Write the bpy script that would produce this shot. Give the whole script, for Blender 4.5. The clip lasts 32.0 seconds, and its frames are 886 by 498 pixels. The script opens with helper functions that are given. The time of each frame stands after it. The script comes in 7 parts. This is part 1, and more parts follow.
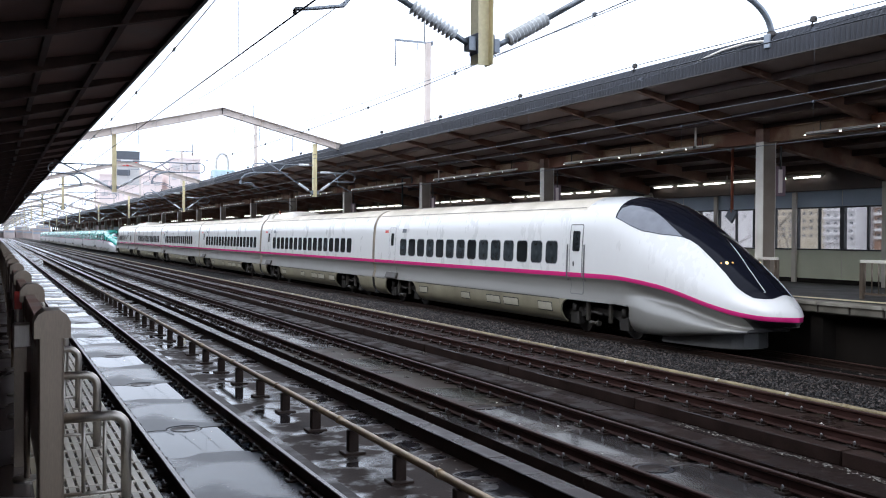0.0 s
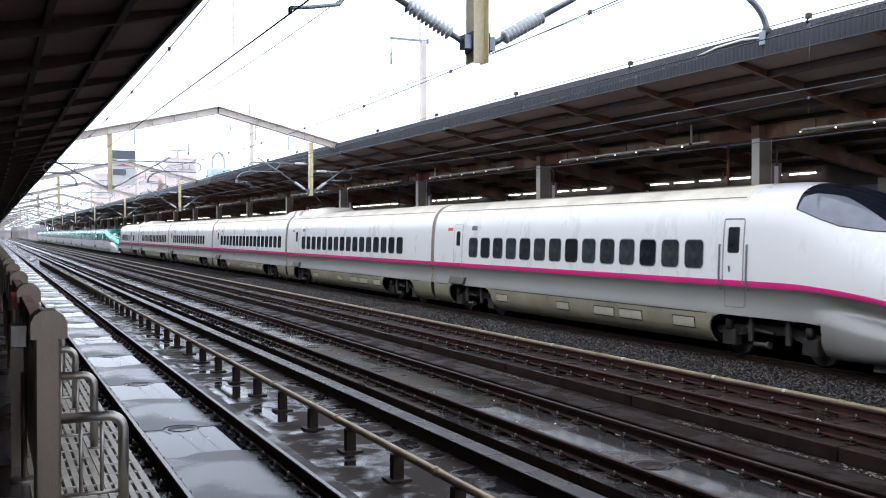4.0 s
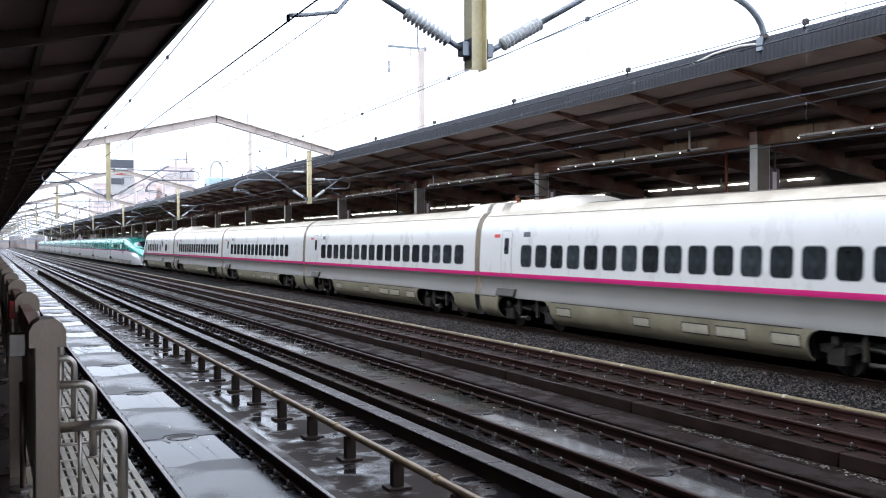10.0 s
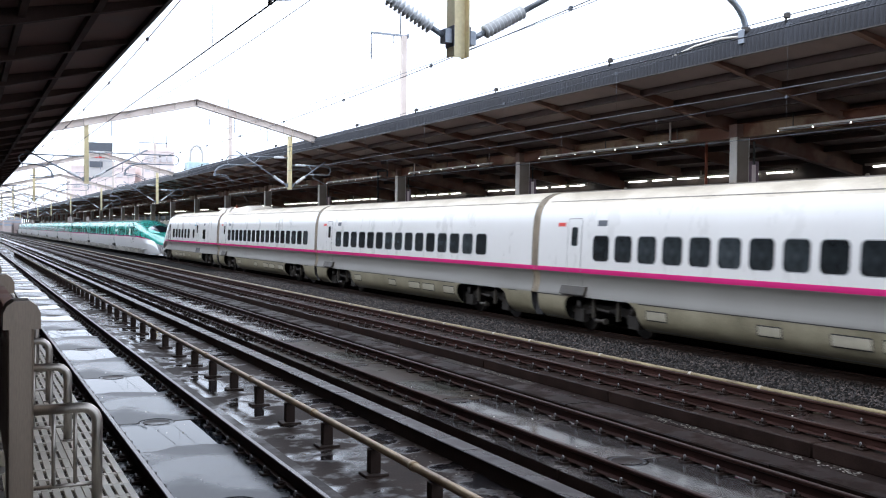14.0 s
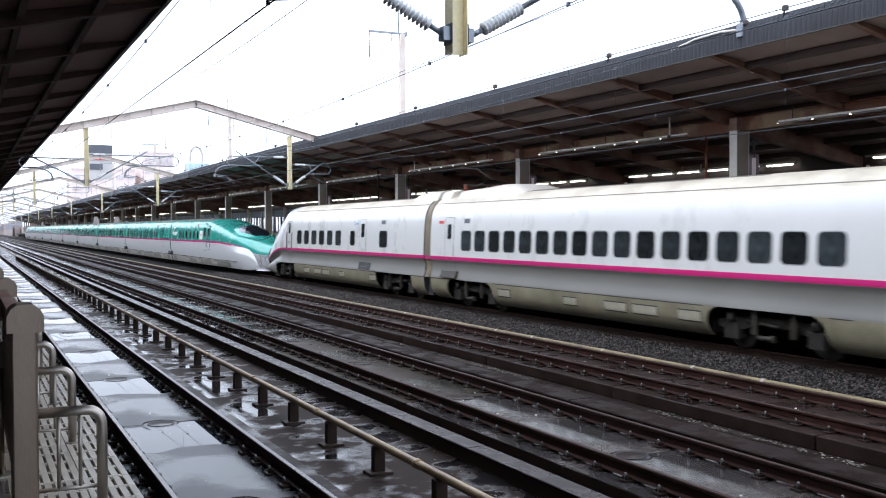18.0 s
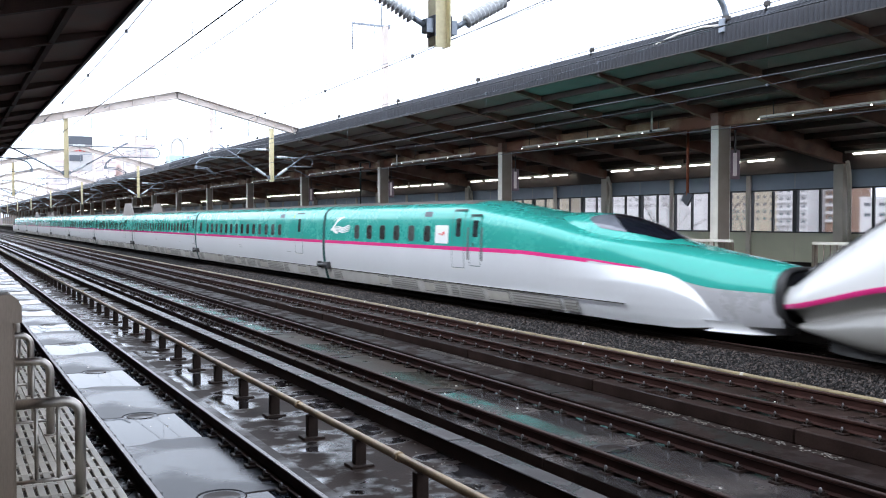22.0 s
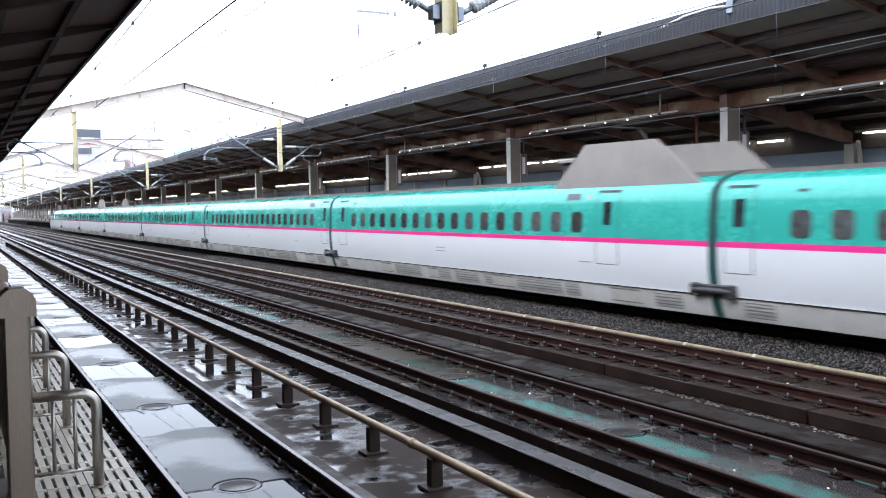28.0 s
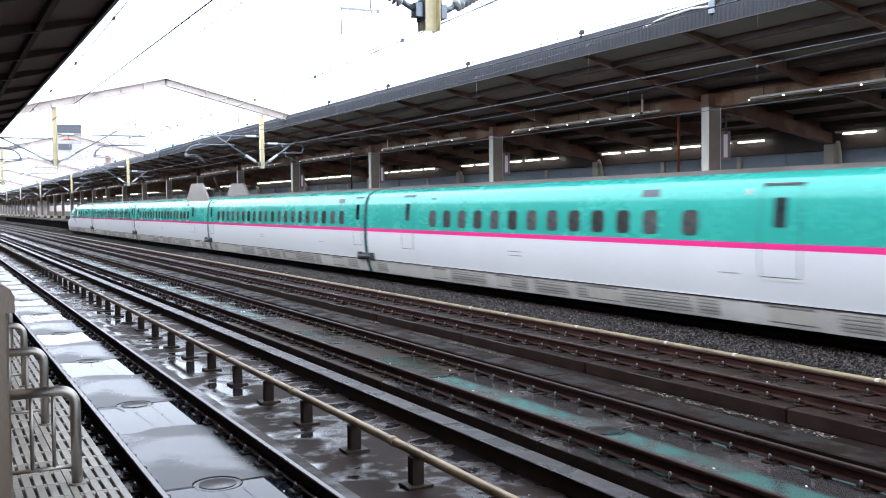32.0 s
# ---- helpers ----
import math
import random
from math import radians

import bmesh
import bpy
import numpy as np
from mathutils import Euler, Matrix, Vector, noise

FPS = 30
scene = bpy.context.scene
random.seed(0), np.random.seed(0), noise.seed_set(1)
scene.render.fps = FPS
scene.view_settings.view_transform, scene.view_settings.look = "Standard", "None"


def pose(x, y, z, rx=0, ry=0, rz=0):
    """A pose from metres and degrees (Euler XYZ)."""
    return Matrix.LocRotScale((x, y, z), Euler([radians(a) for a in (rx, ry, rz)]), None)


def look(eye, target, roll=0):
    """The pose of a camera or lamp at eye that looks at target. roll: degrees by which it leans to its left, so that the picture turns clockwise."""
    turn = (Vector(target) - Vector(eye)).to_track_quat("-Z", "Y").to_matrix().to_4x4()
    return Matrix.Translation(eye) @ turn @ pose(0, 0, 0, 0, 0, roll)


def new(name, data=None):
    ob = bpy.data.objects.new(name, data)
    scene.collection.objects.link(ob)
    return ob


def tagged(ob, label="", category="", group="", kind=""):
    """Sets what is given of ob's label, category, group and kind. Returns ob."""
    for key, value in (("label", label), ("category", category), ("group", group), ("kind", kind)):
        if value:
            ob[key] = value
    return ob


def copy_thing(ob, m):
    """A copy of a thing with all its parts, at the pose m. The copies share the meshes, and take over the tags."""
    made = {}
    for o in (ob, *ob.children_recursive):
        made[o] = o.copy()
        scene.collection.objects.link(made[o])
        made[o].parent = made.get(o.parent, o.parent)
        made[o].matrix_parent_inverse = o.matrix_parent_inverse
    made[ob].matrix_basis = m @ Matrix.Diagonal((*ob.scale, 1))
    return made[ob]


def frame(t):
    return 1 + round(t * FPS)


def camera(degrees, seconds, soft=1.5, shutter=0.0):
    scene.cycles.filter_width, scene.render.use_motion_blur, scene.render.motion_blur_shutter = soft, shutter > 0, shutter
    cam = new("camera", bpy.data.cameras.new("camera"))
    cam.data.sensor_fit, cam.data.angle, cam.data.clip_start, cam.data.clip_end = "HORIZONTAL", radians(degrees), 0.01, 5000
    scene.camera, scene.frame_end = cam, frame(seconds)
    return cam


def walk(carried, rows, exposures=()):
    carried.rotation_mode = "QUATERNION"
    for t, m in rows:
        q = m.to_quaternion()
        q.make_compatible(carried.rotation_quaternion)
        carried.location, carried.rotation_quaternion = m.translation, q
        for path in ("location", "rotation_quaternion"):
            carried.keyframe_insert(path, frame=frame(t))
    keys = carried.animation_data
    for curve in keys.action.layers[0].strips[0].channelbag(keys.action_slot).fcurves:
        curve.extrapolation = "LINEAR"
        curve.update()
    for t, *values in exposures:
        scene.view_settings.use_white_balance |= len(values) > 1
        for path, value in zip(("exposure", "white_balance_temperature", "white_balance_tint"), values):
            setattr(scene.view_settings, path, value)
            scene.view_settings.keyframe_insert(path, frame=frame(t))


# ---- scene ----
# World: x across the tracks, y along them (away from the viewer), z up from the rail heads; metres.
EXPOSURES = ((0, 0.11), (9, 0.22), (19, 0.27), (22, 0.51), (24, 0.72), (28, 0.79), (32, 0.79))
cam = camera(49.34, 32.0, soft=1.05, shutter=0.5)
walk(cam, [
    (0, pose(0.000, -0.000, 2.848, 89.23, -0.31, -24.93)), (0.5, pose(0.005, 0.001, 2.846, 89.22, -0.13, -25.03)),
    (1, pose(-0.000, -0.002, 2.851, 89.12, -0.28, -25.25)), (1.5, pose(0.001, 0.007, 2.845, 89.15, -0.12, -25.06)),
    (2, pose(-0.000, 0.005, 2.847, 89.13, -0.19, -24.98)), (2.5, pose(-0.002, -0.005, 2.846, 89.19, 0.01, -24.97)),
    (3, pose(0.002, 0.000, 2.845, 89.17, 0.08, -25.04)), (3.5, pose(0.000, -0.004, 2.852, 89.15, -0.02, -25.03)),
    (5.5, pose(0.000, -0.003, 2.842, 88.82, 0.07, -25.50)), (6, pose(0.004, -0.000, 2.837, 88.65, -0.04, -25.54)),
    (6.5, pose(0.003, 0.003, 2.840, 88.64, -0.15, -25.76)), (7, pose(0.004, 0.002, 2.841, 88.73, 0.06, -25.88)),
    (7.5, pose(0.003, -0.005, 2.843, 88.88, -0.10, -26.08)), (8, pose(-0.001, -0.000, 2.840, 89.00, -0.05, -26.00)),
    (8.5, pose(0.001, 0.003, 2.841, 89.04, 0.25, -26.04)), (9, pose(0.004, 0.002, 2.843, 89.22, 0.16, -25.69)),
    (9.5, pose(-0.003, 0.006, 2.845, 89.39, 0.34, -25.40)), (10, pose(-0.001, 0.008, 2.844, 89.56, 0.24, -25.22)),
    (10.5, pose(-0.009, -0.005, 2.853, 89.67, -0.03, -25.13)), (11, pose(0.000, 0.009, 2.847, 89.22, -0.21, -25.38)),
    (11.5, pose(0.003, 0.011, 2.839, 89.14, 0.04, -25.57)), (12, pose(0.003, 0.013, 2.840, 89.28, 0.12, -25.80)),
    (12.5, pose(0.001, 0.014, 2.840, 89.35, 0.20, -25.82)), (13, pose(0.009, 0.009, 2.834, 89.36, -0.08, -25.87)),
    (13.5, pose(0.003, 0.007, 2.840, 89.23, 0.07, -26.01)), (14, pose(0.008, 0.015, 2.835, 88.87, -0.55, -26.39)),
    (14.5, pose(0.009, 0.019, 2.833, 88.75, -0.21, -26.49)), (16.5, pose(0.009, 0.023, 2.828, 88.64, -0.06, -26.43)),
    (17, pose(0.009, 0.019, 2.832, 88.63, 0.06, -26.50)), (17.5, pose(0.011, 0.009, 2.835, 88.63, 0.23, -26.55)),
    (18, pose(0.003, 0.009, 2.837, 88.72, 0.26, -26.34)), (18.5, pose(0.006, 0.013, 2.832, 88.72, 0.17, -26.30)),
    (19, pose(0.004, 0.010, 2.833, 88.62, -0.03, -26.33)), (19.5, pose(0.010, 0.011, 2.829, 88.35, 0.16, -26.53)),
    (20, pose(0.005, 0.010, 2.833, 88.51, 0.20, -26.73)), (20.5, pose(0.010, 0.016, 2.834, 88.52, -0.01, -26.75)),
    (21, pose(0.008, 0.017, 2.832, 88.53, -0.03, -26.85)), (21.5, pose(0.011, 0.007, 2.827, 88.56, -0.02, -27.00)),
    (22, pose(0.010, 0.019, 2.826, 88.34, -0.03, -27.39)), (22.5, pose(0.010, 0.015, 2.827, 88.26, 0.27, -27.55)),
    (23, pose(0.009, 0.011, 2.831, 88.10, 0.11, -27.34)), (23.5, pose(0.008, 0.009, 2.829, 87.88, -0.06, -27.39)),
    (24, pose(0.004, 0.003, 2.830, 88.00, -0.17, -27.66)), (24.5, pose(0.000, 0.014, 2.826, 87.90, 0.13, -27.78)),
    (25, pose(0.006, 0.015, 2.823, 87.86, -0.01, -27.99)), (25.5, pose(0.005, 0.011, 2.825, 87.80, 0.13, -27.88)),
    (27.5, pose(-0.001, 0.015, 2.832, 87.68, 0.72, -26.97)), (28, pose(0.000, 0.020, 2.828, 87.56, 0.95, -26.86)),
    (28.5, pose(0.009, 0.025, 2.823, 87.50, 0.77, -27.36)), (29, pose(0.011, 0.026, 2.821, 87.29, 0.63, -27.66)),
    (29.5, pose(0.008, 0.028, 2.818, 87.30, 0.77, -27.79)), (30, pose(0.007, 0.020, 2.826, 87.37, 0.81, -27.91)),
    (30.5, pose(0.007, 0.023, 2.823, 87.33, 0.61, -27.77)), (31, pose(0.008, 0.020, 2.823, 87.33, 0.36, -27.76)),
    (31.5, pose(0.003, 0.020, 2.824, 87.34, 0.42, -27.86)), (32, pose(0.003, 0.022, 2.827, 87.43, 0.64, -27.90)),
], EXPOSURES)

# How far both coupled trains have rolled towards the viewer: (seconds, metres)
TRAVEL = (
    (0, 0.00), (1, 1.02), (2, 2.48), (3, 4.40), (3.5, 5.53), (5.5, 11.41), (6, 13.13), (7, 16.94), (8, 21.25), (9, 26.01),
    (10, 31.21), (11, 36.96), (12, 43.21), (13, 49.90), (14, 57.04), (14.5, 60.77), (16.5, 76.81), (17, 81.17), (18, 90.29),
    (19, 99.90), (20, 110.00), (21, 120.41), (22, 131.26), (23, 142.57), (24, 154.44), (25, 166.77), (25.5, 173.04),
    (27.5, 199.03), (28, 205.86), (29, 219.77), (30, 233.72), (31, 247.65), (32, 261.98))


# ---------------------------------------------------------------- light
world = bpy.data.worlds.new("sky")
scene.world = world
world.use_nodes = True
wn, wl = world.node_tree.nodes, world.node_tree.links
wn.clear()
sky = wn.new("ShaderNodeTexSky")
sky.sky_type, sky.sun_disc = "NISHITA", False
sky.sun_elevation, sky.sun_rotation = radians(38), radians(255)
sky.dust_density, sky.air_density = 4.0, 1.0
lift = wn.new("ShaderNodeMixRGB")
lift.blend_type = "MIX"
lift.inputs[0].default_value = 0.93
lift.inputs[2].default_value = (14.5, 16.1, 19.15, 1)
back = wn.new("ShaderNodeBackground")
back.inputs["Strength"].default_value = 0.12
wo = wn.new("ShaderNodeOutputWorld")
wl.new(sky.outputs[0], lift.inputs[1])
wl.new(lift.outputs[0], back.inputs["Color"])
wl.new(back.outputs[0], wo.inputs["Surface"])
sun = new("sun", bpy.data.lights.new("sun", "SUN"))
sun.data.energy, sun.data.angle, sun.data.color = 1.0, radians(30), (1.0, 0.98, 0.95)
sun.matrix_world = look((-46, -12, 38), (0, 0, 0))


# ---------------------------------------------------------------- materials
def surface(name, base, rough=0.5, metal=0.0, var=0.25, scale=1.5, fine=40.0, bump=0.15, tint=None, patches=None,
            spec=0.5, coat=0.0, piece=0.0, island=0.0, stretch=(1, 1, 1), bump_dist=0.01, coords="Object", wet=None):
    """A node material: base colour varied at two scales, with fine relief. patches=(rough2, colour2, scale, level): a second state in blotches
    (water, dirt); wet: the gloss of that state. piece: lightness change from one object or island to the next."""
    m = bpy.data.materials.new(name)
    m.use_nodes = True
    n, l = m.node_tree.nodes, m.node_tree.links
    b = n["Principled BSDF"]
    tc = n.new("ShaderNodeTexCoord")
    mp = n.new("ShaderNodeMapping")
    mp.inputs["Scale"].default_value = stretch
    l.new(tc.outputs[coords], mp.inputs[0])
    big = n.new("ShaderNodeTexNoise")
    big.inputs["Scale"].default_value, big.inputs["Detail"].default_value = scale, 5
    small = n.new("ShaderNodeTexNoise")
    small.inputs["Scale"].default_value, small.inputs["Detail"].default_value = fine, 3
    for t in (big, small):
        l.new(mp.outputs[0], t.inputs["Vector"])
    add = n.new("ShaderNodeMath")
    add.operation = "MULTIPLY_ADD"
    l.new(small.outputs["Fac"], add.inputs[0])
    add.inputs[1].default_value = 0.45
    l.new(big.outputs["Fac"], add.inputs[2])
    ramp = n.new("ShaderNodeMapRange")
    ramp.inputs["From Min"].default_value, ramp.inputs["From Max"].default_value = 0.45, 1.0
    l.new(add.outputs[0], ramp.inputs["Value"])
    mix = n.new("ShaderNodeMixRGB")
    low = tint or tuple(c * (1 - var) for c in base)
    high = tuple(min(1, c * (1 + var * 0.6)) for c in base)
    mix.inputs[1].default_value, mix.inputs[2].default_value = (*low, 1), (*high, 1)
    l.new(ramp.outputs[0], mix.inputs[0])
    colour = mix.outputs[0]
    rough_out = None
    if piece:
        info = n.new("ShaderNodeObjectInfo")
        pm = n.new("ShaderNodeMapRange")
        pm.inputs["To Min"].default_value, pm.inputs["To Max"].default_value = 1 - piece, 1 + piece
        l.new(info.outputs["Random"], pm.inputs["Value"])
        hv = n.new("ShaderNodeHueSaturation")
        l.new(pm.outputs[0], hv.inputs["Value"])
        l.new(colour, hv.inputs["Color"])
        colour = hv.outputs[0]
    if island:
        geo = n.new("ShaderNodeNewGeometry")
        sq = n.new("ShaderNodeMath")
        sq.operation = "POWER"
        sq.inputs[1].default_value = 2.2
        l.new(geo.outputs["Random Per Island"], sq.inputs[0])
        im = n.new("ShaderNodeMapRange")
        im.inputs["To Min"].default_value, im.inputs["To Max"].default_value = 1 - island * 0.6, 1 + island * 2.2
        l.new(sq.outputs[0], im.inputs["Value"])
        hi = n.new("ShaderNodeHueSaturation")
        l.new(im.outputs[0], hi.inputs["Value"])
        l.new(colour, hi.inputs["Color"])
        colour = hi.outputs[0]
    if patches:
        r2, c2, psc, lev = patches
        pn = n.new("ShaderNodeTexNoise")
        pn.inputs["Scale"].default_value, pn.inputs["Detail"].default_value = psc, 6
        l.new(mp.outputs[0], pn.inputs["Vector"])
        pr = n.new("ShaderNodeMapRange")
        pr.inputs["From Min"].default_value, pr.inputs["From Max"].default_value = lev - 0.06, lev + 0.06
        l.new(pn.outputs["Fac"], pr.inputs["Value"])
        m2 = n.new("ShaderNodeMixRGB")
        l.new(pr.outputs[0], m2.inputs[0])
        l.new(colour, m2.inputs[1])
        m2.inputs[2].default_value = (*c2, 1)
        colour = m2.outputs[0]
        rr = n.new("ShaderNodeMapRange")
        rr.inputs["To Min"].default_value, rr.inputs["To Max"].default_value = rough, r2
        l.new(pr.outputs[0], rr.inputs["Value"])
        rough_out = rr.outputs[0]
        if bump:
            bm_ = n.new("ShaderNodeMapRange")
            bm_.inputs["To Min"].default_value, bm_.inputs["To Max"].default_value = bump, bump * 0.12
            l.new(pr.outputs[0], bm_.inputs["Value"])
            bump_src = bm_.outputs[0]
    else:
        rr = n.new("ShaderNodeMapRange")
        rr.inputs["To Min"].default_value, rr.inputs["To Max"].default_value = max(0.02, rough * 0.75), min(1, rough * 1.25)
        l.new(ramp.outputs[0], rr.inputs["Value"])
        rough_out = rr.outputs[0]
    l.new(colour, b.inputs["Base Color"])
    l.new(rough_out, b.inputs["Roughness"])
    b.inputs["Metallic"].default_value = metal
    b.inputs["Specular IOR Level"].default_value = spec
    if wet is not None:
        ws = n.new("ShaderNodeMapRange")
        ws.inputs["To Min"].default_value, ws.inputs["To Max"].default_value = spec, wet
        l.new(pr.outputs[0], ws.inputs["Value"])
        l.new(ws.outputs[0], b.inputs["Specular IOR Level"])
    b.inputs["Coat Weight"].default_value = coat
    b.inputs["Coat Roughness"].default_value = 0.08
    if bump:
        bp = n.new("ShaderNodeBump")
        bp.inputs["Strength"].default_value, bp.inputs["Distance"].default_value = bump, bump_dist
        l.new(add.outputs[0], bp.inputs["Height"])
        if patches:
            l.new(bump_src, bp.inputs["Strength"])
        l.new(bp.outputs[0], b.inputs["Normal"])
    return m


def glow(name, colour, strength):
    m = bpy.data.materials.new(name)
    m.use_nodes = True
    b = m.node_tree.nodes["Principled BSDF"]
    b.inputs["Base Color"].default_value = (*colour, 1)
    b.inputs["Emission Color"].default_value = (*colour, 1)
    b.inputs["Emission Strength"].default_value = strength
    return m


def glass(name, colour, rough=0.03):
    m = bpy.data.materials.new(name)
    m.use_nodes = True
    b = m.node_tree.nodes["Principled BSDF"]
    b.inputs["Base Color"].default_value = (*colour, 1)
    b.inputs["Roughness"].default_value = rough
    b.inputs["Transmission Weight"].default_value = 1.0
    b.inputs["IOR"].default_value = 1.45
    return m


M = {}
M["wet_slab"] = surface("wet_slab", (0.044, 0.046, 0.053), 0.36, var=0.4, scale=0.7, fine=90, bump=0.06, patches=(0.20, (0.029, 0.031, 0.037), 0.6, 0.5), piece=0.25, spec=0.14, wet=0.17)
M["puddle"] = surface("puddle", (0.018, 0.023, 0.030), 0.02, var=0.3, scale=0.5, fine=10, bump=0.0, spec=0.10)
M["damp_slab"] = surface("damp_slab", (0.031, 0.0188, 0.0148), 0.5, var=0.6, scale=0.9, fine=80, bump=0.2, patches=(0.22, (0.018, 0.011, 0.009), 0.8, 0.53), piece=0.3, spec=0.07, wet=0.17)
M["slab_green"] = surface("slab_green", (0.052, 0.037, 0.027), 0.34, var=0.45, scale=0.9, fine=80, bump=0.12, patches=(0.2, (0.032, 0.031, 0.024), 0.5, 0.55), spec=0.045, wet=0.06)
M["mid_slab"] = surface("mid_slab", (0.082, 0.068, 0.062), 0.28, var=0.45, scale=0.9, fine=80, bump=0.1, patches=(0.11, (0.046, 0.041, 0.040), 0.7, 0.46), piece=0.2, spec=0.3, wet=0.65)
M["bed_near"] = surface("bed_near", (0.034, 0.021, 0.016), 0.6, var=0.6, scale=1.6, fine=40, bump=0.3, patches=(0.08, (0.017, 0.0155, 0.0165), 1.6, 0.51), spec=0.05, wet=0.48, stretch=(1.0, 0.9, 1))
M["bed"] = surface("bed", (0.027, 0.0155, 0.0125), 0.6, var=0.6, scale=0.8, fine=60, bump=0.35, patches=(0.2, (0.019, 0.0115, 0.0095), 1.1, 0.56), spec=0.05, wet=0.26)
M["bed_dark"] = surface("bed_dark", (0.028, 0.0165, 0.013), 0.65, var=0.75, scale=1.6, fine=45, bump=0.5, patches=(0.4, (0.015, 0.009, 0.0075), 1.6, 0.5), spec=0.045, wet=0.06, piece=0.3)
M["rail_rust"] = surface("rail_rust", (0.047, 0.0215, 0.0175), 0.6, metal=0.1, var=0.5, scale=3, fine=80, bump=0.2, spec=0.13)
M["rail_head"] = surface("rail_head", (0.13, 0.115, 0.112), 0.32, metal=1.0, var=0.35, scale=2, fine=120, bump=0.03, stretch=(1, 0.08, 1))
M["rail_head_dull"] = surface("rail_head_dull", (0.046, 0.0225, 0.0175), 0.5, metal=0.4, var=0.5, scale=2, fine=120, bump=0.08, stretch=(1, 0.08, 1), spec=0.2)
M["fastener"] = surface("fastener", (0.028, 0.017, 0.0135), 0.5, metal=0.3, var=0.4, scale=8, fine=100, bump=0.1, spec=0.2)
M["bolt"] = surface("bolt", (0.24, 0.23, 0.235), 0.4, metal=0.8, var=0.4, scale=20, fine=100, bump=0.0)
M["slab_side"] = surface("slab_side", (0.040, 0.025, 0.021), 0.65, var=0.6, scale=1.4, fine=50, bump=0.3, spec=0.05)
M["post_rust"] = surface("post_rust", (0.036, 0.023, 0.0185), 0.55, metal=0.2, var=0.45, scale=5, fine=60, bump=0.15, spec=0.2)
M["pipe"] = surface("pipe", (0.37, 0.275, 0.165), 0.42, metal=0.3, var=0.35, scale=3, fine=60, bump=0.08, tint=(0.14, 0.085, 0.045))
M["edge_pipe"] = surface("edge_pipe", (0.27, 0.215, 0.115), 0.5, metal=0.1, var=0.45, scale=1.5, fine=30, bump=0.1, tint=(0.11, 0.075, 0.035))
M["iron"] = surface("iron", (0.05, 0.045, 0.043), 0.5, metal=0.3, var=0.4, scale=5, fine=70, bump=0.15)
M["stone"] = surface("stone", (0.030, 0.0228, 0.0200), 0.55, var=0.7, scale=2.0, fine=30, bump=0.4, spec=0.35, island=1.2)
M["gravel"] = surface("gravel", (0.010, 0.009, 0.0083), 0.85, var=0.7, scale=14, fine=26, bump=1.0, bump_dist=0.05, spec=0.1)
M["platform"] = surface("platform", (0.115, 0.095, 0.088), 0.4, var=0.4, scale=0.8, fine=40, bump=0.08, patches=(0.2, (0.085, 0.070, 0.066), 0.7, 0.5))
M["platform_edge"] = surface("platform_edge", (0.25, 0.235, 0.20), 0.6, var=0.35, scale=2, fine=40, bump=0.1, tint=(0.14, 0.13, 0.105))
M["edge_face"] = surface("edge_face", (0.13, 0.12, 0.10), 0.7, var=0.4, scale=2, fine=40, bump=0.15, spec=0.15)
M["tile"] = surface("tile", (0.50, 0.465, 0.40), 0.4, var=0.3, scale=3, fine=60, bump=0.08, piece=0.12, tint=(0.34, 0.30, 0.245))
M["tile_dirt"] = surface("tile_dirt", (0.22, 0.18, 0.12), 0.6, var=0.4, scale=4, fine=50, bump=0.2)
M["coping"] = surface("coping", (0.070, 0.056, 0.053), 0.42, var=0.45, scale=1.2, fine=60, bump=0.25, patches=(0.25, (0.043, 0.034, 0.034), 1.5, 0.5), spec=0.14, wet=0.24, piece=0.2)
M["grit"] = surface("grit", (0.16, 0.145, 0.125), 0.7, var=0.5, scale=3, fine=30, bump=0.2, spec=0.2, island=0.5)
M["slot_dark"] = surface("slot_dark", (0.10, 0.088, 0.075), 0.7, var=0.4, scale=3, fine=30, bump=0.1)
M["black_gap"] = surface("black_gap", (0.018, 0.017, 0.016), 0.8, var=0.3, scale=3, fine=30, bump=0.1)
# near-black base: the deep shade below the platforms is in the colour
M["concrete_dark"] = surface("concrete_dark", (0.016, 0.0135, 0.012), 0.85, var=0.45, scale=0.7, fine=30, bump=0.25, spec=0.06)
M["steel"] = surface("steel", (0.44, 0.405, 0.365), 0.38, metal=1.0, var=0.25, scale=3, fine=150, bump=0.03, stretch=(1, 1, 0.1))
M["steel_box"] = surface("steel_box", (0.25, 0.20, 0.158), 0.34, metal=0.7, var=0.3, scale=3, fine=150, bump=0.03, stretch=(1, 1, 0.15))
M["roof_metal"] = surface("roof_metal", (0.036, 0.039, 0.048), 0.55, metal=0.0, var=0.4, scale=0.8, fine=40, bump=0.06, spec=0.22)
M["eave_dark"] = surface("eave_dark", (0.04, 0.036, 0.034), 0.5, var=0.3, scale=2, fine=30, bump=0.05)
M["roof_line"] = surface("roof_line", (0.20, 0.18, 0.15), 0.6, var=0.3, scale=3, fine=20, bump=0.0)
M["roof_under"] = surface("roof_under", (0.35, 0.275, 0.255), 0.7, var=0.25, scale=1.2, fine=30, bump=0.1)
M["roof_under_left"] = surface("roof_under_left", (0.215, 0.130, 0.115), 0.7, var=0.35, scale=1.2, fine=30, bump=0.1)
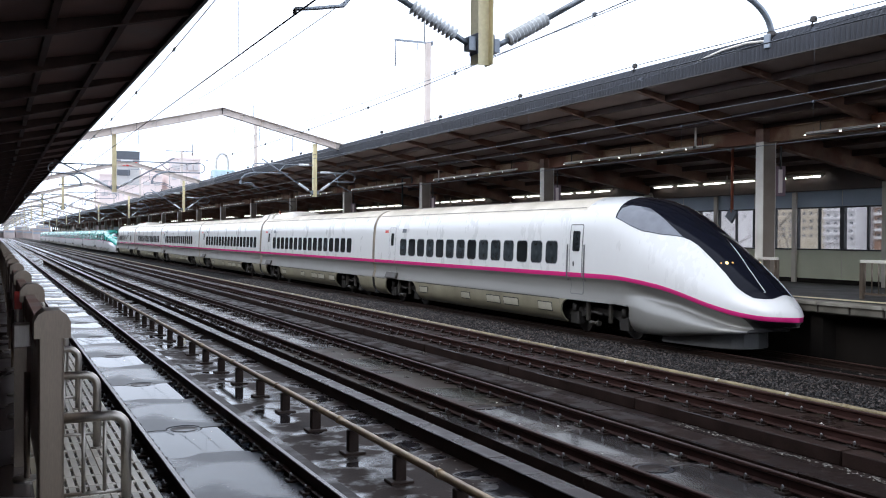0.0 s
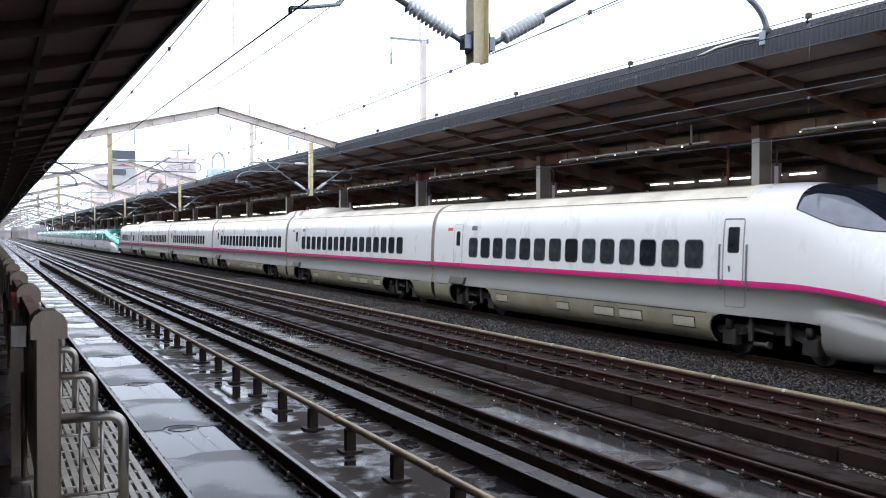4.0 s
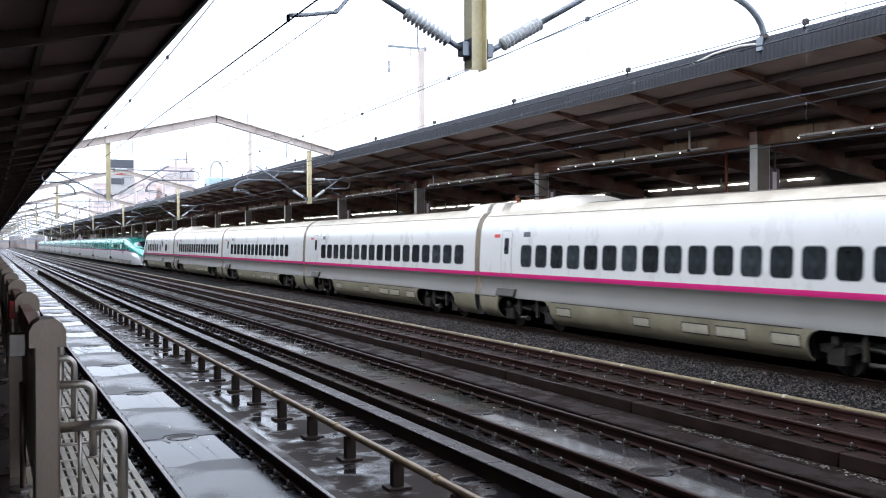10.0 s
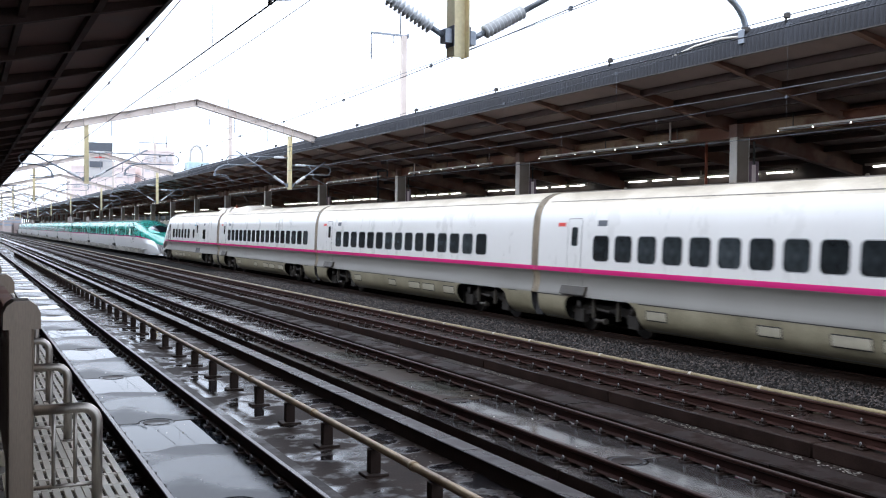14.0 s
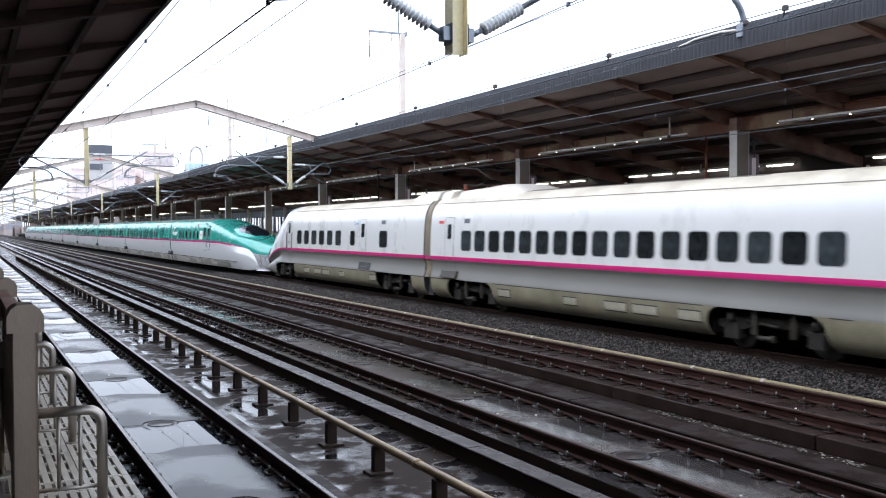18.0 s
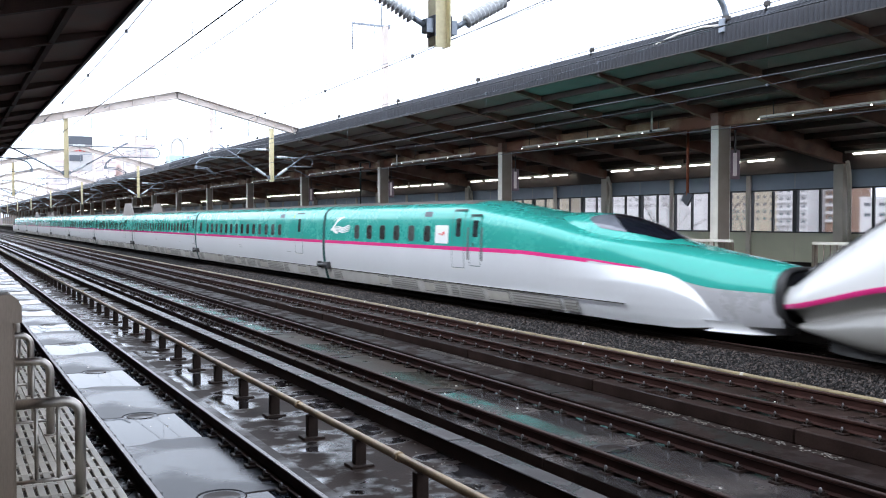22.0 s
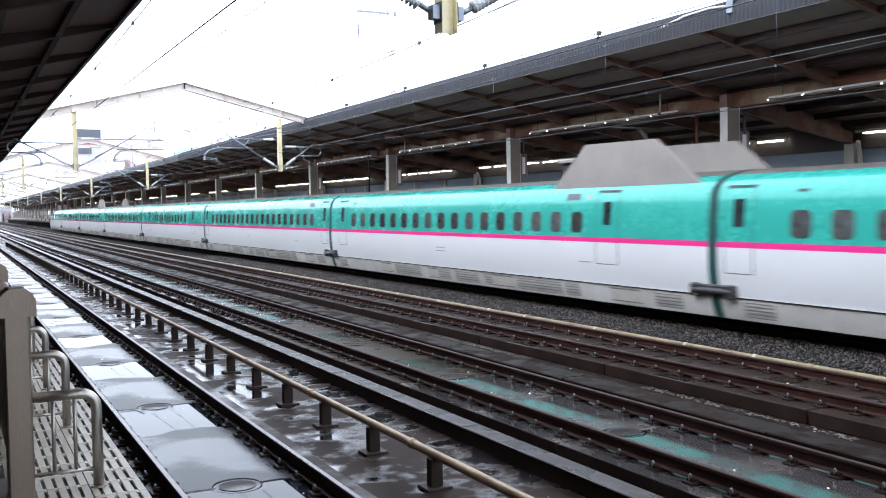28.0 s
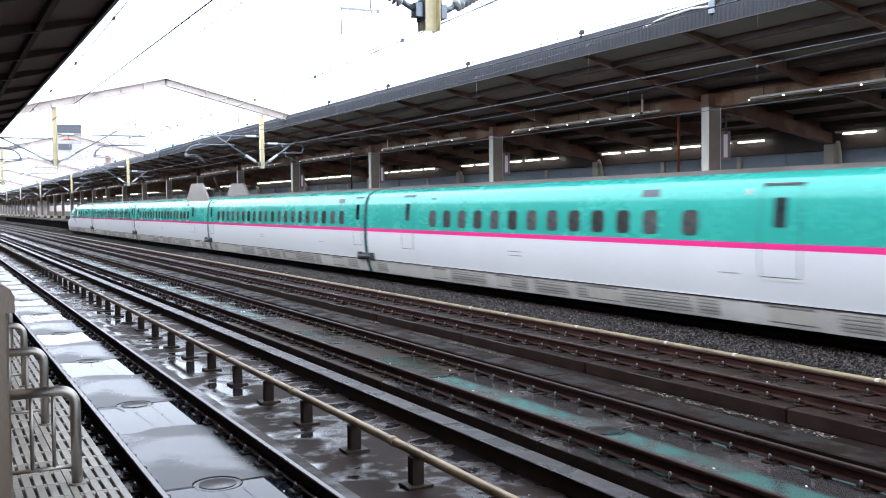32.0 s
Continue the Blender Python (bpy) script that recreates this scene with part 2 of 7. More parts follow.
M["beam_brown"] = surface("beam_brown", (0.25, 0.145, 0.108), 0.6, var=0.4, scale=1.6, fine=30, bump=0.12, patches=(0.7, (0.19, 0.088, 0.058), 1.1, 0.55), tint=(0.15, 0.09, 0.068))
M["beam_dark"] = surface("beam_dark", (0.070, 0.050, 0.042), 0.6, var=0.4, scale=1.6, fine=30, bump=0.12)
M["purlin_rust"] = surface("purlin_rust", (0.085, 0.050, 0.042), 0.6, var=0.5, scale=2, fine=30, bump=0.15)
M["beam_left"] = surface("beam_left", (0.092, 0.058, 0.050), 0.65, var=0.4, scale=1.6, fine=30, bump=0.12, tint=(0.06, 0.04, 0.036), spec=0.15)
M["girder_tan"] = surface("girder_tan", (0.30, 0.20, 0.115), 0.6, var=0.45, scale=1.1, fine=30, bump=0.1, patches=(0.7, (0.17, 0.065, 0.035), 0.7, 0.50), tint=(0.17, 0.095, 0.055))
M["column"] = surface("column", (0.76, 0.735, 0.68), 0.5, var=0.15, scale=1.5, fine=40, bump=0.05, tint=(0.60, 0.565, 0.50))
M["column_shade"] = surface("column_shade", (0.33, 0.28, 0.235), 0.5, var=0.25, scale=1.5, fine=40, bump=0.05, tint=(0.24, 0.19, 0.155))
M["pilaster"] = surface("pilaster", (0.50, 0.455, 0.38), 0.5, var=0.2, scale=1.5, fine=40, bump=0.05)
M["wall_green"] = surface("wall_green", (0.50, 0.50, 0.36), 0.5, var=0.12, scale=1.0, fine=30, bump=0.04)
M["wall_blue"] = surface("wall_blue", (0.26, 0.31, 0.37), 0.5, var=0.15, scale=1.0, fine=30, bump=0.04)
M["frame_dark"] = surface("frame_dark", (0.03, 0.03, 0.032), 0.4, metal=0.3, var=0.2, scale=4, fine=40, bump=0.0)
M["gantry"] = surface("gantry", (0.66, 0.60, 0.56), 0.5, var=0.2, scale=0.8, fine=20, bump=0.06, tint=(0.50, 0.42, 0.37))
M["yellow"] = surface("yellow", (0.80, 0.73, 0.49), 0.5, var=0.25, scale=1.5, fine=20, bump=0.08, tint=(0.62, 0.53, 0.32))
M["tube"] = surface("tube", (0.26, 0.29, 0.33), 0.4, metal=0.5, var=0.3, scale=3, fine=40, bump=0.05)
M["porcelain"] = surface("porcelain", (0.70, 0.72, 0.74), 0.2, var=0.1, scale=4, fine=40, bump=0.0)
M["wire"] = surface("wire", (0.10, 0.11, 0.13), 0.4, metal=0.6, var=0.2, scale=2, fine=20, bump=0.0)
M["white_paint"] = surface("white_paint", (0.69, 0.695, 0.695), 0.3, var=0.03, scale=1.3, fine=9, bump=0.0, coat=0.55, tint=(0.672, 0.672, 0.668), stretch=(1, 0.8, 0.35))
M["emblem_white"] = surface("emblem_white", (0.8, 0.82, 0.82), 0.4, var=0.05, scale=1, fine=8, bump=0.0)
M["pink_paint"] = surface("pink_paint", (0.74, 0.035, 0.235), 0.2, var=0.06, scale=0.5, fine=8, bump=0.0, coat=0.5)
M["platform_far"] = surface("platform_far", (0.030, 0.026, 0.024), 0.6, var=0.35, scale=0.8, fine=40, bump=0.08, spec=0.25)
M["sign_mauve"] = surface("sign_mauve", (0.20, 0.13, 0.16), 0.5, var=0.15, scale=0.5, fine=4, bump=0.0)
M["silver_paint"] = surface("silver_paint", (0.25, 0.244, 0.23), 0.40, metal=0.3, var=0.06, scale=0.6, fine=12, bump=0.0)
M["roof_green"] = surface("roof_green", (0.13, 0.115, 0.105), 0.5, var=0.3, scale=0.8, fine=15, bump=0.03)
M["plough"] = surface("plough", (0.12, 0.12, 0.122), 0.5, metal=0.3, var=0.25, scale=2, fine=20, bump=0.03)
M["nose_shade"] = surface("nose_shade", (0.56, 0.57, 0.60), 0.28, metal=0.3, var=0.05, scale=0.6, fine=6, bump=0.0)
M["door_seam"] = surface("door_seam", (0.14, 0.14, 0.145), 0.45, var=0.2, scale=4, fine=20, bump=0.0)
M["lamp_dim"] = glow("lamp_dim", (1.0, 0.45, 0.10), 0.25)
M["skirt"] = surface("skirt", (0.265, 0.243, 0.176), 0.40, var=0.3, scale=1.2, fine=25, bump=0.04, tint=(0.155, 0.14, 0.095))
M["hatch"] = surface("hatch", (0.42, 0.395, 0.32), 0.45, var=0.25, scale=2, fine=25, bump=0.03)
M["roof_dirty"] = surface("roof_dirty", (0.68, 0.625, 0.53), 0.45, var=0.25, scale=0.8, fine=15, bump=0.04, tint=(0.46, 0.405, 0.325))
M["hood"] = surface("hood", (0.70, 0.66, 0.60), 0.4, var=0.15, scale=1.0, fine=15, bump=0.02)
M["roof_deck"] = surface("roof_deck", (0.17, 0.145, 0.125), 0.6, var=0.35, scale=0.8, fine=15, bump=0.05)
M["gaiter"] = surface("gaiter", (0.25, 0.205, 0.15), 0.6, var=0.4, scale=3, fine=30, bump=0.1)
M["gaiter_dark"] = surface("gaiter_dark", (0.016, 0.085, 0.080), 0.6, var=0.3, scale=3, fine=30, bump=0.1)
M["green_paint"] = surface("green_paint", (0.037, 0.40, 0.338), 0.26, metal=0.12, var=0.06, scale=0.5, fine=8, bump=0.0, coat=0.4, spec=0.45)
M["lower_white"] = surface("lower_white", (0.645, 0.665, 0.695), 0.38, metal=0.05, var=0.05, scale=0.5, fine=8, bump=0.0, coat=0.3)
M["lower_skirt"] = surface("lower_skirt", (0.56, 0.56, 0.555), 0.45, var=0.2, scale=1.0, fine=20, bump=0.02, tint=(0.40, 0.39, 0.365))
M["louvre"] = surface("louvre", (0.42, 0.41, 0.38), 0.5, var=0.2, scale=3, fine=40, bump=0.05)
M["louvre_grey"] = surface("louvre_grey", (0.40, 0.395, 0.38), 0.5, var=0.25, scale=3, fine=40, bump=0.05)
M["hatch_pale"] = surface("hatch_pale", (0.50, 0.485, 0.44), 0.45, var=0.25, scale=2, fine=25, bump=0.02)
M["louvre_gap"] = surface("louvre_gap", (0.22, 0.215, 0.205), 0.5, var=0.25, scale=3, fine=40, bump=0.0)
M["pane"] = surface("pane", (0.034, 0.041, 0.046), 0.06, var=0.8, scale=1.6, fine=6, bump=0.0, spec=0.4, piece=0.5)
M["pane_grey"] = surface("pane_grey", (0.085, 0.092, 0.092), 0.08, var=0.7, scale=2.6, fine=6, bump=0.0, spec=0.4, piece=0.45)
M["windscreen"] = surface("windscreen", (0.008, 0.009, 0.015), 0.08, var=0.2, scale=1.0, fine=4, bump=0.0, spec=0.10)
M["side_glass"] = surface("side_glass", (0.16, 0.17, 0.20), 0.05, var=0.2, scale=1.0, fine=4, bump=0.0, spec=0.6)
M["door_green"] = surface("door_green", (0.022, 0.085, 0.078), 0.45, var=0.2, scale=4, fine=20, bump=0.0)
M["bark"] = surface("bark", (0.12, 0.10, 0.085), 0.8, var=0.4, scale=2, fine=20, bump=0.2)
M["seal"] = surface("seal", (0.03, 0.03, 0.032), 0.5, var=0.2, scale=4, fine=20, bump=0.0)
M["line_grey"] = surface("line_grey", (0.30, 0.31, 0.32), 0.4, var=0.2, scale=4, fine=20, bump=0.0)
M["red"] = surface("red", (0.62, 0.05, 0.04), 0.4, var=0.15, scale=5, fine=30, bump=0.0)
M["rust_red"] = surface("rust_red", (0.34, 0.085, 0.04), 0.5, var=0.3, scale=4, fine=30, bump=0.05)
# bogie tones are taken down to hold the shade under the cars
M["bogie"] = surface("bogie", (0.035, 0.032, 0.03), 0.6, metal=0.3, var=0.4, scale=5, fine=40, bump=0.1)
M["bogie_light"] = surface("bogie_light", (0.055, 0.048, 0.040), 0.5, metal=0.3, var=0.35, scale=5, fine=40, bump=0.1)
M["chrome"] = surface("chrome", (0.6, 0.6, 0.6), 0.2, metal=1.0, var=0.1, scale=5, fine=40, bump=0.0)
M["shield"] = surface("shield", (0.27, 0.25, 0.235), 0.5, var=0.2, scale=1.0, fine=15, bump=0.04)
M["facade_beige"] = surface("facade_beige", (0.36, 0.315, 0.235), 0.8, var=0.12, scale=0.2, fine=3, bump=0.0)
# facade_pink is lightened, with distance haze mixed into the base
M["facade_pink"] = surface("facade_pink", (0.83, 0.72, 0.695), 0.8, var=0.08, scale=0.2, fine=3, bump=0.0)
M["facade_far"] = surface("facade_far", (0.42, 0.36, 0.345), 0.8, var=0.3, scale=0.2, fine=3, bump=0.0)
# tank_blue and window_hazy are paled the same way, haze in the colour
M["tank_blue"] = surface("tank_blue", (0.50, 0.66, 0.72), 0.5, var=0.15, scale=1.0, fine=5, bump=0.0)
M["window_hazy"] = surface("window_hazy", (0.68, 0.635, 0.635), 0.3, var=0.2, scale=0.3, fine=2, bump=0.0)
M["facade_pale"] = surface("facade_pale", (0.52, 0.51, 0.50), 0.8, var=0.1, scale=0.2, fine=3, bump=0.0)
M["facade_brown"] = surface("facade_brown", (0.24, 0.15, 0.105), 0.8, var=0.15, scale=0.2, fine=3, bump=0.0)
M["facade_glass"] = surface("facade_glass", (0.075, 0.085, 0.10), 0.3, var=0.5, scale=0.3, fine=2, bump=0.0)
M["sign_dark"] = surface("sign_dark", (0.10, 0.11, 0.13), 0.5, var=0.15, scale=0.5, fine=4, bump=0.0)
M["blue"] = surface("blue", (0.10, 0.33, 0.52), 0.5, var=0.15, scale=1.0, fine=5, bump=0.0)
M["ground"] = surface("ground", (0.16, 0.155, 0.15), 0.85, var=0.4, scale=0.05, fine=1.0, bump=0.2)
M["lime"] = surface("lime", (0.45, 0.72, 0.08), 0.5, var=0.1, scale=4, fine=30, bump=0.0)
M["tube_lit"] = glow("tube_lit", (1.0, 0.99, 0.95), 4.0)
M["lamp_warm"] = glow("lamp_warm", (1.0, 0.72, 0.30), 2.6)
M["pane_clear"] = glass("pane_clear", (0.80, 0.78, 0.80))


# ---------------------------------------------------------------- mesh helpers
class Shape:
    """Collects vertices and faces of one mesh."""

    def __init__(self):
        self.v, self.f, self.m, self.smooth = [], [], [], []

    def add(self, verts, faces, mat=0, smooth=False):
        o = len(self.v)
        self.v += [tuple(p) for p in verts]
        self.f += [tuple(i + o for i in f) for f in faces]
        self.m += [mat] * len(faces)
        self.smooth += [smooth] * len(faces)
        return self

    def box(self, x0, x1, y0, y1, z0, z1, mat=0):
        x0, x1, y0, y1, z0, z1 = min(x0, x1), max(x0, x1), min(y0, y1), max(y0, y1), min(z0, z1), max(z0, z1)
        v = [(x, y, z) for z in (z0, z1) for y in (y0, y1) for x in (x0, x1)]
        return self.add(v, [(0, 2, 3, 1), (4, 5, 7, 6), (0, 1, 5, 4), (2, 6, 7, 3), (0, 4, 6, 2), (1, 3, 7, 5)], mat)

    def bevel_box(self, x0, x1, y0, y1, z0, z1, b=0.01, mat=0):
        """A box whose upright and top edges are chamfered."""
        def ring(i, z):
            return [(x0 + i, y0 + b, z), (x0 + b, y0 + i, z), (x1 - b, y0 + i, z), (x1 - i, y0 + b, z),
                    (x1 - i, y1 - b, z), (x1 - b, y1 - i, z), (x0 + b, y1 - i, z), (x0 + i, y1 - b, z)]
        v = ring(0, z0) + ring(0, z1 - b) + ring(b * 0.8, z1)
        f = [tuple(range(7, -1, -1)), tuple(range(16, 24))]
        for k in (0, 8):
            f += [(k + i, k + (i + 1) % 8, k + 8 + (i + 1) % 8, k + 8 + i) for i in range(8)]
        return self.add(v, f, mat)

    def prism(self, profile, axis, a, b, mat=0, smooth=False, caps=True):
        """A closed outline of (p, q) pairs swept from a to b: along x the pairs are (y, z), along y (x, z), along z (x, y)."""
        def at(p, q, s):
            return {"x": (s, p, q), "y": (p, s, q), "z": (p, q, s)}[axis]
        k = len(profile)
        v = [at(p, q, a) for p, q in profile] + [at(p, q, b) for p, q in profile]
        f = [(i, (i + 1) % k, k + (i + 1) % k, k + i) for i in range(k)]
        self.add(v, f, mat, smooth)
        if caps:
            o = len(self.v) - 2 * k
            self.f += [tuple(o + i for i in range(k - 1, -1, -1)), tuple(o + k + i for i in range(k))]
            self.m += [mat] * 2
            self.smooth += [False] * 2
        return self

    def tube(self, path, r, sides=8, mat=0, caps=True):
        """A round bar along a path; r is one radius or one for each point."""
        pts = [Vector(p) for p in path]
        rs = r if isinstance(r, (list, tuple)) else [r] * len(pts)
        up = None
        v, f = [], []
        for i, p in enumerate(pts):
            d = (pts[min(i + 1, len(pts) - 1)] - pts[max(i - 1, 0)]).normalized()
            if up is None:
                up = Vector((0, 0, 1)) if abs(d.z) < 0.9 else Vector((1, 0, 0))
            s = d.cross(up)
            s = s.normalized() if s.length > 1e-6 else d.orthogonal().normalized()
            up = s.cross(d).normalized()
            for k in range(sides):
                a = 2 * math.pi * k / sides
                v.append(p + (s * math.cos(a) + up * math.sin(a)) * rs[i])
        for i in range(len(pts) - 1):
            for k in range(sides):
                a, b = i * sides + k, i * sides + (k + 1) % sides
                f.append((a, b, b + sides, a + sides))
        self.add(v, f, mat, True)
        if caps:
            o, e = len(self.v) - len(v), len(self.v) - sides
            self.f += [tuple(o + k for k in range(sides - 1, -1, -1)), tuple(e + k for k in range(sides))]
            self.m += [mat] * 2
            self.smooth += [False] * 2
        return self

    def grid(self, rows, mat=0, smooth=True, closed=False):
        """Rows of points joined by faces."""
        k = len(rows[0])
        v = [p for row in rows for p in row]
        f = []
        for i in range(len(rows) - 1):
            for j in range(k if closed else k - 1):
                a, b = i * k + j, i * k + (j + 1) % k
                f.append((a, b, b + k, a + k))
        return self.add(v, f, mat, smooth)

    def mesh(self, name, mats):
        me = bpy.data.meshes.new(name)
        me.from_pydata(self.v, [], self.f)
        for m in mats if isinstance(mats, (list, tuple)) else [mats]:
            me.materials.append(m)
        me.polygons.foreach_set("material_index", self.m)
        me.polygons.foreach_set("use_smooth", self.smooth)
        me.update()
        return me


def part(name, shape, mats, parent=None, label="", at=None):
    """One mesh object, under a thing where one is given. shape: a Shape, or a mesh to share."""
    me = shape if isinstance(shape, bpy.types.Mesh) else shape.mesh(name, mats)
    ob = new(name, me)
    if parent:
        ob.parent = parent
    if at is not None:
        ob.matrix_basis = at
    return tagged(ob, label)


def thing(name, label, category, group="", kind="", at=None):
    ob = new(name)
    ob.empty_display_size = 0.2
    if at is not None:
        ob.matrix_basis = at
    return tagged(ob, label, category, group, kind)


def circle(cx, cy, r, k=16, start=0.0, sweep=2 * math.pi):
    n = k if sweep > 6.28 else k + 1
    return [(cx + r * math.cos(start + sweep * i / k), cy + r * math.sin(start + sweep * i / k)) for i in range(n)]


def lerp(table, y):
    """A value from a table of (y, value), smoothly between its rows."""
    if y <= table[0][0]:
        return table[0][1]
    for (a, va), (b, vb) in zip(table, table[1:]):
        if y <= b:
            return va + (vb - va) * (y - a) / (b - a)
    return table[-1][1]


# ---------------------------------------------------------------- ground and tracks
NEAR, FAR, STATION_END = -30.0, 720.0, 430.0
TRACKS = (2.70, 7.90, 12.20, 17.02)
SLAB_TOP, SLAB_LOW = -0.21, -0.42
BED_Z = -0.45
JOINT = 15.45          # a slab joint of the first track lies here
PITCH = 4.94


def ground_and_bed():
    s = Shape().add([(-3000, -600, -6), (3000, -600, -6), (3000, 4500, -6), (-3000, 4500, -6)], [(0, 1, 2, 3)])
    tagged(part("ground", s, M["ground"]), "grey city ground below the raised railway", "ground", kind="structure")
    s = Shape().box(0.2, 6.30, NEAR, FAR, -6.0, BED_Z + 0.17)
    tagged(part("trackbed_near", s, M["bed_near"]), "wet brown concrete trackbed with shallow puddles", "trackbed", kind="structure")
    s = Shape().box(6.30, 14.0, NEAR, FAR, -6.0, BED_Z)
    bed = tagged(part("trackbed_middle", s, M["bed"]), "wet dark concrete trackbed with shallow puddles", "trackbed", kind="structure")
    s = Shape().box(14.0, 18.6, NEAR, FAR, -6.0, BED_Z - 0.1)
    tagged(part("trackbed_far", s, M["bed"]), "dark concrete trackbed under the gravel", "trackbed", kind="structure")
    # raised concrete strips along the second and third slabs, with the long wet seams
    for x0, x1, top in ((6.32, 6.60, -0.40), (9.12, 9.75, -0.36), (10.66, 10.98, -0.41), (13.40, 13.62, -0.30)):
        s = Shape().prism([(x0, BED_Z), (x1, BED_Z), (x1, top - 0.02), (x1 - 0.02, top), (x0 + 0.02, top), (x0, top - 0.02)], "y", NEAR, 200)
        part("kerb", s, M["bed_dark"], bed, "dark wet concrete strip beside the slabs")
    # the precast kerb between the second and third slabs, in lengths with open joints
    x0, x1, top = 9.80, 10.34, -0.30
    me = Shape().prism([(x0, BED_Z), (x1, BED_Z), (x1, top - 0.03), (x1 - 0.03, top), (x0 + 0.02, top), (x0, top - 0.02)], "y", 0.012, PITCH - 0.012).mesh("kerb", M["bed_dark"])
    rng = random.Random(17)
    for i in range(-3, 30):
        part("kerb", me, None, bed, at=pose(rng.uniform(-0.008, 0.008), 9.72 + PITCH * i, rng.uniform(-0.012, 0.006)))
    # the low concrete wall that keeps the water in, under worn caps
    part("low_wall", Shape().box(5.90, 6.15, NEAR, 260, BED_Z + 0.16, -0.083), M["slab_side"], bed, "dark brown concrete upstand between the tracks")
    cap = Shape().prism([(5.885, -0.083), (6.165, -0.083), (6.165, -0.071), (6.153, -0.063), (5.897, -0.063), (5.885, -0.071)], "y", 0.012, PITCH - 0.012).mesh("coping", M["coping"])
    for i in range(-6, 50):
        part("coping", cap, None, bed, "worn concrete cap", pose(0, 11.2 + PITCH * i, 0))
    s = Shape().box(3.62, 3.86, NEAR, 160, BED_Z + 0.17, BED_Z + 0.25)
    part("drain_cover", s, M["damp_slab"], bed, "flat concrete channel cover beside the rail")
    # thin cables in the seams
    for x, z in ((6.64, -0.44),):
        rows = [(x + 0.02 * math.sin(y * 0.9), y, z + 0.012) for y in range(4, 120, 2)]
        part("cable", Shape().tube(rows, 0.018, 5), M["iron"], bed)
    return bed


def slab_mesh(name, stains, half=1.17):
    """One track slab with half-round cut-outs at both ends, chamfered all round."""
    w, l, t, r = half, PITCH / 2 - 0.025, SLAB_TOP - SLAB_LOW, 0.27
    ring = [(-w, -l)] + [(r * math.cos(a), -l + r * math.sin(a)) for a in [math.pi - math.pi * i / 10 for i in range(11)]] + [(w, -l), (w, l)]
    ring += [(r * math.cos(a), l + r * math.sin(a)) for a in [-math.pi * i / 10 for i in range(11)]] + [(-w, l)]
    s = Shape()
    k = len(ring)
    v = [(x, y, -t) for x, y in ring] + [(x, y, -0.012) for x, y in ring] + [(x * 0.99, y * 0.9955, 0) for x, y in ring]
    f = [tuple(2 * k + i for i in range(k))]
    for o in (0, k):
        f += [(o + i, o + (i + 1) % k, o + k + (i + 1) % k, o + k + i) for i in range(k)]
    s.add(v, f[:1] + f[k + 1:], 0)
    s.add(v[:2 * k], f[1:k + 1], 1)
    return s.mesh(name, [stains, M["slab_side"]])


def stopper_mesh():
    s = Shape()
    s.prism(circle(0, 0, 0.262, 24), "z", -0.2, -0.002, 1)
    s.prism(circle(0, 0, 0.205, 24), "z", -0.002, 0.005, 0)
    return s.mesh("stopper", [M["damp_slab"], M["wet_slab"]])


def puddle_mesh(seed):
    """A sheet of still water that stands on the far half of a slab, round the stopper, with an uneven near shore."""
    rng = random.Random(seed)
    far, ph, n = PITCH / 2 - 0.04, [rng.uniform(0, 6.3) for _ in range(4)], 44
    edge, shore = [], []
    for i in range(n + 1):
        x = -1.13 + 2.26 * i / n
        cut = math.sqrt(max(0.0, 0.31 ** 2 - x * x))
        edge.append((x, far - cut - 0.02 * abs(math.sin(x * 9 + ph[0])), 0.003))
        reach = 1.98 + 0.13 * math.sin(x * 2.1 + ph[1]) + 0.07 * math.sin(x * 5.3 + ph[2]) + 0.025 * math.sin(x * 13 + ph[3]) - 0.35 * abs(x) ** 3
        shore.append((x, far - reach, 0.001))
    mid = [tuple((a + b) / 2 for a, b in zip(p, q)) for p, q in zip(edge, shore)]
    return Shape().grid([shore, [(x, y, 0.003) for x, y, z in mid], edge], 0, True).mesh("puddle", M["puddle"])


def slabs(bed):
    pools = [puddle_mesh(k) for k in (3, 14, 25)]
    wet, damp, green, mid = (slab_mesh("slab", M[k], h) for k, h in (("wet_slab", 1.17), ("damp_slab", 1.17), ("slab_green", 1.09), ("mid_slab", 1.09)))
    stop = stopper_mesh()
    for n, (x, start) in enumerate(((TRACKS[0], JOINT), (TRACKS[1], 10.35), (TRACKS[2], 10.12))):
        first = start - PITCH * 5
        for i in range(34):
            y = first + PITCH * (i + 0.5)
            me = wet if n == 0 else damp if n == 2 else green if i in (6, 7) else mid
            part("slab", me, None, bed, at=pose(x, y, SLAB_TOP))
            part("stopper", stop, None, bed, at=pose(x, y + PITCH / 2, SLAB_TOP - 0.004))
            if n == 0 and i > 2:
                part("puddle", pools[i * 7 % 3], None, bed, "still rainwater that mirrors the sky", pose(x, y, SLAB_TOP))
        far0 = first + PITCH * 34
        s = Shape()
        y = far0
        while y < FAR:
            s.box(x - 1.17, x + 1.17, y + 0.03, y + PITCH - 0.03, SLAB_LOW, SLAB_TOP)
            y += PITCH
        tagged(part("far_slabs", s, M[("wet_slab", "mid_slab", "damp_slab")[n]], bed), kind="stuff")
        # a mortar bed under the slabs
        part("mortar", Shape().box(x - 1.1, x + 1.1, NEAR, FAR, BED_Z - 0.1, SLAB_LOW - 0.004), M["bed_dark"], bed)


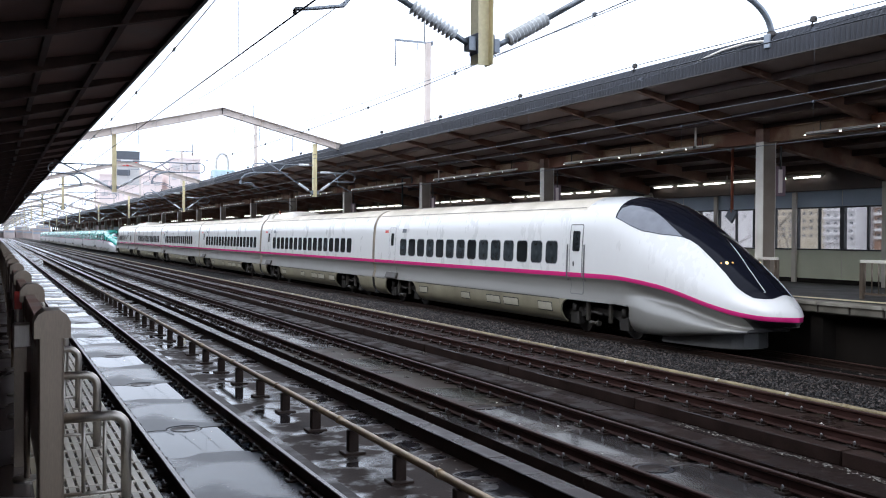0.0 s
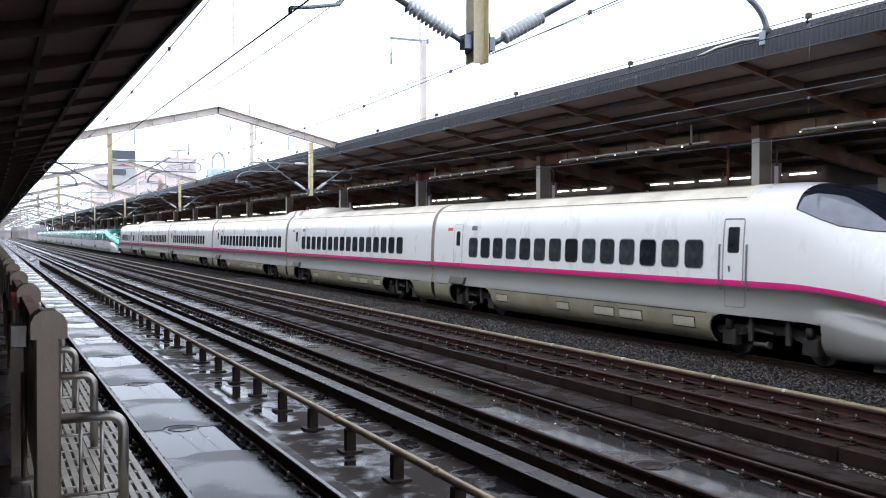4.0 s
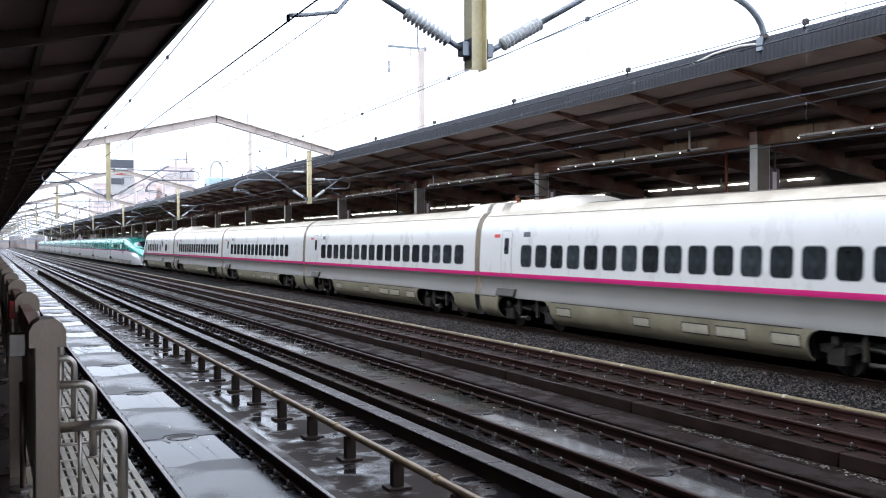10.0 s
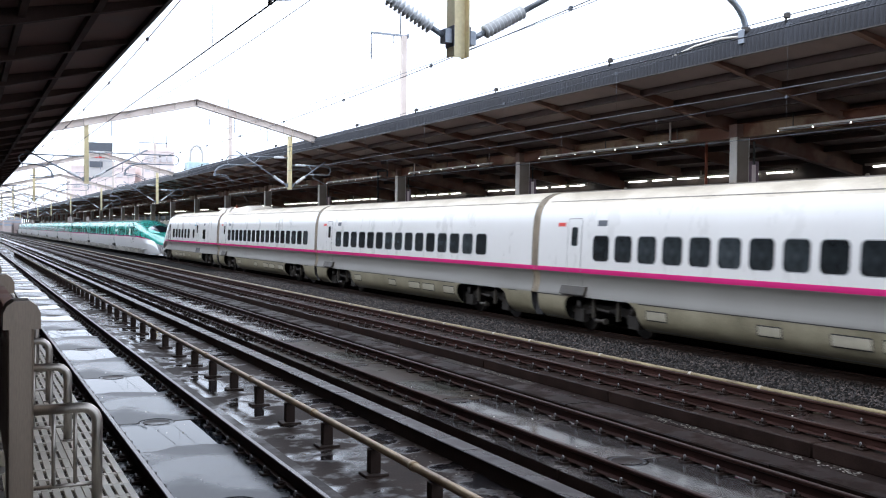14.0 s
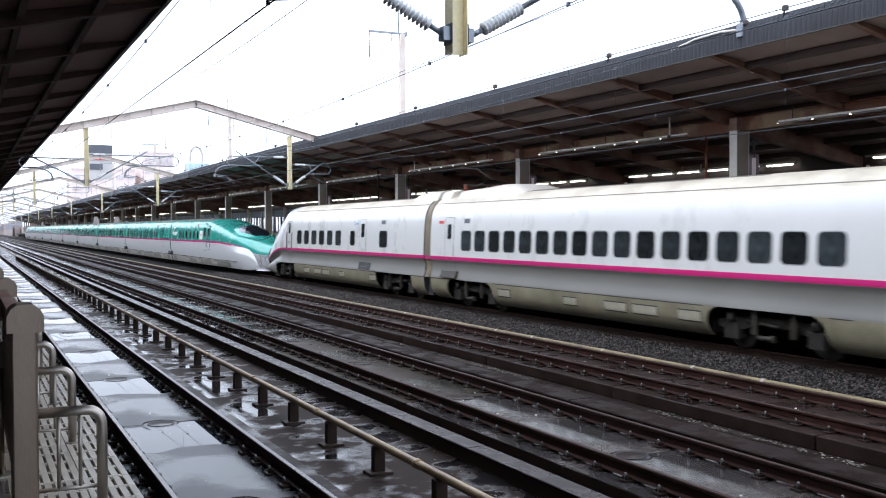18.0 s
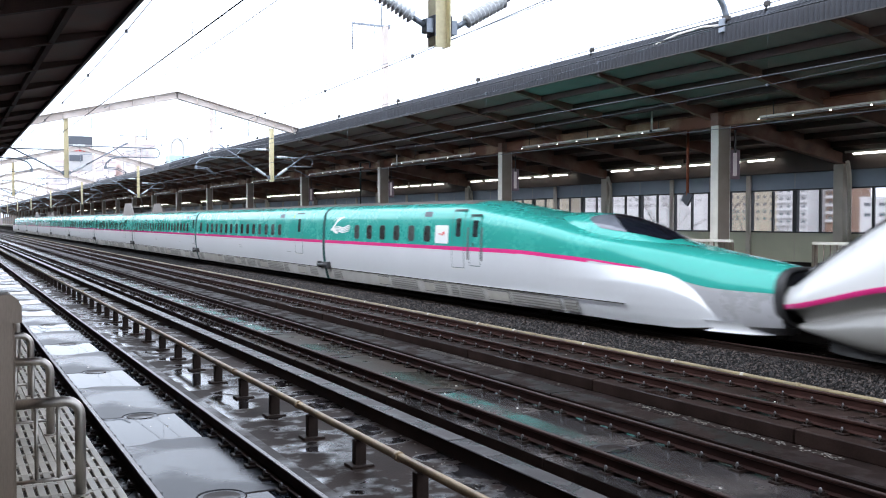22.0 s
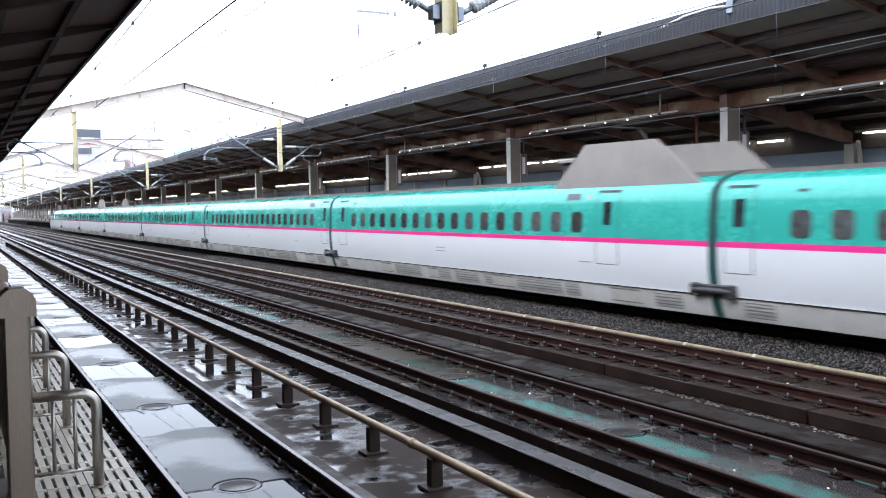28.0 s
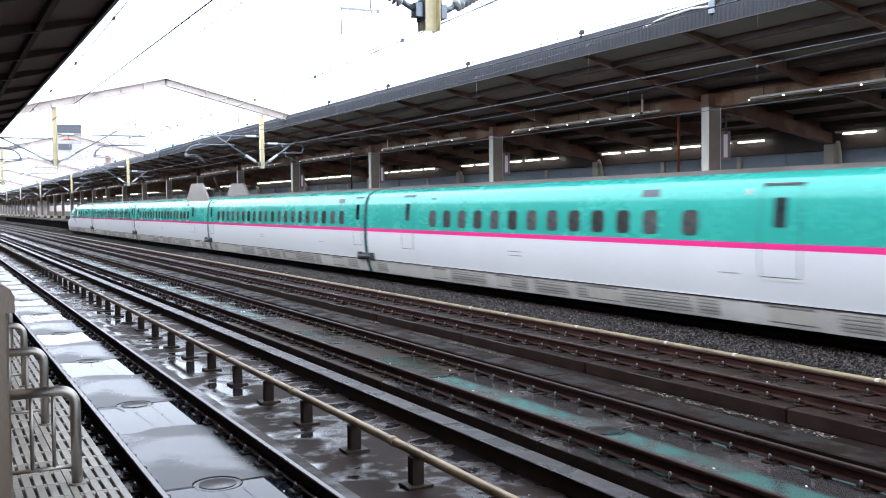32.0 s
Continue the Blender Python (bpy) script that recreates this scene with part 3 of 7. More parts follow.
def specks():
    """Pale chips of stone and litter lying on the slabs."""
    rng = random.Random(21)
    s = Shape()
    for n, x in enumerate(TRACKS[:3]):
        for i in range(32):
            px, y, r = x + rng.uniform(-0.6, 0.6), rng.uniform(6, 45), rng.uniform(0.008, 0.022)
            a = rng.uniform(0, 3)
            ring = [(px + r * rng.uniform(0.7, 1.3) * math.cos(a + k * 1.257), y + r * rng.uniform(0.8, 1.8) * math.sin(a + k * 1.257)) for k in range(5)]
            s.add([(p, q, SLAB_TOP + 0.001) for p, q in ring] + [(px, y, SLAB_TOP + r * 0.9)], [(k, (k + 1) % 5, 5) for k in range(5)])
    tagged(part("stone_chips", s, M["column"]), "pale stone chips scattered on the slabs", "debris", kind="stuff")


def seam_litter():
    """Washed-up grit and torn leaves that lie in broken lines in the seams."""
    rng = random.Random(31)
    s = Shape()
    for x, z, wide, count in ((10.82, -0.41, 0.055, 1900), (6.46, -0.40, 0.05, 700), (13.36, -0.30, 0.03, 300), (5.60, BED_Z + 0.17, 0.14, 260)):
        for i in range(count):
            y = 5 + 60 * rng.random() ** 1.6
            if math.sin(y * 0.83 + x) + 0.6 * math.sin(y * 2.1) < -0.35:
                continue
            px, r, a = x + rng.gauss(0, wide), rng.uniform(0.008, 0.023), rng.uniform(0, 3.1)
            ring = [(px + r * rng.uniform(0.5, 1.2) * math.cos(a + k * 1.257), y + r * rng.uniform(0.8, 2.4) * math.sin(a + k * 1.257)) for k in range(5)]
            s.add([(p, q, z + 0.002) for p, q in ring] + [(px, y, z + r * rng.uniform(0.3, 0.9))], [(k, (k + 1) % 5, 5) for k in range(5)])
    tagged(part("seam_litter", s, M["grit"]), "pale grit and torn leaves washed into the seams", "debris", kind="stuff")


def slab_joints(bed):
    """Ragged mortar in the joints of the first slabs."""
    rng = random.Random(8)
    for i in range(-1, 9):
        y = JOINT + PITCH * i
        s = Shape()
        for x0, x1 in ((-1.16, -0.25), (0.25, 1.16)):
            n = 26
            w = [rng.uniform(0.010, 0.034) for _ in range(n + 1)]
            xs = [TRACKS[0] + x0 + (x1 - x0) * k / n for k in range(n + 1)]
            s.grid([[(x, y - q, SLAB_TOP + 0.002) for x, q in zip(xs, w)], [(x, y + q * rng.uniform(0.5, 1.3), SLAB_TOP + 0.002) for x, q in zip(xs, w)]], 0, False)
        part("joint_mortar", s, M["bed_dark"], bed, "ragged dark mortar in a slab joint")


def rail_profile():
    return [(-0.07, -0.174), (0.07, -0.174), (0.07, -0.163), (0.012, -0.145), (0.009, -0.055), (0.034, -0.040), (0.034, -0.010), (0.026, -0.0005),
            (-0.026, -0.0005), (-0.034, -0.010), (-0.034, -0.040), (-0.009, -0.055), (-0.012, -0.145), (-0.07, -0.163)]


RAILS = [c + d for c in TRACKS for d in (-0.75, 0.75)]


def fastener_mesh():
    """A base plate with two bent clips, a bolt and a nut on either side of the rail."""
    s = Shape()
    s.bevel_box(-0.17, 0.17, -0.085, 0.085, -0.215, -0.182, 0.008, 0)
    for d in (-1, 1):
        s.box(d * 0.05, d * 0.13, -0.05, 0.05, -0.182, -0.150, 0)
        s.tube([(d * 0.115, 0, -0.182), (d * 0.115, 0, -0.115), (d * 0.115, 0, -0.098)], [0.020, 0.020, 0.010], 6, 1)
        s.prism([(d * 0.095 + px, py) for px, py in circle(0, 0, 0.034, 6)], "z", -0.150, -0.138, 0)
    return s.mesh("fastener", [M["fastener"], M["bolt"]])


def rails():
    fm = fastener_mesh()
    for n, x in enumerate(RAILS):
        s = Shape().prism([(x + px, pz) for px, pz in rail_profile()], "y", NEAR, FAR)
        s.m = [1 if i in (6, 7, 8) else 0 for i in range(14)] + [0, 0]
        top = M["rail_head"] if n in (0, 1) else M["rail_head_dull"]
        # the fourth track's rails get a darker tone in place of their shadow
        rail = tagged(part("rail", s, [M["rail_rust"] if n < 6 else M["fastener"], top]), "rust-brown steel rail with a worn running surface", "rail", "rails", "structure")
        if n in (1, 2, 3, 4, 5):
            for i in range(56):
                part("fastener", fm, None, rail, at=pose(x, 6.0 + 0.625 * i + 0.2 * (n // 2), 0))
            far = Shape()
            y = 6.0 + 0.625 * 56
            while y < 110:
                far.box(x - 0.16, x + 0.16, y - 0.08, y + 0.08, -0.21, -0.14)
                y += 0.625
            tagged(part("far_fasteners", far, M["fastener"], rail), kind="stuff")
        elif n == 0:
            for i in range(40):
                part("fastener", fm, None, rail, at=pose(x, 5.0 + 0.625 * i, 0))


def sprinkler_pipes():
    """The pipe on short posts beside the first track, and the low one at the edge of the gravel."""
    x = 4.66
    line = thing("water_pipe", "weathered tan pipe on short dark posts between the tracks", "pipe")
    s = Shape()
    for i in range(-6, 80):
        y0 = 11.3 + i * 3.54 - 1.2
        s.tube([(x, y0, 0.10), (x, y0 + 3.54, 0.10)], 0.052, 10, 0, False)
        s.tube([(x, y0 - 0.05, 0.10), (x, y0 + 0.05, 0.10)], 0.062, 10)
    part("pipe", s, M["pipe"], line, "tan painted pipe with sleeve joints")
    post = Shape().bevel_box(-0.075, 0.075, -0.06, 0.06, -0.25, 0.06, 0.008)
    post.bevel_box(-0.16, 0.16, -0.13, 0.13, -0.285, -0.245, 0.01)
    pm = post.mesh("post", M["post_rust"])
    for i in range(-4, 56):
        part("post", pm, None, line, at=pose(x, 11.3 + 1.77 * i, 0))
    x = 13.47
    low = thing("edge_pipe", "pale tan pipe along the foot of the gravel", "pipe")
    s = Shape()
    for i in range(-4, 40):
        s.tube([(x, i * 5.5, -0.10), (x, i * 5.5 + 5.5, -0.10)], 0.05, 10, 0, False)
        s.tube([(x, i * 5.5 + 1.2, -0.10), (x, i * 5.5 + 1.32, -0.10)], 0.058, 10)
    part("pipe", s, M["edge_pipe"], low)
    clip = Shape().tube([(13.47, -0.04, -0.10), (13.47, 0.04, -0.10)], 0.057, 10).mesh("clip", M["pilaster"])
    for i in range(24):
        part("clip", clip, None, low, "pale sleeve clip", at=pose(0, 7.3 + 2.75 * i + 0.4 * (i % 3), 0))
    bm_ = Shape().box(-0.06, 0.06, -0.04, 0.04, -0.31, -0.14).mesh("bracket", M["iron"])
    for i in range(60):
        part("bracket", bm_, None, low, at=pose(x, 4 + 2.2 * i, 0))


def ballast():
    """The gravel bed of the fourth track: a heaped sheet, with loose stones on it where the viewer is near."""
    rows = []
    prof = ((13.64, -0.46), (13.72, -0.24), (14.3, -0.18), (15.2, -0.16), (15.9, -0.17), (17.0, -0.19), (18.2, -0.17), (18.62, -0.2))
    y = NEAR
    while y <= FAR:
        rows.append([(x, y, z) for x, z in prof])
        y += 5
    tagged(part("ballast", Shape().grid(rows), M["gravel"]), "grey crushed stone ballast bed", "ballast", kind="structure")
    rng = random.Random(4)
    s = Shape()
    octa = [(0, 2, 4), (2, 1, 4), (1, 3, 4), (3, 0, 4), (2, 0, 5), (1, 2, 5), (3, 1, 5), (0, 3, 5)]
    for i in range(26000):
        y = 7.5 + 58 * rng.random() ** 1.7
        x = 13.62 + rng.random() * (2.75 if rng.random() < 0.85 else 4.6)
        z = lerp(prof, x) + rng.uniform(-0.012, 0.018)
        r = rng.uniform(0.017, 0.038) * (1 + y / 80)
        a = rng.uniform(0, 6.28)
        c, d = math.cos(a) * r, math.sin(a) * r
        e = rng.uniform(0.5, 0.95)
        k = [rng.uniform(0.7, 1.15) for _ in range(4)]
        s.add([(x + c * k[0], y + d * k[0], z), (x - c * k[1], y - d * k[1], z), (x - d * e * k[2], y + c * e * k[2], z + 0.01), (x + d * e * k[3], y - c * e * k[3], z - 0.005),
               (x + r * 0.2, y, z + r * 0.75), (x, y, z - r * 0.7)], octa)
    m = M["stone"]
    tagged(part("ballast_stones", s, m), "loose angular grey and brown ballast stones", "gravel", kind="stuff")
    s = Shape()
    for i in range(130):
        y = 4 + i * 0.6
        s.bevel_box(15.7, 18.34, y, y + 0.24, -0.30, -0.175, 0.02)
    tagged(part("sleepers", s, M["concrete_dark"]), "concrete sleepers sunk in the ballast", "sleepers", kind="stuff")


bed = ground_and_bed()
slabs(bed)
rails()
specks()
seam_litter()
slab_joints(bed)
sprinkler_pipes()
ballast()


# ---------------------------------------------------------------- the near platform and its fence
PLAT = 1.25


def near_platform():
    s = Shape().box(-9, 0.36, NEAR, STATION_END, 0.95, PLAT)
    s.box(0.36, 0.93, NEAR, STATION_END, 0.98, PLAT - 0.06)
    floor = tagged(part("platform", s, M["platform"]), "dark wet platform floor with a pale tiled edge", "platform", kind="structure")
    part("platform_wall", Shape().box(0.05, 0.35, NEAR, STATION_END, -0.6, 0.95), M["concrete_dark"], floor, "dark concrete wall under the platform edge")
    part("slot_floor", Shape().box(0.361, 0.929, -6, 95, PLAT - 0.058, PLAT - 0.016), M["slot_dark"], floor)
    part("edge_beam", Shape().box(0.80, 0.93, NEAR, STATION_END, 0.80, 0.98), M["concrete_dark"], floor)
    # slotted edge tiles: each 0.276 long and 0.285 wide, with four slots through it along the track
    t = Shape()
    for k in range(5):
        x0 = -0.140 + 0.0605 * k
        t.bevel_box(max(-0.140, x0 - 0.004), min(0.140, x0 + 0.038), -0.136, 0.136, -0.02, 0.0, 0.003)
    for y0, y1 in ((-0.136, -0.108), (0.108, 0.136)):
        for k in range(4):
            x0 = -0.140 + 0.0605 * k + 0.038
            t.box(x0, x0 + 0.0185, y0, y1, -0.02, -0.001)
    tm = t.mesh("tile", M["tile"])
    for i in range(-30, 60):
        for j in range(2):
            part("tile", tm, None, floor, at=pose(0.36 + 0.285 * (j + 0.5), 4.0 + 0.276 * (i + 0.5), PLAT))
    far = Shape()
    for i in range(60, 300):
        y = 4.0 + 0.276 * i
        for j in range(8):
            far.box(0.365 + 0.0712 * j, 0.415 + 0.0712 * j, y + 0.015, y + 0.261, PLAT - 0.02, PLAT)
    tagged(part("far_tiles", far, M["tile"], floor), kind="stuff")
    part("dirt_strip", Shape().box(0.22, 0.358, -6, 40, PLAT, PLAT + 0.004), M["tile_dirt"], floor, "dirty brown strip beside the tiles")
    return floor


def fence():
    """Box posts with domed caps, a dark rail between them, and short tube barriers towards the edge."""
    post = thing("fence_post", "brushed stainless steel box post with a domed cap on the platform", "post", "platform fence posts")
    s = Shape().bevel_box(0.215, 0.350, -0.10, 0.10, PLAT, 2.28, 0.012)
    part("shaft", s, M["steel_box"], post)
    cap = Shape()
    prof = [(0.195, 2.27), (0.385, 2.27), (0.385, 2.36), (0.365, 2.40), (0.33, 2.425), (0.25, 2.425), (0.215, 2.40), (0.195, 2.36)]
    cap.prism(prof, "y", -0.13, 0.13)
    part("cap", cap, M["steel_box"], post, "domed grey cap")
    post.matrix_basis = pose(0, 5.86, 0)
    for i in range(1, 34):
        copy_thing(post, pose(0, 5.86 + 3.12 * i, 0))
    rail = thing("fence_rail", "dark brown rail running between the fence posts", "rail")
    for i in range(33):
        y = 5.86 + 3.12 * i
        s = Shape().bevel_box(0.22, 0.315, y + 0.14, y + 2.98, 2.18, 2.33, 0.012)
        part("beam", s, M["beam_brown"], rail)
        part("panel", Shape().box(0.235, 0.262, y + 0.11, y + 3.01, 1.38, 2.18), M["steel_box"], rail, "grey metal infill panel")
    hoop = thing("tube_barrier", "bent stainless steel tube barrier on the platform edge", "barrier", "tube barriers")
    arc = [(0.694 - 0.085 + 0.085 * math.sin(a), 0, 1.715 + 0.085 * math.cos(a)) for a in [i * math.pi / 12 for i in range(7)]]
    part("tube", Shape().tube([(0.35, 0, 1.80)] + arc + [(0.694, 0, PLAT)], 0.030, 12), M["steel"], hoop)
    part("lower_rail", Shape().tube([(0.35, 0, 1.36), (0.69, 0, 1.36)], 0.012, 8), M["steel"], hoop)
    for x in (0.46, 0.575):
        part("baluster", Shape().tube([(x, 0, 1.36), (x, 0, 1.79)], 0.011, 8), M["steel"], hoop)
    part("base", Shape().prism(circle(0.694, 0, 0.045, 14), "z", PLAT, PLAT + 0.012), M["steel"], hoop)
    hoop.matrix_basis = pose(0, 5.86, 0)
    for i in range(1, 40):
        copy_thing(hoop, pose(0, 5.86 + 1.76 * i, 0))
    stand = thing("stanchion", "thin steel stanchion on a round base plate", "stanchion", "stanchions")
    part("pole", Shape().tube([(0.19, 0, PLAT), (0.19, 0, 1.95)], 0.020, 10), M["steel_box"], stand)
    part("base_plate", Shape().prism(circle(0.19, 0, 0.085, 18), "z", PLAT, PLAT + 0.014), M["steel"], stand, "bright round steel base")
    stand.matrix_basis = pose(0, 6.81, 0)
    for y in (7.50, 9.21, 10.41, 12.49, 14.51, 16.4):
        copy_thing(stand, pose(0, y, 0))
    box = thing("control_box", "pale grey box on the fence", "box")
    part("case", Shape().bevel_box(0.11, 0.228, 7.15, 7.30, 2.08, 2.235, 0.012), M["steel"], box)
    part("bracket", Shape().box(0.12, 0.2, 7.2, 7.3, PLAT, 2.07), M["steel_box"], box)
    sgn = thing("warning_label", "small red and white label on the fence", "label")
    part("plate", Shape().bevel_box(0.16, 0.222, 9.45, 9.47, 2.17, 2.33, 0.004), M["red"], sgn)
    part("stem", Shape().box(0.18, 0.2, 9.45, 9.466, PLAT, 2.17), M["steel_box"], sgn)


floor = near_platform()
fence()


# ---------------------------------------------------------------- canopies
SLOPE = 0.17
RIB = 0.14
EAVE_Z = 6.95


def canopy(name, sign, eave, back, under, beam, y0, y1, label, EAVE_Z=EAVE_Z):
    """A single-slope canopy, high on the track side. sign: +1 where it runs to larger x."""
    top = thing(name, label, "canopy", kind="structure")

    def X(d):
        return eave + sign * d

    def Z(d):
        return EAVE_Z + 0.12 - SLOPE * d
    deep = abs(back - eave)
    s = Shape().prism([(X(0.05), Z(0.05)), (X(deep), Z(deep)), (X(deep), Z(deep) + 0.16), (X(0.05), Z(0.05) + 0.16)], "y", y0, y1)
    part("deck", s, under, top, "ribbed sheet roof seen from below")
    # corrugated fascia that rolls over into the roof
    prof = [(0.0, EAVE_Z), (0.0, EAVE_Z + 0.32), (0.02, EAVE_Z + 0.38), (0.07, EAVE_Z + 0.47), (0.15, EAVE_Z + 0.55), (0.27, EAVE_Z + 0.61), (0.45, EAVE_Z + 0.63), (1.0, EAVE_Z + 0.56)]
    rows = []
    y, end, k = max(y0, 4.0), 80.0, 0
    while y <= end:
        w = 0.055 * abs(math.sin(math.pi * k / 6)) ** 0.7 - 0.025
        rows.append([(X(d - w * (1 if d < 0.2 else 0.5)), y, z + w * (0 if d < 0.05 else 0.8)) for d, z in prof])
        y += RIB / 6
        k += 1
    part("fascia", Shape().grid(rows, smooth=True), M["roof_metal"], top, "dark blue-grey corrugated fascia")
    rows = [[(X(d), y, z) for d, z in prof] for y in (end, 160, 240, y1)]
    part("far_fascia", Shape().grid(rows, smooth=False), M["roof_metal"], top)
    s = Shape().box(X(-0.02), X(0.05), y0, y1, EAVE_Z - 0.03, EAVE_Z)
    part("eave_trim", s, M["eave_dark"], top, "thin dark edge strip")
    # purlins run along the track, rafters across it
    d = 1.22
    while d < deep:
        s = Shape().box(X(d) - 0.06, X(d) + 0.06, y0, y1, Z(d) - 0.19, Z(d) - 0.004)
        part("purlin", s, M["purlin_rust"] if sign > 0 else beam, top)
        d += 1.24
    y = -6.9
    while y < y1:
        if y > y0:
            s = Shape()
            h0, h1 = 0.10, 0.42
            pts = [(X(0.10), Z(0.10) - 0.004), (X(deep), Z(deep) - 0.004), (X(deep), Z(deep) - h1), (X(4.6), Z(4.6) - h1), (X(0.07), Z(0.07) - h0), (X(0.07), Z(0.07) - 0.004)]
            s.prism(pts, "y", y - 0.012, y + 0.012)
            low = [(X(0.07), Z(0.07) - h0), (X(4.6), Z(4.6) - h1), (X(deep), Z(deep) - h1)]
            s.prism(low + [(p, q - 0.022) for p, q in low[::-1]], "y", y - 0.085, y + 0.085)
            part("rafter", s, beam, top)
        y += 4.22
    return top


COLUMN_X, COLUMN_Y, BAY = 21.04, 22.25, 12.68
WALL_X = 26.5
far_roof = canopy("canopy_far", 1, 16.40, WALL_X + 0.4, M["roof_under"], M["beam_brown"], -8.0, STATION_END, "long sheet-metal platform canopy on brown steel rafters", 7.03)
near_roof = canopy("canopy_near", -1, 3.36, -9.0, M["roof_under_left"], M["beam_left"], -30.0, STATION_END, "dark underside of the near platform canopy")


def far_platform():
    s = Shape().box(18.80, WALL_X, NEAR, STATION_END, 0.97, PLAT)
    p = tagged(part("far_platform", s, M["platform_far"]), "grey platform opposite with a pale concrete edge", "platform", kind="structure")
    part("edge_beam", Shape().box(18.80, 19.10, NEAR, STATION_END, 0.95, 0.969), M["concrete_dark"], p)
    stone = Shape().bevel_box(18.70, 19.14, 0.01, 1.97, PLAT - 0.075, PLAT + 0.008, 0.012).mesh("edge_stone", M["platform_edge"])
    face = Shape().bevel_box(18.75, 18.798, 0.03, 0.96, 1.0, PLAT - 0.08, 0.01).mesh("edge_panel", M["edge_face"])
    for i in range(-12, 70):
        part("edge_stone", stone, None, p, at=pose(0, 2.0 * i, 0))
        if i < 40:
            part("edge_panel", face, None, p, at=pose(0, 2.0 * i, 0))
            part("edge_panel", face, None, p, at=pose(0, 2.0 * i + 1.0, 0))
    part("far_edge", Shape().box(18.70, 19.14, 140.01, STATION_END, PLAT - 0.075, PLAT + 0.008), M["platform_edge"], p)
    part("tactile_strip", Shape().box(19.75, 20.05, NEAR, 200, PLAT, PLAT + 0.008), M["yellow"], p, "worn yellow tactile strip")
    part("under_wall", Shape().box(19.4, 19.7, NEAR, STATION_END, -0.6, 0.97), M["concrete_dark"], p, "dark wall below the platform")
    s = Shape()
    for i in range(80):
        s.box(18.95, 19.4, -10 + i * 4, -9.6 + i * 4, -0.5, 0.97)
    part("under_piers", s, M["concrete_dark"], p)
    # columns
    col = thing("canopy_column", "cream-painted steel column carrying the canopy", "column", "canopy columns")
    s = Shape().box(-0.25, -0.225, -0.155, 0.155, PLAT, 5.80).box(0.225, 0.25, -0.155, 0.155, PLAT, 5.80)
    part("shaft", s, M["column"], col)
    # faces along the platform are toned tan to carry their shade
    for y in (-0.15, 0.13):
        part("side_plate", Shape().box(-0.225, 0.225, y, y + 0.02, PLAT, 5.80), M["column_shade"], col, "column side with its shade painted in tan-brown")
    part("sleeve", Shape().bevel_box(-0.33, 0.33, -0.25, 0.25, PLAT, PLAT + 0.5, 0.02), M["column"], col)
    hd = Shape().box(-0.26, 0.26, -0.165, 0.165, 5.74, 6.10)
    part("head", hd, M["beam_brown"], col, "brown steel joint")
    part("end_plate", Shape().box(-0.30, 0.30, -0.20, 0.20, 5.715, 5.738), M["beam_brown"], col)
    col.matrix_basis = pose(COLUMN_X, COLUMN_Y, 0)
    for i in range(-2, 32):
        if i:
            copy_thing(col, pose(COLUMN_X, COLUMN_Y + BAY * i, 0))
    gird = thing("roof_girder", "rust-stained brown steel girder between the columns", "girder", kind="structure")
    for i in range(-3, 32):
        y = COLUMN_Y + BAY * i
        s = Shape().box(COLUMN_X - 0.012, COLUMN_X + 0.012, y, y + BAY, 5.72, 6.10).box(COLUMN_X - 0.13, COLUMN_X + 0.13, y, y + BAY, 5.70, 5.722).box(COLUMN_X - 0.13, COLUMN_X + 0.13, y, y + BAY, 6.10, 6.122)
        part("girder", s, M["girder_tan"], gird)
        s = Shape()
        pts = [(COLUMN_X + 0.28, 6.08), (WALL_X, 5.05), (WALL_X, 4.70), (COLUMN_X + 0.28, 5.62)]
        s.prism(pts, "y", y - 0.014, y + 0.014)
        low = [(COLUMN_X + 0.28, 5.62), (WALL_X, 4.70)]
        s.prism(low + [(a, b - 0.025) for a, b in low[::-1]], "y", y - 0.14, y + 0.14)
        part("cross_beam", s, M["beam_brown"], gird)
    return p


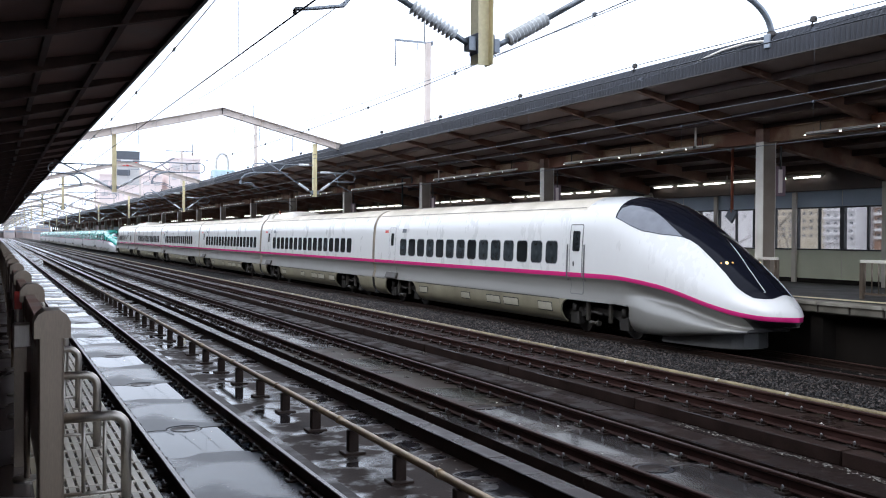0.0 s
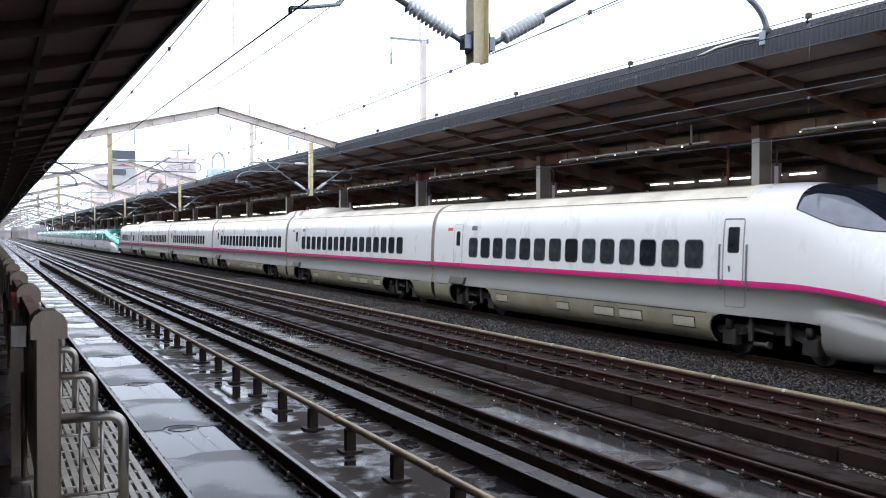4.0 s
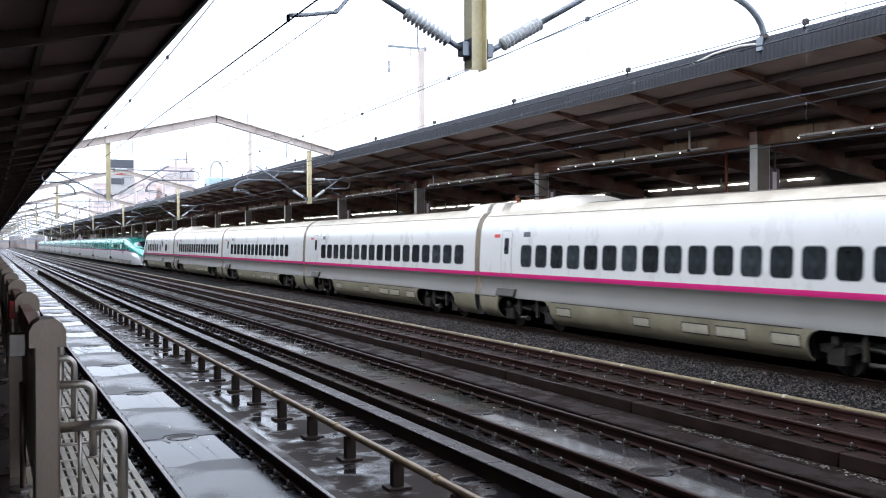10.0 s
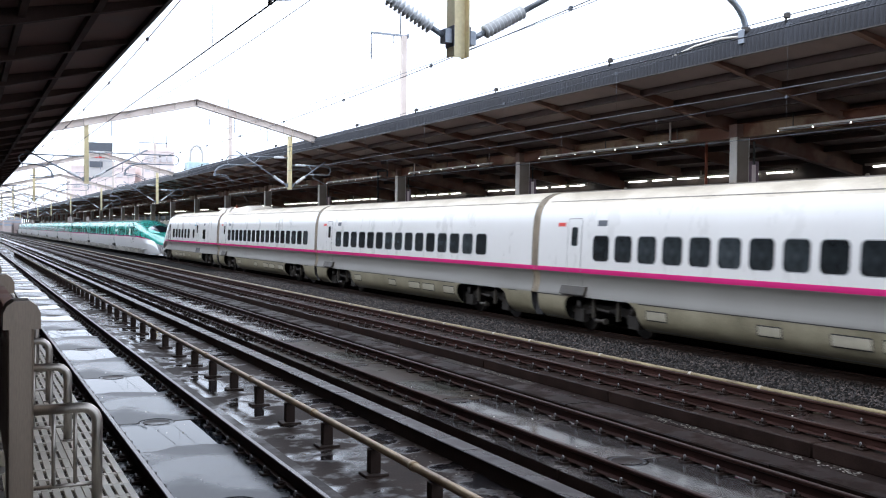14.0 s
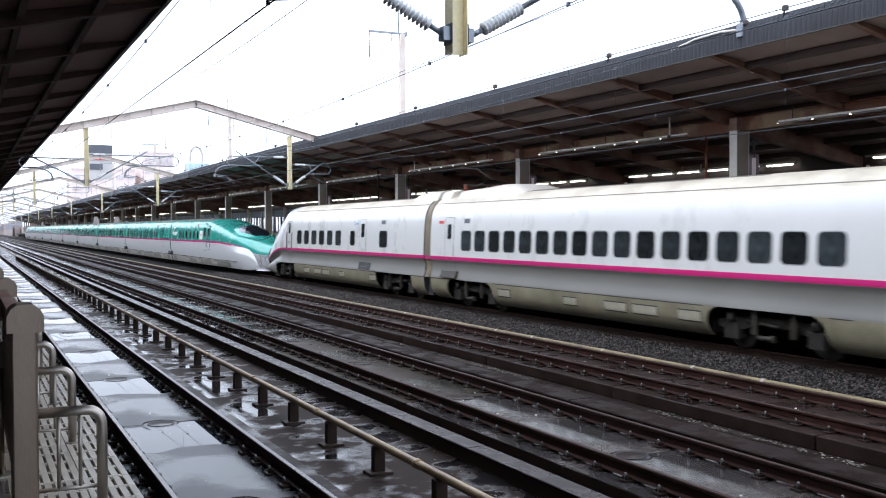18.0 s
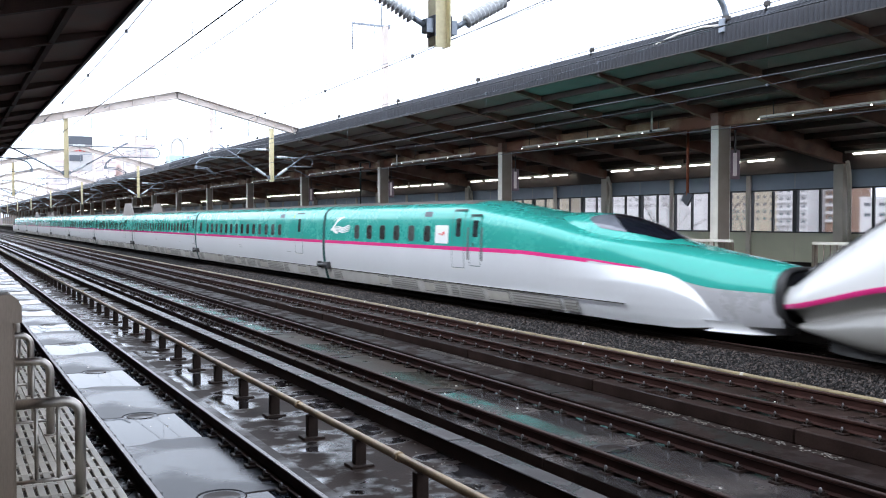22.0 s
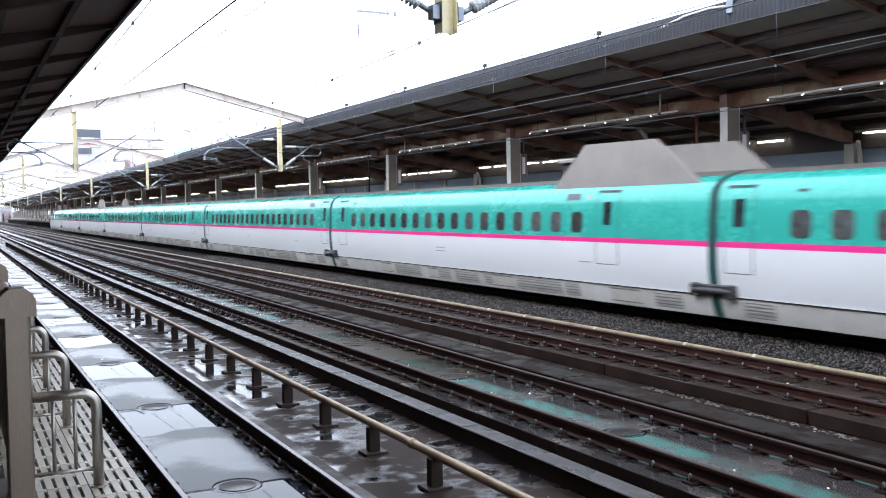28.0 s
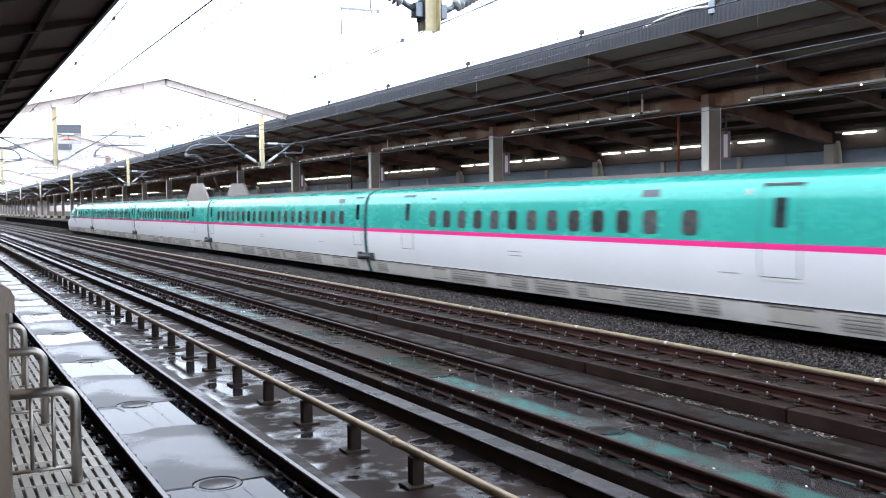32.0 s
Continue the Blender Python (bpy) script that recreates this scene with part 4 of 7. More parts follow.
def back_wall():
    """The outer wall of the far platform, with its window bands."""
    w = thing("wall_back", "pale green wall with dark-framed windows behind the platform", "wall", kind="structure")
    y0, y1 = NEAR, STATION_END
    part("dado", Shape().box(WALL_X, WALL_X + 0.15, y0, y1, PLAT, 2.42), M["wall_green"], w, "pale green painted panels")
    part("plinth", Shape().box(WALL_X - 0.02, WALL_X - 0.002, y0, y1, PLAT, PLAT + 0.16), M["concrete_dark"], w)
    part("header", Shape().box(WALL_X, WALL_X + 0.15, y0, y1, 3.95, 4.52), M["wall_blue"], w, "blue-grey panels over the windows")
    part("wall_beam", Shape().box(WALL_X - 0.16, WALL_X + 0.15, y0, y1, 4.522, 5.45), M["beam_dark"], w, "dark brown steel beam along the wall head")
    s = Shape()
    y = COLUMN_Y - BAY * 4
    while y < 200:
        s.box(WALL_X - 0.012, WALL_X - 0.002, y - 0.008, y + 0.008, PLAT + 0.17, 2.42)
        s.box(WALL_X - 0.012, WALL_X - 0.002, y - 0.008, y + 0.008, 3.98, 4.51)
        y += BAY / 6
    part("panel_joint", s, M["pilaster"], w)
    part("sill", Shape().box(WALL_X - 0.05, WALL_X + 0.15, y0, y1, 2.42, 2.47), M["frame_dark"], w)
    part("lintel", Shape().box(WALL_X - 0.03, WALL_X + 0.15, y0, y1, 3.90, 3.95), M["frame_dark"], w)
    wide = Shape().bevel_box(WALL_X - 0.34, WALL_X - 0.03, -0.20, 0.20, PLAT, 4.70, 0.015).mesh("pilaster", M["pilaster"])
    slim = Shape().bevel_box(WALL_X - 0.12, WALL_X - 0.03, -0.10, 0.10, PLAT, 4.50, 0.01).mesh("pilaster", M["pilaster"])
    duct = Shape().tube([(WALL_X - 0.2, -0.34, PLAT), (WALL_X - 0.2, -0.34, 4.2), (WALL_X - 0.28, -0.38, 4.45), (WALL_X - 0.5, -0.5, 4.75)], 0.07, 10).mesh("downpipe", M["pilaster"])
    mull = Shape().box(WALL_X + 0.03, WALL_X + 0.11, -0.04, 0.04, 2.47, 3.90).mesh("mullion", M["frame_dark"])
    thick = Shape().box(WALL_X - 0.01, WALL_X + 0.13, -0.095, 0.095, 2.472, 3.898).mesh("mullion", M["frame_dark"])
    pane = Shape().box(WALL_X + 0.06, WALL_X + 0.068, -0.49, 0.49, 2.472, 3.898).mesh("pane", M["pane_clear"])
    for i in range(-3, 15):
        base = COLUMN_Y + BAY * i
        part("pilaster", wide, None, w, at=pose(0, base, 0))
        part("downpipe", duct, None, w, at=pose(0, base, 0))
        for j in (1, 2):
            part("pilaster", slim, None, w, at=pose(0, base + BAY * j / 3, 0))
        for j in range(12):
            y = base + BAY * j / 12
            part("mullion", thick if j % 2 == 0 else mull, None, w, at=pose(0, y, 0))
            if i < 6:
                ob = part("pane", pane, None, w, at=pose(0, y + BAY / 24, 0))
                ob.visible_shadow = False
    return w


def platform_lights():
    """Runs of tubes along the column line, seen edge on, and lit runs at the wall."""
    run = thing("light_batten", "row of slim fluorescent battens under the canopy", "light", "batten rows")
    s = Shape().box(-0.03, 0.03, -4.4, 4.4, 0.05, 0.10)
    part("rail", s, M["column"], run)
    for k in range(7):
        part("tube", Shape().tube([(0.0, -4.3 + 1.255 * k, 0.02), (0.0, -3.15 + 1.255 * k, 0.02)], 0.016, 6), M["line_grey"], run)
        part("cap", Shape().box(-0.014, 0.014, -3.095 + 1.255 * k, -3.06 + 1.255 * k, 0.005, 0.035), M["tube_lit"], run, "bright lamp end")
    for k in (-3.9, 0, 3.9):
        part("hanger", Shape().box(-0.01, 0.01, k - 0.01, k + 0.01, 0.09, 0.5), M["iron"], run)
    run.matrix_basis = pose(COLUMN_X - 0.35, 28.6, 5.72)
    for i in range(-2, 16):
        if i:
            copy_thing(run, pose(COLUMN_X - 0.35, 28.6 + BAY * i, 5.72))
    lit = thing("lit_batten", "row of lit fluorescent tubes along the back wall", "light", "lit tube rows")
    part("rail", Shape().box(-0.04, 0.04, -4.9, 4.9, 0.06, 0.13), M["column"], lit)
    for k in range(6):
        y = -4.75 + 1.62 * k
        part("tube", Shape().tube([(0, y, 0.02), (0, y + 1.25, 0.02)], 0.030, 8), M["tube_lit"], lit, "lit white tube")
        part("holder", Shape().box(-0.03, 0.03, y - 0.05, y - 0.01, -0.01, 0.06), M["column"], lit)
    part("stem", Shape().box(-0.02, 0.02, -0.02, 0.02, 0.12, 0.3), M["column"], lit)
    lit.matrix_basis = pose(26.1, 29.7, 4.98)
    for i in range(-2, 16):
        if i:
            copy_thing(lit, pose(26.1, 29.7 + BAY * i, 4.98))


far_platform()
back_wall()
platform_lights()
# ---------------------------------------------------------------- overhead line
GANTRY0, GANTRY_STEP, GANTRIES = 10.07, 38.3, 18
POST_L, POST_R = 5.17, 15.10
# reach and height of each upper stay
REACH = {(POST_L, -1): (2.6, 6.15), (POST_L, 1): (3.95, 6.36), (POST_R, -1): (2.95, 6.48), (POST_R, 1): (1.9, 6.12)}


def insulator(s, a, b, r, mat=0, step=0.055):
    """A ribbed porcelain rod from a to b."""
    a, b = Vector(a), Vector(b)
    n = max(4, int((b - a).length / step))
    path, rs = [], []
    for i in range(n):
        for f, k in ((0.1, 0.55), (0.45, 1.0), (0.6, 1.0), (0.9, 0.55)):
            path.append(a.lerp(b, (i + f) / n))
            rs.append(r * k)
    s.tube(path, rs, 12, mat)


def gantry(full=True):
    g = thing("catenary_gantry", "pale weathered steel portal over the tracks with yellow drop posts", "gantry", "catenary gantries")
    peak = (10.31, 9.20)
    top = [(2.9, 7.42), peak, (17.2, 7.50)]
    beam = Shape()
    for (xa, za), (xb, zb) in zip(top, top[1:]):
        for o in (0.0, -0.335):
            beam.prism([(xa, za + o), (xb, zb + o), (xb, zb + o - 0.03), (xa, za + o - 0.03)], "y", -0.15, 0.15)
        beam.prism([(xa, za - 0.03), (xb, zb - 0.03), (xb, zb - 0.335), (xa, za - 0.335)], "y", -0.012, 0.012)
        n = 7
        for i in range(n + 1):
            t = i / n
            x, z = xa + (xb - xa) * t, za + (zb - za) * t
            beam.box(x - 0.008, x + 0.008, -0.14, 0.14, z - 0.33, z - 0.03)
    part("beam", beam, M["gantry"], g, "peaked pale beam with stiffeners")
    for x, top_z in ((POST_L, 7.68), (POST_R, 7.60)):
        s = Shape().box(x - 0.10, x - 0.086, -0.10, 0.10, 4.85, top_z).box(x + 0.086, x + 0.10, -0.10, 0.10, 4.85, top_z).box(x - 0.086, x + 0.086, -0.008, 0.008, 4.85, top_z)
        for k in range(10):
            for sy in (-0.06, 0.06):
                s.prism([(sy + a, 4.95 + k * 0.25 + b) for a, b in circle(0, 0, 0.012, 6)], "x", x + 0.10, x + 0.112)
        part("drop_post", s, M["yellow"], g, "cream yellow steel drop post")
        for a, b in ((-0.112, -0.1005), (0.1005, 0.112)):
            part("clamp_plate", Shape().bevel_box(x + a, x + b, -0.11, 0.11, 4.96, 5.20, 0.004), M["sign_dark"], g, "dark blue-grey clamp plate on the post foot")
        for side in (-1, 1):
            e = x + side * 0.10
            reach, z1 = REACH[x, side]
            arm = Shape()
            pt = Vector((e + side * 0.10, 0, 5.09))
            rise = math.atan2(z1 - 5.09, min(reach, 2.7) - 0.5)
            rise = min(rise, radians(36))
            d = Vector((side * math.cos(rise), 0, math.sin(rise)))
            arm.box(e, e + side * 0.10, -0.07, 0.07, 5.0, 5.16)
            arm.tube([pt, pt + d * 0.16], 0.035, 8)
            long = (min(reach, 2.75) - 0.15) / math.cos(rise)
            arm.tube([pt + d * 0.78, pt + d * long], 0.036, 8)
            # upper stay, with a rounded return at its end
            arm.tube([(e, 0, z1), (e + side * 0.2, 0, z1)], 0.03, 8)
            arm.tube([(e + side * 0.75, 0, z1), (e + side * reach, 0, z1)], 0.03, 8)
            r = 0.23
            bend = [(e + side * (reach + r * math.sin(a)), 0, z1 - r + r * math.cos(a)) for a in [i * math.pi / 8 for i in range(9)]]
            if not full:
                bend = []
            if bend:
                arm.tube(bend + [(e + side * reach * 0.45, 0, z1 - 2 * r)], 0.028, 8)
            if bend:
                arm.tube([(e + side * reach * 0.5, 0, z1), (e + side * reach * 0.63, 0, z1 - 2 * r)], 0.022, 6)
                zq = z1 - 2 * r
                if (x, side) == (POST_R, 1):
                    arm.tube([(e + 1.2, 0, zq), (e + 1.15, 0, 5.5), (e + 1.4, 0, 5.40), (e + 1.9, 0, 5.14)], 0.025, 8)
                else:
                    # a thick tube that curls down to a clamp, and the two thin arms that lead back to the wire
                    back = 1 if (x, side) == (POST_L, -1) else -1
                    at = min(TRACKS, key=lambda c: abs(c - e - side * 2.5)) - 0.1 * back
                    curl = [(at + back * d, 0, zq - h) for d, h in ((0.0, 0.0), (0.35, 0.0), (0.62, 0.05), (0.86, 0.14), (1.02, 0.28), (1.08, 0.46))]
                    arm.tube(curl, 0.036, 8)
                    cx = at + back * 1.08
                    arm.bevel_box(cx - 0.06, cx + 0.06, -0.06, 0.06, zq - 0.60, zq - 0.44, 0.012)
                    for dz, dy in ((0.0, -0.04), (-0.07, 0.04)):
                        arm.tube([(cx, dy, zq - 0.50 + dz), (cx - back * 0.55, dy, zq - 0.54 + dz), (at + back * 0.1, dy, 5.16 + dz)], 0.019, 6)
            part("cantilever", arm, M["tube"], g, "grey tubular cantilever arm")
            ins = Shape()
            insulator(ins, pt + d * 0.16, pt + d * 0.78, 0.085)
            part("insulator", ins, M["porcelain"], g, "white ribbed insulator")
            ins = Shape()
            insulator(ins, (e + side * 0.2, 0, z1), (e + side * 0.75, 0, z1), 0.075)
            part("insulator", ins, M["porcelain"], g, "white ribbed insulator")
    # short hanging rods below the beam
    for x, z in ((6.3, 7.9), (12.2, 8.35), (13.9, 7.9)):
        part("hanger", Shape().tube([(x, 0, z), (x, 0, z - 0.75)], 0.02, 6), M["tube"], g)
    # seat on the canopy edges
    part("bearing", Shape().bevel_box(16.62, 17.25, -0.2, 0.2, 6.95, 7.2, 0.02), M["gantry"], g)
    return g


def gantries():
    gantry(False).matrix_basis = pose(0, GANTRY0, 0)
    g = gantry()
    g.matrix_basis = pose(0, GANTRY0 + GANTRY_STEP, 0)
    for i in range(2, GANTRIES):
        copy_thing(g, pose(0, GANTRY0 + GANTRY_STEP * i, 0))


def wires():
    y0, y1 = GANTRY0 - GANTRY_STEP, GANTRY0 + GANTRY_STEP * (GANTRIES - 1)
    for n, x in enumerate(TRACKS):
        line = thing("overhead_line", "dark overhead contact wire hung from a sagging messenger wire", "overhead line", "overhead lines")
        ys = [y0 + 1.915 * i for i in range(int((y1 - y0) / 1.915) + 1)]

        def sag(y):
            t = ((y - GANTRY0) / GANTRY_STEP) % 1.0
            return 5.77 + 0.38 * (2 * t - 1) ** 2

        def side(y):
            t = (y - GANTRY0) / GANTRY_STEP
            return x + 0.02 * math.cos(math.pi * t)
        up = (0, 0, 0.2, 0.05)[n]
        part("contact_wire", Shape().tube([(side(y), y, 5.05 + up) for y in ys], 0.0085, 5), M["wire"], line)
        part("messenger_wire", Shape().tube([(side(y), y, sag(y) + up) for y in ys], 0.0085, 5), M["wire"], line)
        y = GANTRY0 + 6.46 - 4.68 * 6
        while y < min(y1, 200):
            part("dropper", Shape().tube([(side(y), y, 5.05 + up), (side(y), y, sag(y) + up)], 0.0032, 4), M["wire"], line)
            part("clamp", Shape().bevel_box(side(y) - 0.02, side(y) + 0.02, y - 0.035, y + 0.035, sag(y) + up - 0.03, sag(y) + up + 0.03, 0.006), M["wire"], line)
            y += 4.68
    for x, z, r in ((6.9, 8.2, 0.011), (12.2, 8.02, 0.011)):
        ys = [y0 + 3.83 * i for i in range(int((y1 - y0) / 3.83) + 1)]
        f = thing("feeder_wire", "thin grey feeder wire above the tracks", "wire", "feeder wires")
        pts = [(x, y, z - 0.35 + 0.35 * (2 * (((y - GANTRY0) / GANTRY_STEP) % 1.0) - 1) ** 2) for y in ys]
        part("wire", Shape().tube(pts, r, 5), M["tube"], f)


def feeder_masts():
    m = thing("feeder_mast", "pale mast with a short top arm above the canopy", "mast", "feeder masts")
    part("mast", Shape().prism([(-0.14, -0.14), (0.14, -0.14), (0.14, 0.14), (-0.14, 0.14)], "z", 6.1, 13.40), M["gantry"], m, "pale weathered mast")
    s = Shape().box(-1.95, 0.27, -0.045, 0.045, 13.36, 13.46).box(0.20, 0.28, -0.12, 0.12, 13.28, 13.52)
    part("arm", s, M["tube"], m, "grey top arm")
    part("rod", Shape().tube([(-0.2, 0, 13.40), (-0.2, 0, 14.6), (-0.26, 0, 14.68), (-0.34, 0, 14.66)], 0.03, 6), M["tube"], m)
    s = Shape().tube([(-1.9, 0, 13.4), (-1.9, 0, 12.6)], 0.025, 6)
    insulator(s, (-1.9, 0, 12.6), (-1.9, 0, 12.0), 0.06)
    s.tube([(-0.62, 0, 13.38), (-0.62, 0, 12.95)], 0.02, 6)
    part("hanger", s, M["tube"], m)
    m.matrix_basis = pose(21.5, GANTRY0 + GANTRY_STEP, 0)
    for i in range(2, 11):
        copy_thing(m, pose(21.5, GANTRY0 + GANTRY_STEP * i, 0))


def near_steady_arm():
    a = thing("steady_arm", "grey steady arm clamped to the contact wire near the first gantry", "steady arm")
    part("arm", Shape().tube([(2.72, 9.35, 5.10), (2.95, 9.5, 5.16), (3.35, 9.75, 5.28), (3.9, 10.05, 5.9)], 0.02, 8), M["tube"], a)
    part("clamp", Shape().bevel_box(2.695, 2.725, 9.32, 9.38, 5.04, 5.11, 0.01), M["iron"], a, "dark wire clamp")


def eave_fittings():
    """Knobs on the rolled eave with a cable between them, and the curved conduit that comes down onto the roof."""
    line = thing("eave_cable", "thin cable on dark brackets along the canopy eave", "cable")
    part("cable", Shape().tube([(16.52, y, 7.72 - 0.03 * math.sin((y - 15.5) * math.pi / 6.6) ** 2) for y in [4 + i * 1.65 for i in range(80)]], 0.012, 5), M["wire"], line)
    for i in range(18):
        y = 16.05 + 6.6 * i
        s = Shape().tube([(16.46, y, 7.56), (16.52, y, 7.70)], 0.02, 6)
        s.bevel_box(16.46, 16.58, y - 0.075, y + 0.075, 7.66, 7.78, 0.03)
        part("bracket", s, M["iron"], line)
    c = thing("curved_conduit", "thick grey conduit that bends down onto the canopy", "conduit")
    pts = []
    for i in range(10):
        a = math.pi / 2 * i / 9
        pts.append((14.95 + 1.55 * math.sin(a), 17.3, 7.55 + 1.0 * math.cos(a)))
    part("pipe", Shape().tube([(12.6, 17.3, 8.62)] + pts, 0.075, 10), M["tube"], c)
    part("foot", Shape().bevel_box(16.33, 16.40, 17.2, 17.4, 7.28, 7.60, 0.02), M["tube"], c, "grey fixing plate")
    part("strap", Shape().tube([(16.5, 17.3, 7.50), (16.5, 17.3, 7.66)], 0.11, 10), M["iron"], c, "dark clamp ring")
    h = thing("loose_hose", "grey cable looped over the canopy eave", "cable")
    part("hose", Shape().tube([(16.45, 17.2, 7.45), (16.38, 18.0, 7.52), (16.40, 18.9, 7.50), (16.42, 19.8, 7.38)], 0.03, 8), M["column"], h)


gantries()
wires()
feeder_masts()
near_steady_arm()
eave_fittings()


# ---------------------------------------------------------------- trains
def side_width(table, z):
    return lerp(table, z)


W_SECTION = ((0.25, 1.12), (0.36, 1.27), (0.48, 1.375), (0.62, 1.435), (0.98, 1.468), (1.04, 1.456), (1.12, 1.434), (1.25, 1.402), (1.38, 1.384), (1.50, 1.390), (1.57, 1.412), (1.62, 1.443), (1.66, 1.471), (1.79, 1.472), (2.05, 1.466), (2.35, 1.456), (2.66, 1.441), (2.95, 1.42),
             (3.25, 1.385), (3.45, 1.33), (3.62, 1.245), (3.78, 1.11), (3.90, 0.93), (3.99, 0.68), (4.04, 0.38), (4.06, 0.0))
G_SECTION = ((0.22, 1.43), (0.45, 1.515), (0.70, 1.572), (0.73, 1.578), (1.0, 1.622), (1.25, 1.653), (1.5, 1.670), (1.84, 1.675), (1.905, 1.674), (1.97, 1.672), (2.1, 1.668), (2.35, 1.658), (2.6, 1.643), (2.85, 1.618),
             (3.05, 1.583), (3.18, 1.535), (3.29, 1.45), (3.38, 1.33), (3.47, 1.12), (3.55, 0.82), (3.585, 0.60), (3.605, 0.42), (3.62, 0.0))


def arc_rise(section, s0):
    """For each place of a section: how far up the curve it lies, 0 at the stripe and 1 on the ridge."""
    run = [0.0]
    for (z0, x0), (z1, x1) in zip(section, section[1:]):
        run.append(run[-1] + (math.hypot(z1 - z0, x1 - x0) if z0 >= s0 - 1e-6 else 0.0))
    return [r / run[-1] for r in run]


# the bulging lower part of the nose: height of its upper rim, its half width and its lower edge
BELLY_RIM = ((18.6, 1.38), (19.0, 1.37), (20.0, 1.26), (21.0, 1.11), (21.8, 0.90), (22.5, 0.73), (22.9, 0.65), (23.2, 0.62), (24.1, 0.80))
BELLY_WIDE = ((18.6, 1.47), (19.4, 1.46), (20.3, 1.44), (21.0, 1.41), (21.8, 1.31), (22.4, 1.13), (22.8, 0.90), (23.05, 0.60), (23.2, 0.25), (24.1, 0.0))
BELLY_LOW = ((18.6, 0.25), (19.6, 0.25), (20.9, 0.30), (21.8, 0.41), (22.6, 0.50), (23.0, 0.54), (23.2, 0.58), (24.1, 0.79))
HOLLOW = {1.62: 0.15, 1.57: 0.38, 1.50: 0.68, 1.38: 1.0}
SHOULDER = {1.25: (0.40, 0.18), 1.12: (0.70, 0.42), 1.04: (0.88, 0.66), 0.98: (0.96, 0.82)}
FLANK = {0.62: (1.0, 0.35), 0.48: (0.985, 0.62), 0.36: (0.95, 0.85), 0.25: (0.88, 1.0)}


def belly(u, z, w, x, zz, low):
    """Half width and height of the lower nose: a hollow under the stripe, then a shoulder that swells out and a rounded flank."""
    b = min(1.0, max(0.0, (u - 18.8) / 1.6))
    b = b * b * (3 - 2 * b)
    rim, wide, bottom = lerp(BELLY_RIM, u), lerp(BELLY_WIDE, u), lerp(BELLY_LOW, u)
    wide = min(wide, w * 1.12)
    inner = max(0.0, min(wide, w) - 0.26 * min(1.0, w))
    side = rim - (rim - bottom) * 0.52
    if z in HOLLOW:
        f = HOLLOW[z]
        to = (w + (inner - w) * f ** 0.75, low + (rim - low) * f)
    elif z in SHOULDER:
        f, g = SHOULDER[z]
        to = (inner + (wide - inner) * f, rim + (side - rim) * g)
    elif z in FLANK:
        f, g = FLANK[z]
        to = (wide * f, side + (bottom - side) * g)
    else:
        to = (w, zz)
    return x + (to[0] - x) * b, zz + (to[1] - zz) * b


def shell(section, stations, ztop, zlow, wide, stripe, glass_z, zones, cut, extra=None, bend=None, band=0.0, upper=None):
    """The body of a car as one skin. stations: distances ahead of the joint; the other tables tell roof height, bottom, width and the stripe's
    top along them. zones(z, u) picks the paint for a place on the straight section. cut: spans without a skirt."""
    half = [s[0] for s in section]
    s0 = stripe[0][1]
    z00, z11, w00 = section[0][0], section[-1][0], max(w for _, w in section)
    rise = arc_rise(section, s0)
    rows = []
    for u in stations:
        zt, zb, w, st, gz = lerp(ztop, u), lerp(zlow, u), lerp(wide, u), lerp(stripe, u), lerp(glass_z, u)
        g0 = glass_z[0][1]
        gz = min(gz, zt - 0.002)
        ring = []
        for z, x in section:
            if z > band and z <= s0:
                zz = st - (s0 - z) * (0.85 if st < s0 - 0.01 else 1.0)
            elif z <= band:
                low = st - (s0 - band) * (0.85 if st < s0 - 0.01 else 1.0)
                zz = zb + (z - z00) / (band - z00) * (low - zb)
            elif z <= g0:
                zz = st + (z - s0) / (g0 - s0) * (gz - st)
            else:
                zz = gz + (z - g0) / (z11 - g0) * (zt - gz)
            if upper and u > 17.5 and z > s0:
                ring.append((upper(u, rise[len(ring)])[0], -u, upper(u, rise[len(ring)])[1]))
                continue
            if upper and u > 18.8 and z <= band:
                low = st - (s0 - band) * (0.85 if st < s0 - 0.01 else 1.0)
                px, pz = belly(u, z, w, w * x / w00, zz, low)
                ring.append((px, -u, pz))
                continue
            b = bend(u) if bend else 0.0
            f = min(1.0, max(0.0, (z - s0) / (z11 - s0)))
            ring.append((w * (x / w00 * (1 - b) + b * math.sqrt(max(0.0, 1 - f ** 1.5))) if z > s0 else w * x / w00, -u, zz))
        rows.append([(-x, y, z) for x, y, z in ring] + [(x, y, z) for x, y, z in ring[-2::-1]])
    sh = Shape()
    k = len(rows[0])
    v = [p for r in rows for p in r]
    faces, mats = [], []
    nh = len(section)
    for i in range(len(rows) - 1):
        um = (stations[i] + stations[i + 1]) / 2
        for j in range(k - 1):
            jj = j if j < nh - 1 else k - 2 - j
            zm = (half[jj] + half[jj + 1]) / 2
            if zm < 0.98 and any(a < um < b for a, b in cut):
                continue
            faces.append((i * k + j, (i + 1) * k + j, (i + 1) * k + j + 1, i * k + j + 1))
            mats.append(zones(zm, um))
    sh.v, sh.f, sh.m, sh.smooth = v, faces, mats, [True] * len(faces)
    for i in (0, len(rows) - 1):
        o = len(sh.v)
        sh.v = sh.v + rows[i]
        sh.f.append(tuple(o + j for j in (range(k) if i else range(k - 1, -1, -1))))
        sh.m.append(extra or 0)
        sh.smooth.append(False)
    return sh


